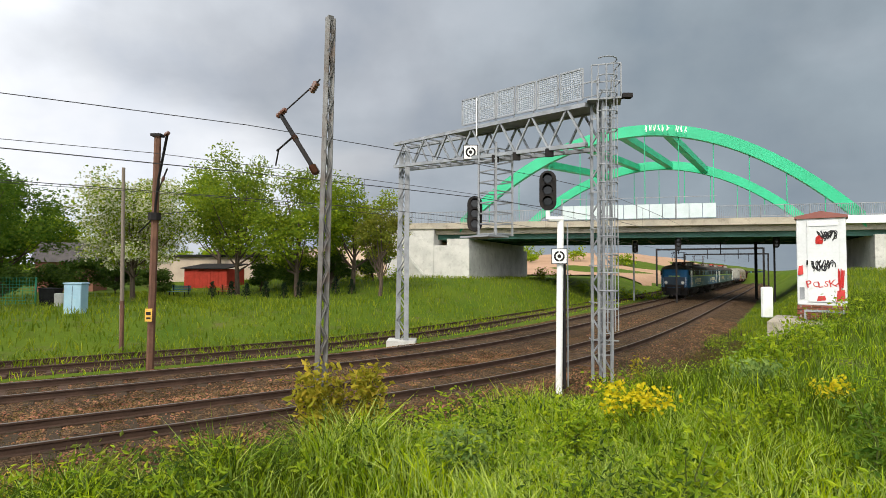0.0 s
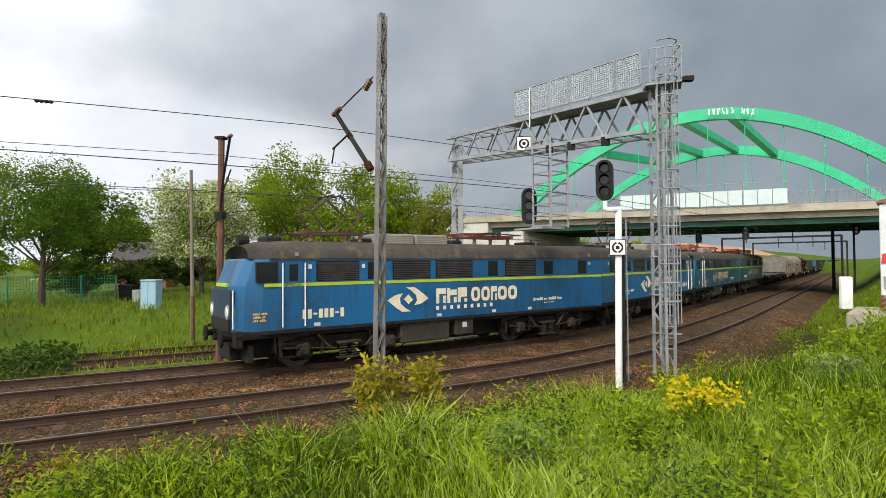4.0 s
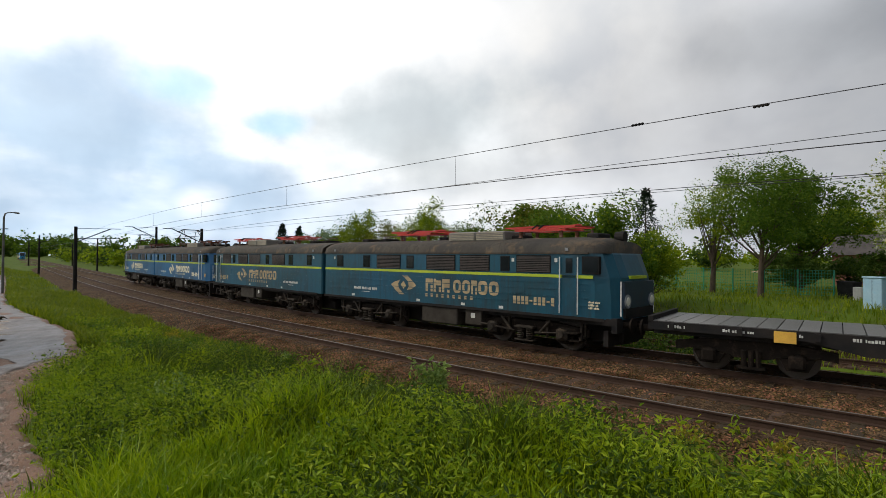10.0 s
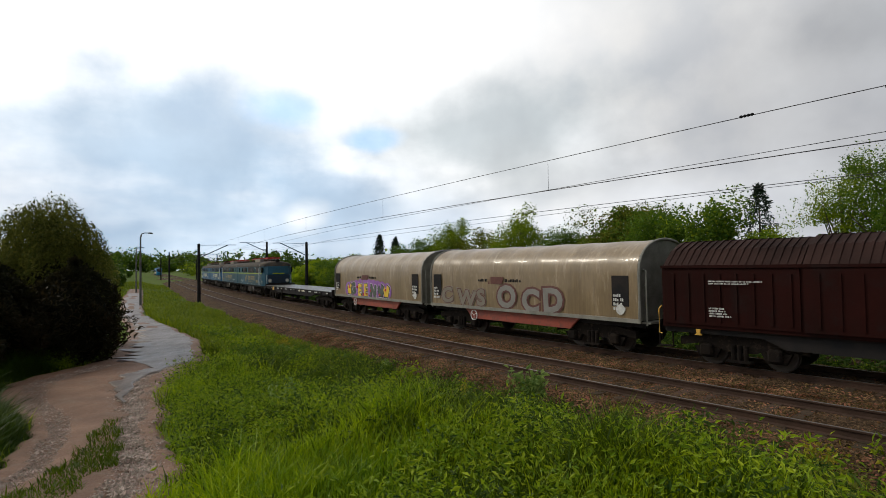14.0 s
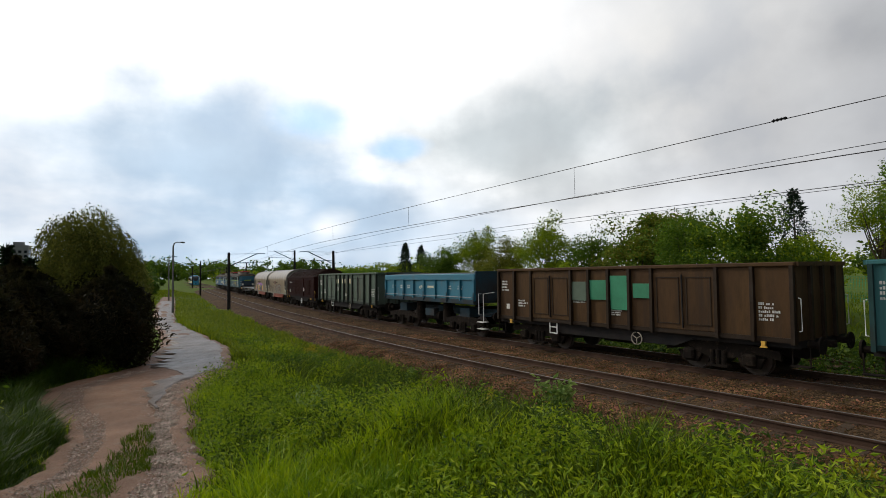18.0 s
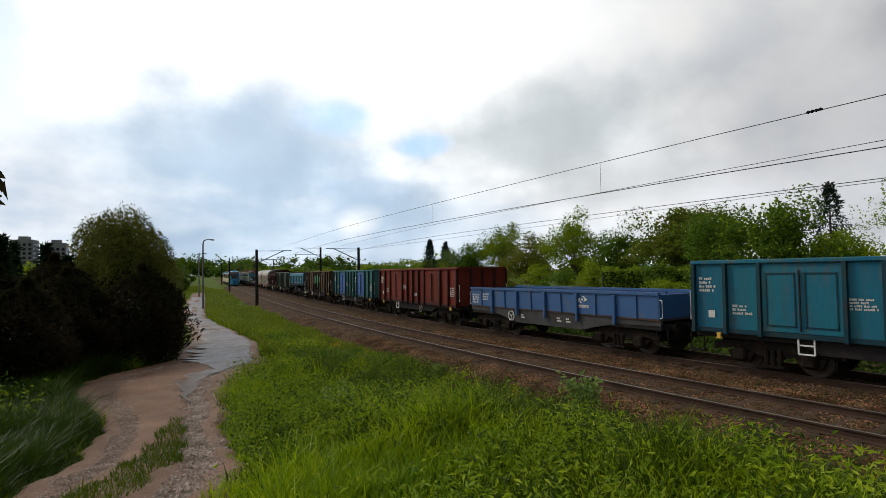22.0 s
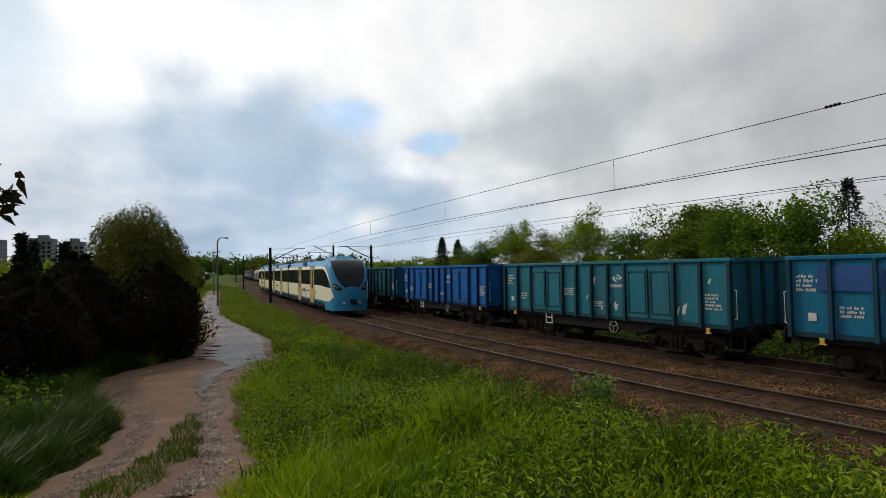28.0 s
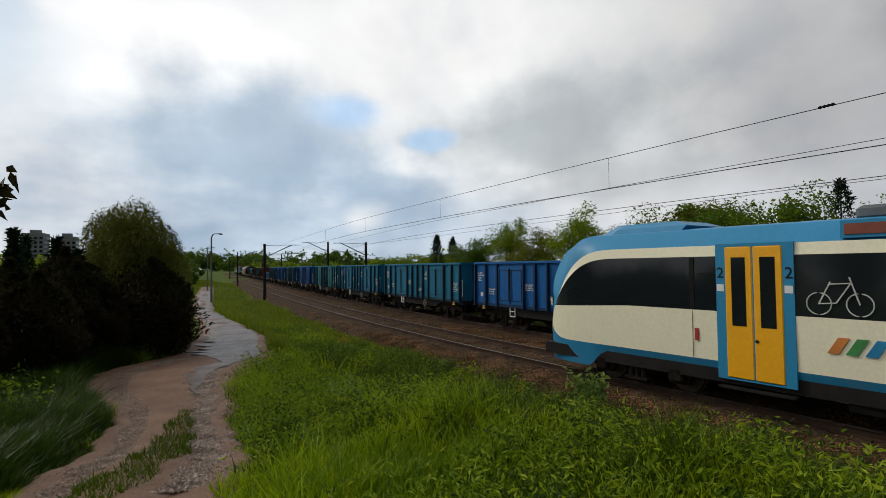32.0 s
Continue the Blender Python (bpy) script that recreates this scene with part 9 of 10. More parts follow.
def ballast_stones():
    rng = np.random.default_rng(8)
    m = mat("ballast_pebble", (0.21, 0.128, 0.058), 0.92, 0, (0.05, 0.027, 0.010), 1.2, 22, 0.2, vary=0.75, island=True, dirt=(0.13, 0.06, 0.03), dirt_amount=0.2)
    n = 130000
    u = np.where(rng.random(n) < 0.7, rng.uniform(-22, 14, n), rng.uniform(-36, 34, n))
    w = np.where(rng.random(n) < 0.45, rng.uniform(-3.3, 2.3, n), rng.uniform(-3.3, 7.3, n))
    z = np.interp(w, [-3.6, -2.6, -1.9, 6.4, 7.0, 8.0], [-0.52, -0.36, -0.21, -0.21, -0.34, -0.52])
    keep = np.ones(n, bool)
    for c in (0.0, APART):
        for sd in (-1, 1):
            keep &= np.abs(w - c - sd * GAUGE / 2) > 0.11
    u, w, z = u[keep], w[keep], z[keep]
    k = 26000
    u, w, z = np.concatenate([u, rng.uniform(-26, 16, k)]), np.concatenate([w, -3.0 - 1.75 * rng.random(k)]), np.concatenate([z, np.zeros(k)])
    p = np.stack([np.interp(u, UU, MID[:, k]) + np.interp(u, UU, NOR[:, k]) * w for k in (0, 1)], 1)
    z[-k:] = ground_z(p[-k:, 0], p[-k:, 1]) + 0.01
    scatter_stones("ballast_stones", "loose brown ballast stones between the rails", p[:, 0], p[:, 1], z + 0.022 + rng.uniform(-0.01, 0.016, len(u)), rng.uniform(0.018, 0.036, len(u)), m, rng)


# ---------------------------------------------------------------- plants
M_BARK = mat("bark", (0.10, 0.075, 0.055), 0.95, 0, (0.065, 0.05, 0.038), 3, 22, 0.6, stretch=(3, 3, 0.7))
M_STEM = mat("green_stem", (0.10, 0.13, 0.03), 0.7, 0, (0.07, 0.085, 0.025), 4, 30, 0.1)
LEAF = {
    "fresh": leaf_mat("leaf_fresh", (0.25, 0.33, 0.008), (0.12, 0.19, 0.007)),
    "sunny": leaf_mat("leaf_sunny", (0.26, 0.36, 0.012), (0.14, 0.215, 0.010)),
    "garden": leaf_mat("leaf_garden", (0.20, 0.27, 0.012), (0.105, 0.16, 0.010)),
    "green": leaf_mat("leaf_green", (0.105, 0.18, 0.012), (0.07, 0.135, 0.01)),
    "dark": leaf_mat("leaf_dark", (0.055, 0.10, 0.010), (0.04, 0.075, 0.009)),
    "spruce": leaf_mat("needle_dark", (0.016, 0.034, 0.014), (0.010, 0.024, 0.010)),
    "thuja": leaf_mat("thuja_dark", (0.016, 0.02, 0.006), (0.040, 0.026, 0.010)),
    "willow": leaf_mat("willow_leaf", (0.19, 0.195, 0.03), (0.10, 0.115, 0.02)),
    "hogweed": leaf_mat("leaf_pale", (0.20, 0.29, 0.07), (0.14, 0.22, 0.045)),
    "olive": leaf_mat("leaf_olive", (0.15, 0.19, 0.016), (0.15, 0.14, 0.016)),
    "blossom": leaf_mat("blossom_white", (0.62, 0.60, 0.46), (0.50, 0.50, 0.34), 0.15),
    "yellow": leaf_mat("yellow_flower", (0.62, 0.50, 0.01), (0.52, 0.44, 0.01), 0.15),
    "autumn": leaf_mat("young_yellow_leaf", (0.36, 0.30, 0.02), (0.24, 0.23, 0.02)),
}


def leaf_cards(points, size, rng, droop=0.0, aspect=0.55, up=0.3):
    """A small bent leaf at every point: two faces each."""
    n = len(points)
    d = rng.normal(size=(n, 3))
    d[:, 2] = d[:, 2] * (1 - up) - droop
    d /= np.linalg.norm(d, axis=1)[:, None] + 1e-9
    q = rng.normal(size=(n, 3))
    s = np.cross(d, q)
    s /= np.linalg.norm(s, axis=1)[:, None] + 1e-9
    b = np.cross(s, d)
    ln = (size * rng.uniform(0.6, 1.35, n))[:, None]
    wd = ln * aspect
    tip = points + d * ln + b * ln * -0.12
    mid = points + d * ln * 0.45
    v = np.stack([points, mid + s * wd * 0.5 + b * ln * 0.06, tip, mid - s * wd * 0.5 + b * ln * 0.06], 1).reshape(-1, 3)
    f = np.arange(n * 4).reshape(n, 4)
    return v, f


def crown_points(rng, n, centre, rad, clumps, tight=0.34, hollow=0.15, lift=0.0):
    """Points in many clumps spread over an uneven crown."""
    c = rng.normal(size=(clumps, 3))
    c /= np.linalg.norm(c, axis=1)[:, None]
    c *= (hollow + (1 - hollow) * rng.random(clumps) ** 0.5)[:, None]
    c[:, 2] = np.where(c[:, 2] < -0.85, -0.85 + 0.2 * (c[:, 2] + 0.85), c[:, 2])
    c *= (0.62 + 0.24 * rng.random(clumps))[:, None]
    k = rng.integers(0, clumps, n)
    sz = rng.uniform(0.55, 1.15, clumps)[k][:, None]
    d = rng.normal(size=(n, 3))
    d /= np.linalg.norm(d, axis=1)[:, None]
    d[:, 2] = np.where(d[:, 2] < -0.3, d[:, 2] * 0.5, d[:, 2])
    p = c[k] + d * (rng.random(n) ** 0.45)[:, None] * tight * 0.95 * sz
    return np.asarray(centre) + p * np.asarray(rad), np.asarray(centre) + c * np.asarray(rad)


def broadleaf(name, label, x, y, height, spread, leaf, seed, base=0.28, n=4200, size=0.24, extra=None, clumps=46, group="trees beyond the tracks", lean=0.0, category="tree"):
    rng = np.random.default_rng(seed)
    z0 = float(ground_z(np.array(x), np.array(y)))
    root = thing(name, label, category, (x, y, z0), group=group)
    ch = height * (1 - base)
    centre = (lean * height, 0, height * base + ch * 0.5)
    n, size = int(n * (2.7 if y > 35 else 2.1)), size * 0.88
    pts, cl = crown_points(rng, n, centre, (spread / 2, spread / 2, ch / 2), clumps)
    r0 = height * 0.013 + 0.03
    g = Geo()
    top = height * 0.72
    spine = [(lean * height * t * t + 0.1 * math.sin(seed + 4 * t), 0.1 * math.cos(seed * 2 + 3 * t) * t, -0.3 + (top + 0.3) * t) for t in np.linspace(0, 1, 6)]
    g.tube(spine, [r0 * (1.25 - 1.1 * t) for t in np.linspace(0, 1, 6)], 8)
    trunk = part("trunk", g, M_BARK, root, "brown tree trunk")
    for i, c in enumerate(cl[:: max(1, len(cl) // 14)]):
        t = min(0.95, max(0.25, (c[2] - height * 0.15) / top * 0.62))
        k = Vector(spine[0]).lerp(Vector(spine[-1]), t)
        mid = k.lerp(Vector(c), 0.5) + Vector((0, 0, -0.12 * height * 0.3))
        part("limb", Geo().tube([k, mid, Vector(c)], [r0 * 0.45, r0 * 0.28, r0 * 0.08], 5), M_BARK, trunk)
    v, f = leaf_cards(pts, size, rng)
    part("crown", raw_mesh("crown", v, f, LEAF[leaf]), None, root, "leafy crown")
    if extra:
        k, share, sz = extra
        j = rng.choice(len(pts), int(n * share * 0.55), replace=False)
        q = pts[j] + (pts[j] - np.asarray(centre)) * 0.02
        v, f = leaf_cards(q, sz * 0.8, rng, 0, 0.9)
        part("blossom" if k == "blossom" else "young_foliage", raw_mesh("blossoms", v, f, LEAF[k]), None, root, "white blossom clusters" if k == "blossom" else "lighter young leaves")
    return root


def conifer(name, label, x, y, height, spread, leaf, seed, n=3600, size=0.22, group="dark conifers", bushy=False):
    rng = np.random.default_rng(seed)
    z0 = float(ground_z(np.array(x), np.array(y)))
    root = thing(name, label, "conifer", (x, y, z0), group=group)
    part("trunk", Geo().tube([(0, 0, -0.3), (0, 0, height * 0.9)], [height * 0.018 + 0.04, 0.02], 7), M_BARK, root)
    t = rng.random(n) ** (0.8 if bushy else 0.75) * (0.94 if bushy else 1.0)
    prof = (np.sin(np.clip(t * 1.08 + 0.06, 0, 1) * math.pi) ** 0.55 * (1 - 0.35 * t)) if bushy else (1.02 - t) ** 0.72 * (0.7 + 0.3 * np.abs(np.sin(t * height * 2.2 + 0.8 * np.sin(seed))))
    a = rng.uniform(0, 2 * math.pi, n)
    a = a + 0.35 * np.sin(a * 5 + t * 9)
    q = np.sqrt(rng.uniform(0.25 if not bushy else 0.45, 1, n)) * prof * spread / 2 * (1 + 0.16 * np.sin(a * 3 + seed) + 0.12 * np.sin(t * 13 + a * 2))
    p = np.stack([q * np.cos(a), q * np.sin(a), t * height * (1.0 if bushy else 1.0) - (0.12 * q if not bushy else 0)], 1)
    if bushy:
        # Solid core closes the see-through gaps; inner shade is its colour.
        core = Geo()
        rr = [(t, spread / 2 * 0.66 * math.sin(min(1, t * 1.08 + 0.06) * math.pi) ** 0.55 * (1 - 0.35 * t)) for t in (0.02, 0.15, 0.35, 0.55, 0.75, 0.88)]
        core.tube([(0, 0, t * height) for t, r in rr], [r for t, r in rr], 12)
        part("inner_wood", core, mat("thuja_shade_core", (0.012, 0.012, 0.006), 0.98, spec=0.1), root, "solid dark core painted as the shrub's inner shade")
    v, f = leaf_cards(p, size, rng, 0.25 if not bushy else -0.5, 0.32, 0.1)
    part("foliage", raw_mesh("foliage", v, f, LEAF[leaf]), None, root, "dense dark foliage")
    return root


def willow(x, y, height, spread, seed):
    rng = np.random.default_rng(seed)
    z0 = float(ground_z(np.array(x), np.array(y)))
    root = thing("weeping_willow", "weeping willow with hanging strands behind dark conifers", "tree", (x, y, z0))
    part("trunk", Geo().tube([(0, 0, -0.3), (0.1, 0, height * 0.4), (0.05, 0.1, height * 0.8)], [0.28, 0.2, 0.08], 8), M_BARK, root)
    pts = []
    domes = [(0.0, 0.0, 1.0)] + [(spread * 0.36 * math.cos(a), spread * 0.36 * math.sin(a), rng.uniform(0.80, 0.97)) for a in np.linspace(0, 6.283, 8)[:-1]] + [(spread * 0.5 * math.cos(a + 0.4), spread * 0.5 * math.sin(a + 0.4), rng.uniform(0.62, 0.82)) for a in np.linspace(0, 6.283, 7)[:-1]]
    for i in range(2500):
        cx, cy, lift = domes[i % len(domes)]
        a, q = rng.uniform(0, 6.283), math.sqrt(rng.random()) * spread * 0.24
        top = height * (lift - 0.16 * (q / (spread * 0.24)) ** 2) * rng.uniform(0.95, 1.01)
        ln = rng.uniform(0.6, 2.3) * (0.5 + 0.5 * q / (spread * 0.24))
        k = max(4, int(ln / 0.085))
        t = np.linspace(0, 1, k)
        out = 0.16 * np.minimum(1, t * 3)
        pts.append(np.stack([cx + (q + out) * math.cos(a) + 0.03 * rng.normal(size=k), cy + (q + out) * math.sin(a) + 0.03 * rng.normal(size=k), top - ln * t], 1))
    p = np.concatenate(pts)
    v, f = leaf_cards(p, 0.12, rng, 0.9, 0.3, 0.2)
    part("crown", raw_mesh("crown", v, f, LEAF["willow"]), None, root, "hanging leafy strands")


def hedge(name, label, a, b, width, z0, h, leaf, seed, n=9000, size=0.17):
    rng = np.random.default_rng(seed)
    a, b = np.array(a), np.array(b)
    d = (b - a) / np.linalg.norm(b - a)
    nn = np.array([-d[1], d[0]])
    t, s = rng.random(n), rng.uniform(-1, 1, n)
    face = rng.random(n)
    z = np.where(face < 0.3, h, h * rng.random(n))
    s = np.where(face < 0.3, s, np.sign(s) * (0.9 + 0.1 * rng.random(n)))
    p = a + np.outer(t, b - a) + np.outer(s * width / 2, nn)
    zz = z0 + z + 0.06 * rng.normal(size=n) + 0.08 * np.sin(t * 40)
    root = thing(name, label, "hedge")
    v, f = leaf_cards(np.column_stack([p, zz]), size, rng)
    part("foliage", raw_mesh("foliage", v, f, LEAF[leaf]), None, root)
    # Plain slab behind the leaves, its dark green standing for inner shade.
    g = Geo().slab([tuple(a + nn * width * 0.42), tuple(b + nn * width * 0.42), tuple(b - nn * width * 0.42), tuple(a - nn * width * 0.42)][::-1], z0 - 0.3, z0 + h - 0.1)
    part("inner_wood", g, mat("hedge_shade_core", (0.03, 0.05, 0.015), 0.95), root)


def shrub(name, label, x, y, h, spread, leaf, seed, n=420, size=0.1, flower=None, group="lineside plants", zbase=None, stems=7):
    """Several thin stems with leaves along them."""
    rng = np.random.default_rng(seed)
    z0 = float(ground_z(np.array(x), np.array(y))) if zbase is None else zbase
    root = thing(name, label, "plant", (x, y, z0), group=group)
    if math.hypot(x, y) < 7.5:
        n, size = n * 2, size * 0.62
    pts, tips = [], []
    for i in range(stems):
        a, r = rng.uniform(0, 6.283), spread / 2 * rng.random() ** 0.5
        tip = np.array([r * math.cos(a), r * math.sin(a), h * rng.uniform(0.65, 1.0)])
        base = np.array([0.12 * math.cos(a), 0.12 * math.sin(a), -0.08])
        m = (base + tip) / 2 + np.array([-0.1 * math.cos(a), -0.1 * math.sin(a), 0.05])
        part("stem", Geo().tube([base, m, tip], [0.008, 0.006, 0.003], 5), M_STEM, root)
        k = max(4, n // stems)
        t = rng.uniform(0.2, 1, k)[:, None]
        pts.append(base * (1 - t) ** 2 + 2 * m * t * (1 - t) + tip * t * t + rng.normal(size=(k, 3)) * np.array([0.07, 0.07, 0.05]) * (spread + 0.4))
        tips.append(tip + rng.normal(size=(40, 3)) * np.array([0.06, 0.06, 0.05]))
    v, f = leaf_cards(np.concatenate(pts), size, rng, 0.1, 0.5)
    part("leaves", raw_mesh("leaves", v, f, LEAF[leaf]), None, root)
    if flower:
        v, f = leaf_cards(np.concatenate(tips), 0.045, rng, 0, 0.9)
        tagged(part("blossom", raw_mesh("blossom", v, f, LEAF[flower]), None, root), "bright yellow flower heads", kind="stuff")
    return root


def blades(name, label, x, y, z, h, width, material, rng, bend=0.45):
    n = len(x)
    a, b = rng.uniform(0, 6.283, n), rng.uniform(0, 6.283, n)
    lean = np.stack([np.cos(b), np.sin(b)], 1) * (h * bend * rng.uniform(0.2, 1.3, n))[:, None]
    side = np.stack([np.cos(a), np.sin(a)], 1) * (width / 2)[:, None]
    P = np.stack([x, y], 1)
    lv = []
    for t, w in ((0.0, 1.0), (0.55, 0.8)):
        c = P + lean * t * t
        zz = z + h * (t - 0.12 * t * t)
        lv += [np.column_stack([c - side * w, zz]), np.column_stack([c + side * w, zz])]
    lv.append(np.column_stack([P + lean, z + h * rng.uniform(0.72, 0.9, n)]))
    v = np.stack(lv, 1).reshape(-1, 3)
    k = np.arange(n)[:, None] * 5
    f = np.concatenate([k + np.array([[0, 1, 3]]), k + np.array([[0, 3, 2]]), k + np.array([[2, 3, 4]])], 0)
    ob = new(name, raw_mesh(name, v, f, material))
    return tagged(ob, label, "grass", kind="stuff")


def patchy(x, y, k, seed):
    return 0.5 + 0.5 * np.clip(wavy(x, y, k, seed) + 0.5 * wavy(x, y, k * 2.7, seed + 3), -1, 1)


def grass():
    rng = np.random.default_rng(12)
    gm = lambda n, a, b: leaf_mat(n, a, b, 0.35, 0.2, 0.5)
    m1 = gm("grass_fresh", (0.37, 0.48, 0.006), (0.10, 0.19, 0.005))
    m2 = gm("grass_pale", (0.40, 0.49, 0.12), (0.25, 0.35, 0.035))
    # Darkened green: paints the slope's shade, also serves the rut grass.
    m3 = gm("grass_darkened", (0.08, 0.13, 0.003), (0.05, 0.08, 0.003))
    m4 = gm("grass_painted_shade", (0.040, 0.080, 0.003), (0.022, 0.048, 0.002))
    # bank on the camera's side
    n = 235000
    u, w = rng.uniform(-16, 26, n), -3.0 - 12.0 * rng.random(n) ** 1.15
    p = np.stack([np.interp(u, UU, MID[:, k]) + np.interp(u, UU, NOR[:, k]) * w for k in (0, 1)], 1)
    k = np.arange(n) < 95000
    a, d = rng.uniform(radians(-135), radians(50), n), 2.4 + 5.5 * rng.random(n) ** 0.8
    p = np.where(k[:, None], np.stack([d * np.sin(a), d * np.cos(a)], 1), p)
    u, w = uw_of(p[:, 0], p[:, 1])
    sel = (w < -2.9) & (w > -15.5)
    p, u, w, n = p[sel], u[sel], w[sel], int(sel.sum())
    x, y = p.T
    d = np.hypot(x, y)
    keep = (~in_lane(x, y, -0.04) | in_median(x, y)) & (d > 1.1) & ~((x < 2) & (y < -3.0) & (x > -4))
    keep &= rng.random(n) < np.clip(0.35 + 0.9 * patchy(x, y, 1.1, 2), 0, 1) * np.clip((-w - 3.7) / 1.7, 0.03, 1)
    x, y, u, w, d = x[keep], y[keep], u[keep], w[keep], d[keep]
    tall = 0.12 + 0.66 * patchy(x, y, 0.7, 5) * patchy(x, y, 1.9, 8) ** 0.8 * np.clip((-w - 3.6) / 3.0, 0.15, 1)
    tall = np.where(in_median(x, y), 0.10, tall) * np.where(in_lane(x, y, 0.4), 0.6, 1) * rng.uniform(0.6, 1.25, len(x))
    tall = np.where(d < 2.6, tall * 0.55, tall)
    pale = (rng.random(len(x)) < 0.95 * smooth(u, -1, 5) * np.clip(0.35 + patchy(x, y, 0.5, 9), 0, 1) * (1 - 0.93 * smooth(u, 3, 8))) & (w > -11)
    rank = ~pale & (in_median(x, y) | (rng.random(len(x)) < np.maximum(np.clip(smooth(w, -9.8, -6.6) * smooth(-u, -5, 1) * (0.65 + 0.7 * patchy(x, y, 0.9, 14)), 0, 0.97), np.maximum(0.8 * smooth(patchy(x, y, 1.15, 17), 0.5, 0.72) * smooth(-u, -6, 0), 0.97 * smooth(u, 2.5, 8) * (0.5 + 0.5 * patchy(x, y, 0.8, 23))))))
    for s, name, m, lab in ((rank, "rank_grass", m3, "rank grass, shade painted into its green, on the slope to the tracks"), (~pale & ~rank, "meadow_grass", m1, "fresh green meadow grass on the bank"), (pale, "silvery_grass", m2, "pale silvery grass blades")):
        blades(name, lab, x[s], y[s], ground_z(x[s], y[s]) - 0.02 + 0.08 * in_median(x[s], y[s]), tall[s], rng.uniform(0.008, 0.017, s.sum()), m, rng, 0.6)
    # rank tall grass on the lane's far verge, its green darkened as shade
    n = 42000
    x = rng.uniform(-14.5, -4.8, n)
    r, l = lane_edges(x)
    y = l + 0.06 - 3.6 * rng.random(n) ** 1.5
    sel = y > -9.2
    x, y = x[sel], y[sel]
    blades("verge_grass", "rank tall grass on the lane verge, shade painted in", x, y, ground_z(x, y) - 0.02, (0.12 + (0.30 + 0.45 * patchy(x, y, 1.3, 6)) * smooth(lane_edges(x)[1] - y, 0.0, 0.5)) * rng.uniform(0.6, 1.15, len(x)), rng.uniform(0.010, 0.022, len(x)), m4, rng, 0.8)
    # the grassy strip between the wheel ruts
    n = 16000
    x, y = rng.uniform(-9.1, -3.5, n), rng.uniform(-4.4, -1.8, n)
    sel = in_median(x, y) & (rng.random(n) < 0.45 + 0.55 * patchy(x, y, 2.2, 31))
    x, y = x[sel], y[sel]
    blades("rut_grass", "short dark grass between the wheel ruts", x, y, ground_z(x, y) + 0.06, rng.uniform(0.06, 0.15, len(x)), rng.uniform(0.007, 0.014, len(x)), m3, rng, 0.8)
    # meadow beyond the tracks and along the line
    n = 68000
    u = rng.uniform(-55, 55, n)
    w = 10.0 + 32 * rng.random(n) ** 1.4
    s2 = rng.random(n) < 0.42
    u = np.where(s2, rng.uniform(-50, -13, n), u)
    w = np.where(s2, -2.7 - 5.0 * rng.random(n), w)
    s3 = rng.random(n) < 0.08
    u = np.where(s3, rng.uniform(24, 48, n), u)
    w = np.where(s3, -3.2 - 10.0 * rng.random(n), w)
    p = np.stack([np.interp(u, UU, MID[:, k]) + np.interp(u, UU, NOR[:, k]) * w for k in (0, 1)], 1)
    x, y = p.T
    n = 16000
    u, w = rng.uniform(-120, -45, n), -3.0 - 14.0 * rng.random(n)
    p = np.stack([np.interp(u, UU, MID[:, k]) + np.interp(u, UU, NOR[:, k]) * w for k in (0, 1)], 1)
    x, y = np.concatenate([x, p[:, 0]]), np.concatenate([y, p[:, 1]])
    keep = ~in_lane(x, y, 0.1)
    x, y = x[keep], y[keep]
    blades("far_meadow_grass", "tall green grass beyond the tracks", x, y, ground_z(x, y) - 0.03, 0.22 + 0.4 * patchy(x, y, 0.4, 1) * rng.uniform(0.5, 1.2, len(x)), rng.uniform(0.025, 0.06, len(x)), gm("grass_meadow", (0.185, 0.235, 0.010), (0.105, 0.155, 0.008)), rng, 0.5)
    # weeds in the ballast shoulder, dry and green
    n = 30000
    u, w = rng.uniform(-22, 24, n), -1.9 - 2.3 * rng.random(n) ** 0.6
    p = np.stack([np.interp(u, UU, MID[:, k]) + np.interp(u, UU, NOR[:, k]) * w for k in (0, 1)], 1)
    x, y = p.T
    keep = rng.random(n) < patchy(x, y, 0.9, 4) * 0.95
    x, y = x[keep], y[keep]
    blades("shoulder_weeds", "sparse weeds at the edge of the ballast", x, y, ground_z(x, y) - 0.02, rng.uniform(0.06, 0.26, len(x)), rng.uniform(0.01, 0.024, len(x)), gm("weed_olive", (0.10, 0.11, 0.02), (0.10, 0.055, 0.02)), rng, 0.6)
    n = 5000
    u, w = rng.uniform(-9, 60, n), rng.uniform(7.8, 10.9, n)
    p = np.stack([np.interp(u, UU, MID[:, k]) + np.interp(u, UU, NOR[:, k]) * w for k in (0, 1)], 1)
    x, y = p.T
    blades("siding_weeds", "weeds growing through the disused siding", x, y, np.full(n, -0.38), rng.uniform(0.06, 0.3, n), rng.uniform(0.015, 0.03, n), m1, rng, 0.6)


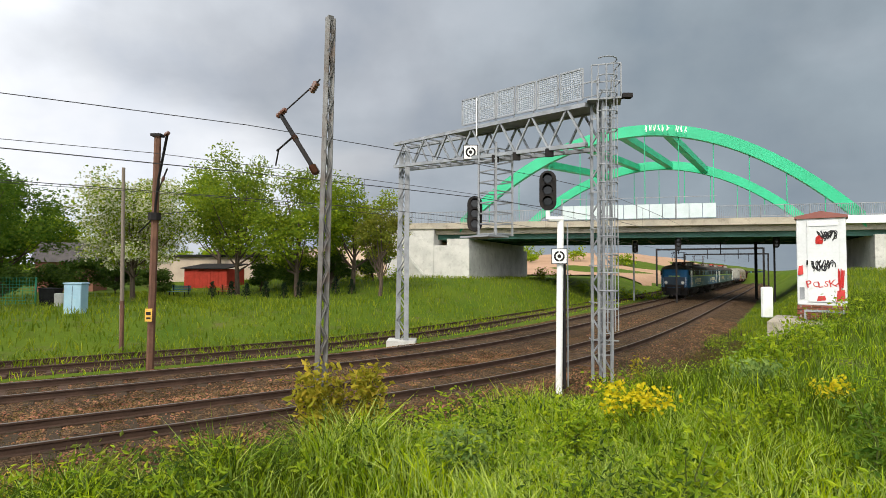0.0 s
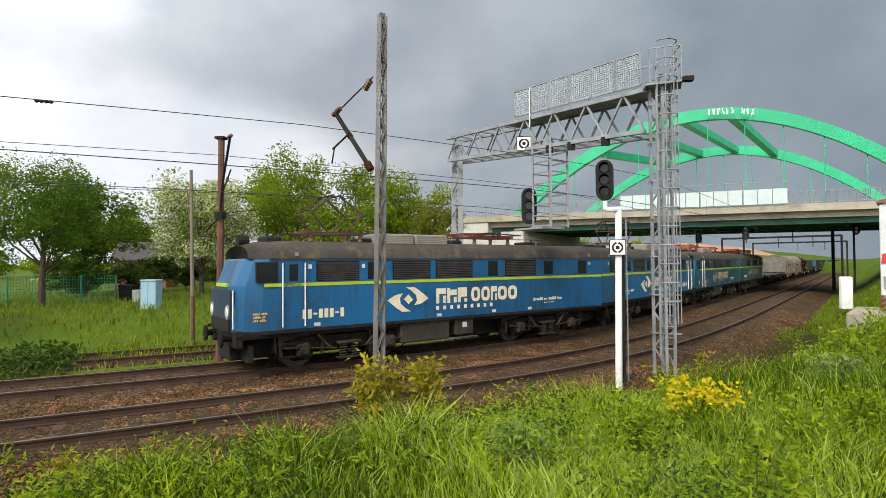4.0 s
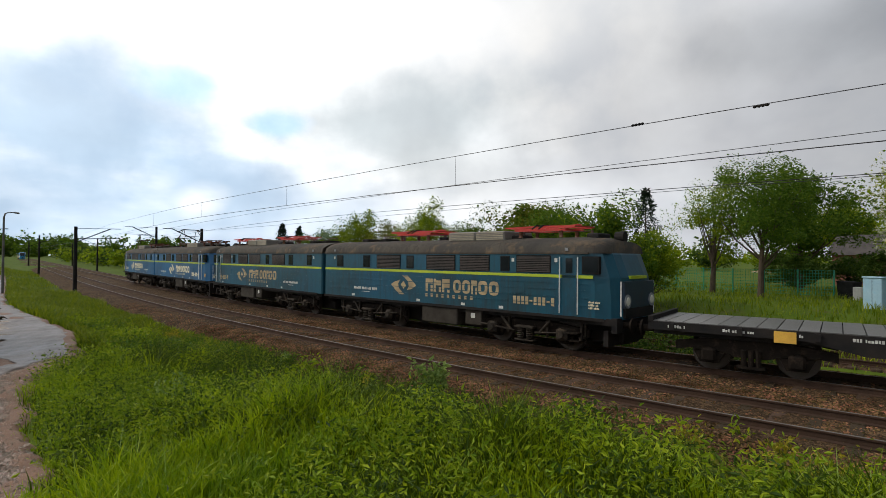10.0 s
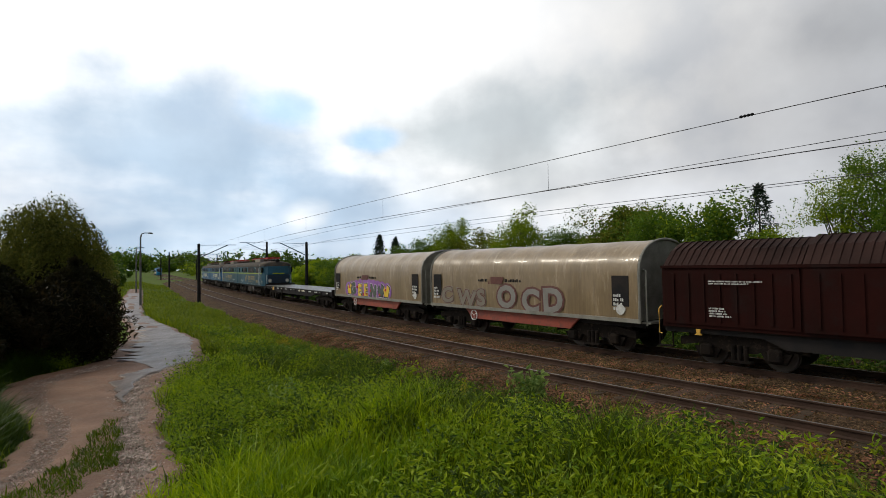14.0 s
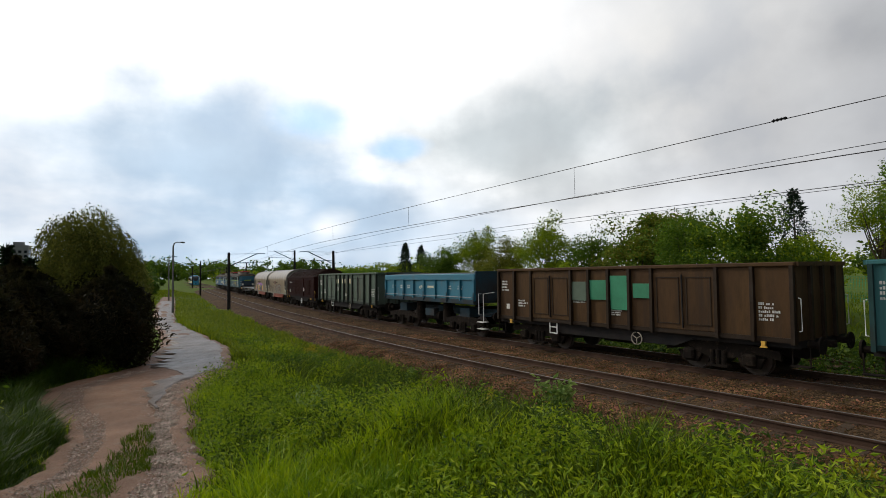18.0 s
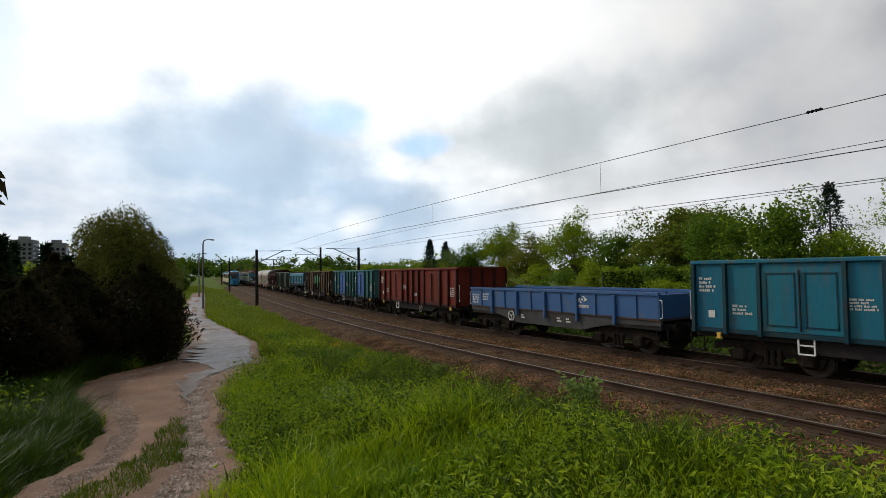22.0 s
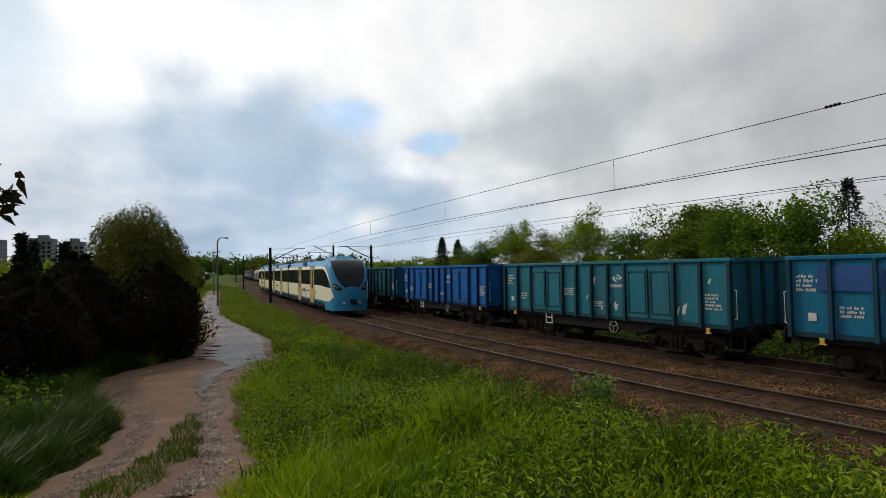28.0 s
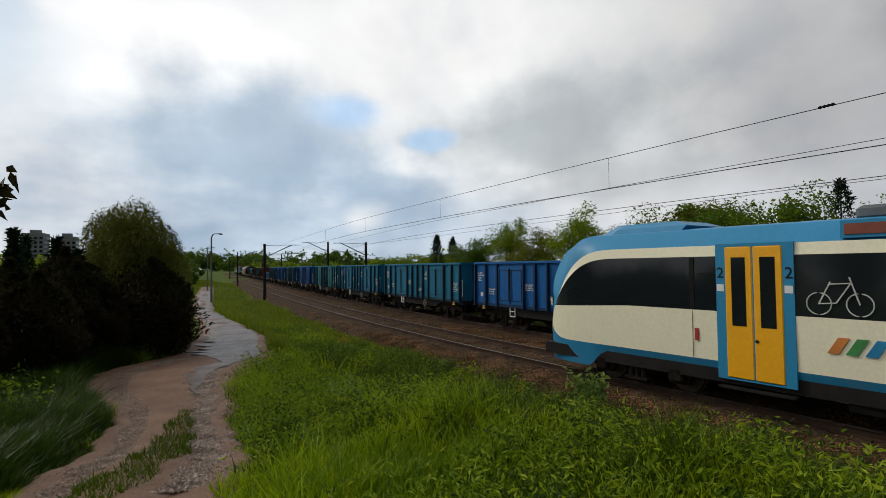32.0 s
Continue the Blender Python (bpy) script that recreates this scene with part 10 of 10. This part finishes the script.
def broad_weeds():
    """Leafy weeds in the bank, one joined carpet."""
    rng = np.random.default_rng(21)
    pts, pts2 = [], []
    for i in range(11000):
        u, w = rng.uniform(-16, 4) if i % 3 else rng.uniform(4, 24), -2.9 - 8.5 * rng.random() ** 1.3
        x, y = rail_xy(u, w)
        if in_lane(np.array(x), np.array(y), 0.2) or math.hypot(x, y) < 2.2:
            continue
        if patchy(np.array(x), np.array(y), 0.8, 7) < (0.36 if u < 4 else 0.72):
            continue
        h = rng.uniform(0.2, 0.58)
        k = rng.integers(18, 44)
        z = float(ground_z(np.array(x), np.array(y)))
        q = np.column_stack([x + rng.normal(size=k) * 0.10, y + rng.normal(size=k) * 0.10, z + h * rng.uniform(0.3, 1.0, k)])
        # Slope weeds mostly take the dark leaf, shade put into colour.
        slope = w > -7.5 and u < 4
        if (slope and rng.random() < 0.4) or (u < 4 and rng.random() < 0.15):
            continue
        (pts if rng.random() < (0.3 if slope else 0.8) else pts2).append(q)
    for name, pp, leaf, s in (("leafy_weeds", pts, "sunny", 0.056), ("dark_weeds", pts2, "dark", 0.06)):
        v, f = leaf_cards(np.concatenate(pp), s, rng, -0.25, 0.34)
        tagged(new(name, raw_mesh(name, v, f, LEAF[leaf])), "low leafy weeds among the grass", "weeds", kind="stuff")


def trees():
    B = broadleaf
    # garden side, seen with the bridge
    B("lime_tree", "dense dark green garden tree", -33.5, 41.0, 11.2, 10.4, "green", 1, 0.10, 5200, 0.3)
    B("apple_tree", "fruit tree covered in white blossom", -22.6, 39.5, 10.2, 9.4, "fresh", 2, 0.08, 4600, 0.24, ("blossom", 1.6, 0.2))
    B("maple_tree", "fresh green maple behind the fence", -17.0, 45.0, 12.6, 10.6, "garden", 3, 0.08, 5200, 0.27)
    B("ash_tree", "broad green tree by the meadow", -11.5, 43.0, 11.2, 10.2, "garden", 4, 0.08, 5400, 0.26, ("sunny", 0.2, 0.25))
    B("ash_tree", "broad green tree by the embankment", -7.2, 44.0, 10.6, 8.8, "fresh", 5, 0.08, 4200, 0.25)
    B("wild_cherry", "thin young tree with yellowing leaves", -4.6, 40.0, 7.6, 5.4, "olive", 6, 0.24, 2600, 0.2)
    B("maple_tree", "tall tree behind the garden houses", -24.0, 58.0, 14.0, 10.5, "fresh", 7, 0.2, 4600, 0.34)
    B("birch_tree", "pale green tree behind the brick house", -44.0, 60.0, 9.5, 10.0, "fresh", 8, 0.2, 4000, 0.32)
    B("lime_tree", "round garden tree behind the hut", -34.0, 62.0, 11.0, 9.0, "dark", 9, 0.2, 4000, 0.34)
    # garden undergrowth darkened as shade under the trees, and a row of small conifers
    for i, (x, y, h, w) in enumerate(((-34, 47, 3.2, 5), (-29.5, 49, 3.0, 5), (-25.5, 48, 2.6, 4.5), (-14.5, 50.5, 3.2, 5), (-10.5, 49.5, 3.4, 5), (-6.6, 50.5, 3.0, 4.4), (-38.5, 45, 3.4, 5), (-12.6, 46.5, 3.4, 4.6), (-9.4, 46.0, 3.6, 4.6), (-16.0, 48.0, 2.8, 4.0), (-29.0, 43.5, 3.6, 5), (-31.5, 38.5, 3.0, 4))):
        B("undergrowth_bush", "bush darkened as shade under the garden trees", x, y, h, w, "dark", 90 + i, 0.0, 1500, 0.26, None, 22, "garden undergrowth", 0.0, "bush")
    for i in range(9):
        t = i / 8
        conifer("dwarf_conifer", "small dark dwarf conifer in a garden row", -17.6 + 10.5 * t, 41.5 + 1.2 * t + 0.3 * math.sin(i * 2.2), 1.25 + 0.2 * math.sin(i * 3), 0.8, "spruce", 120 + i, 420, 0.16, "row of dwarf conifers")
    # beyond the tracks, towards the open side
    B("field_maple", "tall dark green tree by the garden fence", -26.6, 29.4, 10.1, 7.8, "green", 11, 0.08, 7800, 0.179)
    B("birch_tree", "slim pale green birch with an open crown", -30.2, 29.0, 9.9, 6.6, "fresh", 12, 0.10, 4500, 0.156, clumps=34)
    B("hazel_bush", "bushy hazel beside the track meadow", -23.8, 18.8, 4.5, 4.4, "fresh", 13, 0.03, 3900, 0.156)
    B("plum_tree", "wide green tree with hanging lower branches", -22.9, 15.6, 6.5, 5.6, "green", 14, 0.05, 8100, 0.156, ("fresh", 0.2, 0.2))
    B("plum_tree", "round tree next to the wide plum tree", -26.4, 14.6, 6.6, 4.7, "green", 15, 0.06, 6300, 0.156)
    B("walnut_tree", "olive tinged tree behind the hedge", -37.0, 17.4, 7.4, 9.0, "olive", 16, 0.07, 7200, 0.187, ("green", 0.5, 0.24))
    B("walnut_tree", "reddish olive tree beside another", -37.6, 20.6, 7.0, 6.3, "olive", 17, 0.07, 4800, 0.187)
    B("elder_tree", "light green elder tree", -44.6, 12.6, 7.9, 6.8, "fresh", 18, 0.06, 5400, 0.195)
    B("elder_tree", "low green elder tree", -41.6, 15.4, 5.9, 6.1, "green", 19, 0.06, 4500, 0.195)
    B("elder_tree", "slender light green tree", -53.4, 8.2, 8.0, 5.4, "fresh", 20, 0.06, 4500, 0.211)
    B("thorn_tree", "low thorn tree along the line", -49.0, 9.8, 6.4, 7.1, "olive", 21, 0.04, 4500, 0.211)
    B("thorn_tree", "low green tree beside the spruce", -57.0, 4.6, 5.5, 7.3, "green", 22, 0.03, 4500, 0.218)
    B("thorn_tree", "low bush along the line", -64.0, 0.5, 4.6, 8.5, "fresh", 23, 0.03, 3900, 0.234)
    B("thorn_tree", "low bush farther along the line", -76.0, -3.5, 4.6, 11.0, "green", 24, 0.03, 3900, 0.265)
    B("thorn_tree", "low bush far along the line", -92.0, -7.0, 5.1, 13.4, "fresh", 25, 0.03, 3900, 0.312)
    # thicket between the trees along the line
    for i in range(22):
        u = -18.0 - 2.6 * i
        p = rail_xy(u, 14.5 + 2.6 * math.sin(i * 2.3) + 0.06 * i)
        B("thicket_bush", "leafy bush in the thicket along the line", p[0], p[1], 2.6 + 0.9 * math.sin(i * 1.7) ** 2 + 0.02 * i, 4.2, ("fresh", "green", "olive")[i % 3], 200 + i, 0.0, 1700, 0.16, None, 20, "thicket bushes along the line", 0.0, "bush")
    conifer("spruce_tree", "dark spruce with a twin top beyond the train", -60.0, 0.9, 6.0, 3.2, "spruce", 31, 2200, 0.26)
    conifer("spruce_tree", "smaller dark spruce beside its neighbour", -59.2, 2.6, 5.4, 3.0, "spruce", 33, 1900, 0.26)
    conifer("spruce_tree", "dark young spruce behind the hedge", -31.5, 24.5, 7.2, 4.2, "spruce", 32, 2600, 0.24)
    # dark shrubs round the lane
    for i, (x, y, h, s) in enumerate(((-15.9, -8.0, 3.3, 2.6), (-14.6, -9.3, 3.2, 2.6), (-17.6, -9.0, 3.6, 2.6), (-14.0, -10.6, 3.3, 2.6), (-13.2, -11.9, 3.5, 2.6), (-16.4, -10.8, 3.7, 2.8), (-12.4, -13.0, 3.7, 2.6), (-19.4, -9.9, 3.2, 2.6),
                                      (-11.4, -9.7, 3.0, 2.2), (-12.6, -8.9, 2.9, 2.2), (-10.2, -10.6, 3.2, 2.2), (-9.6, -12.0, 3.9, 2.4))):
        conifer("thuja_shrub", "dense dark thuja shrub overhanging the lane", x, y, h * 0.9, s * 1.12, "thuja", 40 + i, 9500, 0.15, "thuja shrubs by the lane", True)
    willow(-18.2, -9.75, 4.95, 2.35, 55)
    for i, (x, y, h) in enumerate(((-16.0, -12.0, 3.75), (-16.6, -11.2, 3.5), (-19.2, -14.0, 3.7), (-16.9, -10.75, 3.1))):
        conifer("spruce_tree", "slim dark conifer behind the shrubs", x, y, h, 1.2, "spruce", 60 + i, 1600, 0.2)
    # unseen trees added behind the lane's bend to shade the grass beside it
    B("unseen_shade_tree", "unseen tree added to shade the lane verge", -7.6, -11.4, 6.0, 4.2, "dark", 57, 0.1, 2600, 0.2, group="trees by the lane")
    B("unseen_shade_tree", "unseen tree added to shade the ground behind the lane", -4.6, -9.6, 5.8, 3.6, "dark", 58, 0.1, 2600, 0.2, group="trees by the lane")
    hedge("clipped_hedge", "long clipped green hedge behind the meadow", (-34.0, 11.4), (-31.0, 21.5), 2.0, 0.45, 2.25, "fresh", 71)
    # far belts of wood, joined
    rng = np.random.default_rng(80)
    P, Q = [], []
    for i in range(210):
        u = rng.uniform(-330, -75)
        w = rng.choice([-1, 1], p=[0.45, 0.55]) * rng.uniform(22, 95) + 6
        x, y = rail_xy(u, w)
        r = rng.uniform(3, 6.5)
        h = rng.uniform(3.5, 7.5)
        z = float(ground_z(np.array(x), np.array(y)))
        p, _ = crown_points(rng, 420, (x, y, z + h * 0.5), (r, r, h * 0.55), 14, 0.5)
        (P if i % 3 else Q).append(p)
    for i in range(110):
        u = -62 - 2.6 * i
        w = (-9.0 - rng.uniform(0, 9) - 0.03 * abs(u)) if i % 2 else 13 + rng.uniform(0, 12)
        x, y = rail_xy(u, w)
        if in_lane(np.array(x), np.array(y), 2.5):
            continue
        r, h = rng.uniform(2.0, 3.4) - 0.008 * u, rng.uniform(1.2, 2.6) - 0.017 * u
        z = float(ground_z(np.array(x), np.array(y)))
        p, _ = crown_points(rng, 330, (x, y, z + h * 0.45), (r, r, h * 0.55), 14, 0.5)
        (P if i % 3 and w > 0 else Q).append(p)
    for i in range(120):
        az = rng.uniform(-55, 45)
        d = rng.uniform(110, 230)
        x, y = d * math.sin(radians(az)), d * math.cos(radians(az))
        uu, ww = uw_of(np.array(x), np.array(y))
        if abs(ww - 3) < 20 or (az > 2 and d < 200):
            continue
        r, h = rng.uniform(3.5, 7), rng.uniform(4, 8)
        z = float(ground_z(np.array(x), np.array(y)))
        p, _ = crown_points(rng, 420, (x, y, z + h * 0.5), (r, r, h * 0.55), 14, 0.5)
        (P if i % 3 else Q).append(p)
    # a wood where the line runs out of sight
    H = []
    for i in range(70):
        az, d = radians(rng.uniform(-122.0, -98.0)), rng.uniform(640, 730)
        x, y = d * math.sin(az), d * math.cos(az)
        r, h = rng.uniform(9.0, 16.0), rng.uniform(15, 27)
        z = float(ground_z(np.array(x), np.array(y)))
        H.append(crown_points(rng, 420, (x, y, z + h * 0.45), (r, r, h * 0.55), 16, 0.5)[0])
    v, f = leaf_cards(np.concatenate(H), 2.4, rng, 0, 0.8)
    tagged(new("horizon_wood", raw_mesh("horizon_wood", v, f, LEAF["green"])), "wood closing the view at the far end of the line", "woodland", kind="stuff")
    # brambles added at the thicket's foot behind the far track as under-wagon shade
    n = 30000
    u, w = rng.uniform(-75, -2, n), 7.5 + 3.4 * rng.random(n)
    p = np.stack([np.interp(u, UU, MID[:, k]) + np.interp(u, UU, NOR[:, k]) * w for k in (0, 1)], 1)
    hb = (0.25 + 0.65 * patchy(p[:, 0], p[:, 1], 0.7, 31)) * smooth(w, 7.2, 9.0)
    q = np.column_stack([p, ground_z(p[:, 0], p[:, 1]) + hb * rng.random(n) ** 0.6])
    v, f = leaf_cards(q, 0.17, rng, 0.1, 0.6)
    tagged(new("brambles", raw_mesh("brambles", v, f, LEAF["dark"])), "low brambles added behind the far track, dark as under-wagon shade", "brambles", kind="stuff")
    for name, pp, leaf in (("far_wood_light", P, "fresh"), ("far_wood_dark", Q, "dark")):
        v, f = leaf_cards(np.concatenate(pp), 0.75, rng, 0, 0.8)
        tagged(new(name, raw_mesh(name, v, f, LEAF[leaf])), "distant belt of green woodland", "woodland", kind="stuff")


def small_plants():
    shrub("young_shrub", "young shrub with yellowing leaves beside the mast", -1.95, 9.35, 1.9, 1.1, "autumn", 1, 1100, 0.14, stems=11)
    shrub("young_shrub", "second young yellow-leaved shrub by the mast", -1.35, 9.6, 1.7, 0.8, "autumn", 2, 700, 0.14)
    shrub("hogweed", "pale green leafy weed at the track edge", -11.7, 3.4, 0.95, 0.9, "hogweed", 3, 640, 0.14)
    shrub("yellow_plant", "small yellowish plant by the ballast", -5.9, 6.9, 0.8, 0.5, "autumn", 4, 160, 0.11)
    shrub("green_plant", "small green plant growing in the ballast", -7.45, 7.75, 0.45, 0.4, "fresh", 5, 110, 0.1)
    shrub("yellow_plant", "small yellow-green plant in the ballast", 5.6, 15.6, 0.9, 0.5, "autumn", 6, 120, 0.11)
    shrub("rapeseed", "clump of yellow flowering rapeseed", 1.93, 5.51, 0.44, 0.6, "fresh", 7, 260, 0.09, "yellow", "flowering weeds", stems=11)
    shrub("rapeseed", "small clump of yellow flowering rapeseed", 4.56, 6.34, 0.34, 0.35, "fresh", 8, 140, 0.08, "yellow", "flowering weeds", stems=6)
    for i, (x, y, h, s, leaf) in enumerate(((-4.3, 6.0, 0.7, 0.7, "fresh"), (-6.8, 5.6, 0.6, 0.6, "olive"), (-8.0, 5.0, 0.6, 0.7, "dark"), (-9.5, 4.4, 0.5, 0.6, "dark"), (-3.4, 7.4, 0.7, 0.6, "fresh"), (-2.6, 8.0, 0.55, 0.6, "olive"), (0.6, 9.2, 0.5, 0.6, "fresh"), (-0.4, 8.9, 0.5, 0.5, "olive"), (-4.9, 7.2, 0.45, 0.5, "fresh"), (-13.2, 2.2, 0.6, 0.8, "green"), (-15.0, 1.0, 0.6, 0.8, "fresh"), (2.6, 11.6, 0.55, 0.6, "fresh"), (-17.5, -1.2, 0.8, 1.6, "green"), (-5.0, 3.2, 0.6, 0.7, "dark"), (1.6, 3.6, 0.6, 0.6, "fresh"), (3.4, 4.2, 0.7, 0.7, "green"), (-7.6, -6.0, 0.9, 1.3, "green"), (-8.7, -6.6, 0.9, 1.2, "fresh"), (-10.4, -7.6, 0.8, 1.1, "green"), (7.0, 10.4, 0.8, 1.0, "fresh"), (9.2, 12.6, 0.9, 1.2, "fresh"))):
        shrub("wild_shrub", "leafy wild plant among the grass", x, y, h, s, leaf, 20 + i, 220, 0.1, group="wild plants on the bank")
    for i, (x, y, h, sp) in enumerate(((-16.6, -3.7, 0.62, 1.7), (-15.4, -3.4, 0.5, 1.5), (-17.9, -4.1, 0.6, 1.6), (-19.3, -4.6, 0.55, 1.6), (-20.9, -5.4, 0.6, 1.7), (-13.8, -3.5, 0.45, 1.3), (-22.8, -6.4, 0.6, 1.8), (-17.0, -2.7, 0.55, 1.5))):
        shrub("lane_weed", "bushy mound of fresh weeds beside the wet lane", x, y, h, sp, ("fresh", "green", "sunny")[i % 3], 500 + i, 1100, 0.085, group="weed mounds by the lane", stems=14)
    k = 0
    for x, y, h, sp, leaf in ((-5.6, 5.2, 0.55, 0.6, "autumn"), (-6.6, 6.1, 0.5, 0.5, "olive"), (-4.6, 5.4, 0.45, 0.5, "olive"), (-3.7, 6.3, 0.5, 0.6, "fresh"), (-7.4, 6.6, 0.5, 0.5, "autumn"), (-3.0, 5.2, 0.4, 0.5, "hogweed"), (0.2, 4.4, 0.4, 0.5, "hogweed"), (1.1, 4.9, 0.5, 0.6, "fresh"), (2.6, 4.9, 0.5, 0.7, "fresh"), (3.4, 5.6, 0.5, 0.7, "fresh"), (2.1, 6.6, 0.45, 0.6, "fresh"), (4.1, 7.2, 0.5, 0.7, "hogweed"), (5.2, 8.6, 0.6, 0.8, "fresh"), (6.2, 9.4, 0.6, 0.9, "fresh"), (-2.2, 7.0, 0.45, 0.5, "autumn"), (-9.0, 5.6, 0.45, 0.5, "autumn"), (-10.4, 4.9, 0.45, 0.5, "olive"), (-8.2, 2.6, 0.5, 0.7, "hogweed"), (-9.6, 1.2, 0.5, 0.7, "fresh"), (-6.9, 1.8, 0.5, 0.7, "hogweed"), (-10.8, -0.4, 0.5, 0.8, "fresh"), (-7.6, 0.2, 0.45, 0.7, "fresh"), (-13.0, 0.3, 0.6, 0.9, "fresh"), (-11.6, 1.8, 0.5, 0.8, "hogweed"), (-14.6, -1.8, 0.6, 1.0, "fresh"), (-9.0, -1.4, 0.45, 0.7, "hogweed"), (-3.3, 4.7, 0.66, 0.8, "autumn"), (-2.7, 4.3, 0.55, 0.7, "olive"), (-2.2, 5.0, 0.62, 0.8, "autumn"), (-3.9, 4.6, 0.72, 0.7, "autumn"), (-1.5, 5.6, 0.55, 0.7, "olive"), (-3.0, 6.0, 0.6, 0.7, "autumn"), (-4.4, 4.2, 0.55, 0.8, "olive"), (-1.0, 6.4, 0.42, 0.6, "fresh")):
        k += 1
        shrub("wild_shrub", "bushy wild plant with fresh leaves in the grass", x, y, h, sp, leaf, 300 + k, 340, 0.085, group="wild plants on the bank", stems=9)
    for i in range(9):
        a, b = (11.5 + 2.3 * i, 64.0 - 0.9 * i) if i < 6 else (-9 + 2.2 * (i - 6), 50.5)
        shrub("rapeseed", "yellow flowering rapeseed by the embankment", a, b, 1.3, 3.0, "fresh", 50 + i, 320, 0.22, None, "flowering weeds")
    rng = np.random.default_rng(77)
    for i in range(34):
        u, w = -21 + 30 * (i + rng.random()) / 34, -3.3 - 1.6 * rng.random()
        x, y = rail_xy(u, w)
        h = rng.uniform(0.3, 0.62)
        shrub("wild_shrub", "leafy weed growing on the gravel shoulder", float(x), float(y), h, h * 1.1, ("fresh", "autumn", "olive", "hogweed", "green", "dark")[i % 6], 400 + i, 260, 0.085, group="weeds on the gravel shoulder", stems=6)
    # a branch of a tree that stands beside the camera
    z0 = float(ground_z(np.array(-3.6), np.array(-5.0)))
    root = thing("roadside_tree", "tree beside the lane with a low hanging branch", "tree", (-3.6, -5.0, z0))
    part("trunk", Geo().tube([(0, 0, -0.3), (0.05, 0, 2.0), (0.1, 0.2, 4.6)], [0.16, 0.13, 0.07], 8), M_BARK, root)
    rng = np.random.default_rng(90)
    tip = Vector((-0.02, 2.05, 3.42 - z0))
    part("limb", Geo().tube([(0.08, 0.1, 3.3), (-0.1, 1.2, 3.75), tip + Vector((0, 0, 0.15)), tip], [0.05, 0.03, 0.012, 0.006], 6), M_BARK, root)
    q = np.array(tip) + rng.normal(size=(70, 3)) * np.array([0.11, 0.11, 0.085])
    v, f = leaf_cards(q, 0.125, rng, 0.6, 0.5)
    # Near-black thuja colour paints these leaves as a backlit silhouette.
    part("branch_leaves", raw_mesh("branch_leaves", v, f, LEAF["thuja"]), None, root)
    q, _ = crown_points(rng, 9000, (0.1, -0.9, 4.7), (1.9, 1.8, 1.7), 40)
    v, f = leaf_cards(q, 0.15, rng)
    part("crown", raw_mesh("crown", v, f, LEAF["dark"]), None, root)


lane()
trees()
small_plants()
grass()
broad_weeds()
ballast_stones()


track("railway_track_near", "rusty railway track on wooden sleepers with polished rails", 0.0, -600, 440)
track("railway_track_far", "railway track used by the freight train", APART, -600, 440)
track("railway_track_siding", "disused rusty siding sunk in weeds", 9.8, -9, 90, -0.18, (-9, 20), False)


# ---------------------------------------------------------------- what moves
# seconds and the place of the joint of the first engine's halves along the far track
FREIGHT = [
    (0, 70.9), (1, 56.5), (2, 42.1), (3, 28.6), (4, 16.5), (5, 5.7), (6, -4.85), (7, -16.3), (8, -27.8),
    (9, -38.0), (10, -49.2), (11, -61.1), (12, -72.4), (13, -83.3), (14, -94.3), (15, -105.5), (16, -116.9), (17, -128.3),
    (18, -139.1), (19, -149.2), (20, -159.3), (21, -169.4), (22, -179.6), (23, -189.7), (24, -199.6), (25, -209.1), (26, -218.6),
    (27, -227.7), (28, -237.0), (29, -246.5), (30, -256.1), (31, -265.6), (32, -274.9),
]
# seconds and the place of the passenger train's nose along the near track
PASSENGER = [
    (0, -552.0), (5, -459.0), (10, -366.0), (15, -273.0), (20, -180.0), (24, -105.6), (26, -68.4), (27, -49.7), (28, -31.0), (28.5, -21.7), (29, -12.75),
    (29.5, -3.6), (30, 5.5), (30.5, 14.65), (31, 23.8), (31.5, 33.05), (32, 42.7)]


def glide(table, t):
    """A smooth curve through the table."""
    ts, ss = [a for a, _ in table], [b for _, b in table]
    i = max(0, min(len(ts) - 2, int(np.searchsorted(ts, t, "right")) - 1))
    sl = lambda k: (ss[min(k + 1, len(ts) - 1)] - ss[max(k - 1, 0)]) / (ts[min(k + 1, len(ts) - 1)] - ts[max(k - 1, 0)])
    h = ts[i + 1] - ts[i]
    q = (t - ts[i]) / h
    return (ss[i] * (2 * q ** 3 - 3 * q * q + 1) + ss[i + 1] * (3 * q * q - 2 * q ** 3) + h * sl(i) * (q ** 3 - 2 * q * q + q) + h * sl(i + 1) * (q ** 3 - q * q))


def motions():
    for ob, place, base in TRAIN:
        walk(ob, [(k / 2, lane_pose(APART, glide(FREIGHT, k / 2) + place, base)) for k in range(65)])
    for ob, place, base in EMU:
        walk(ob, [(k / 2, lane_pose(0.0, glide(PASSENGER, k / 2) + place, base)) for k in range(65)])


motions()
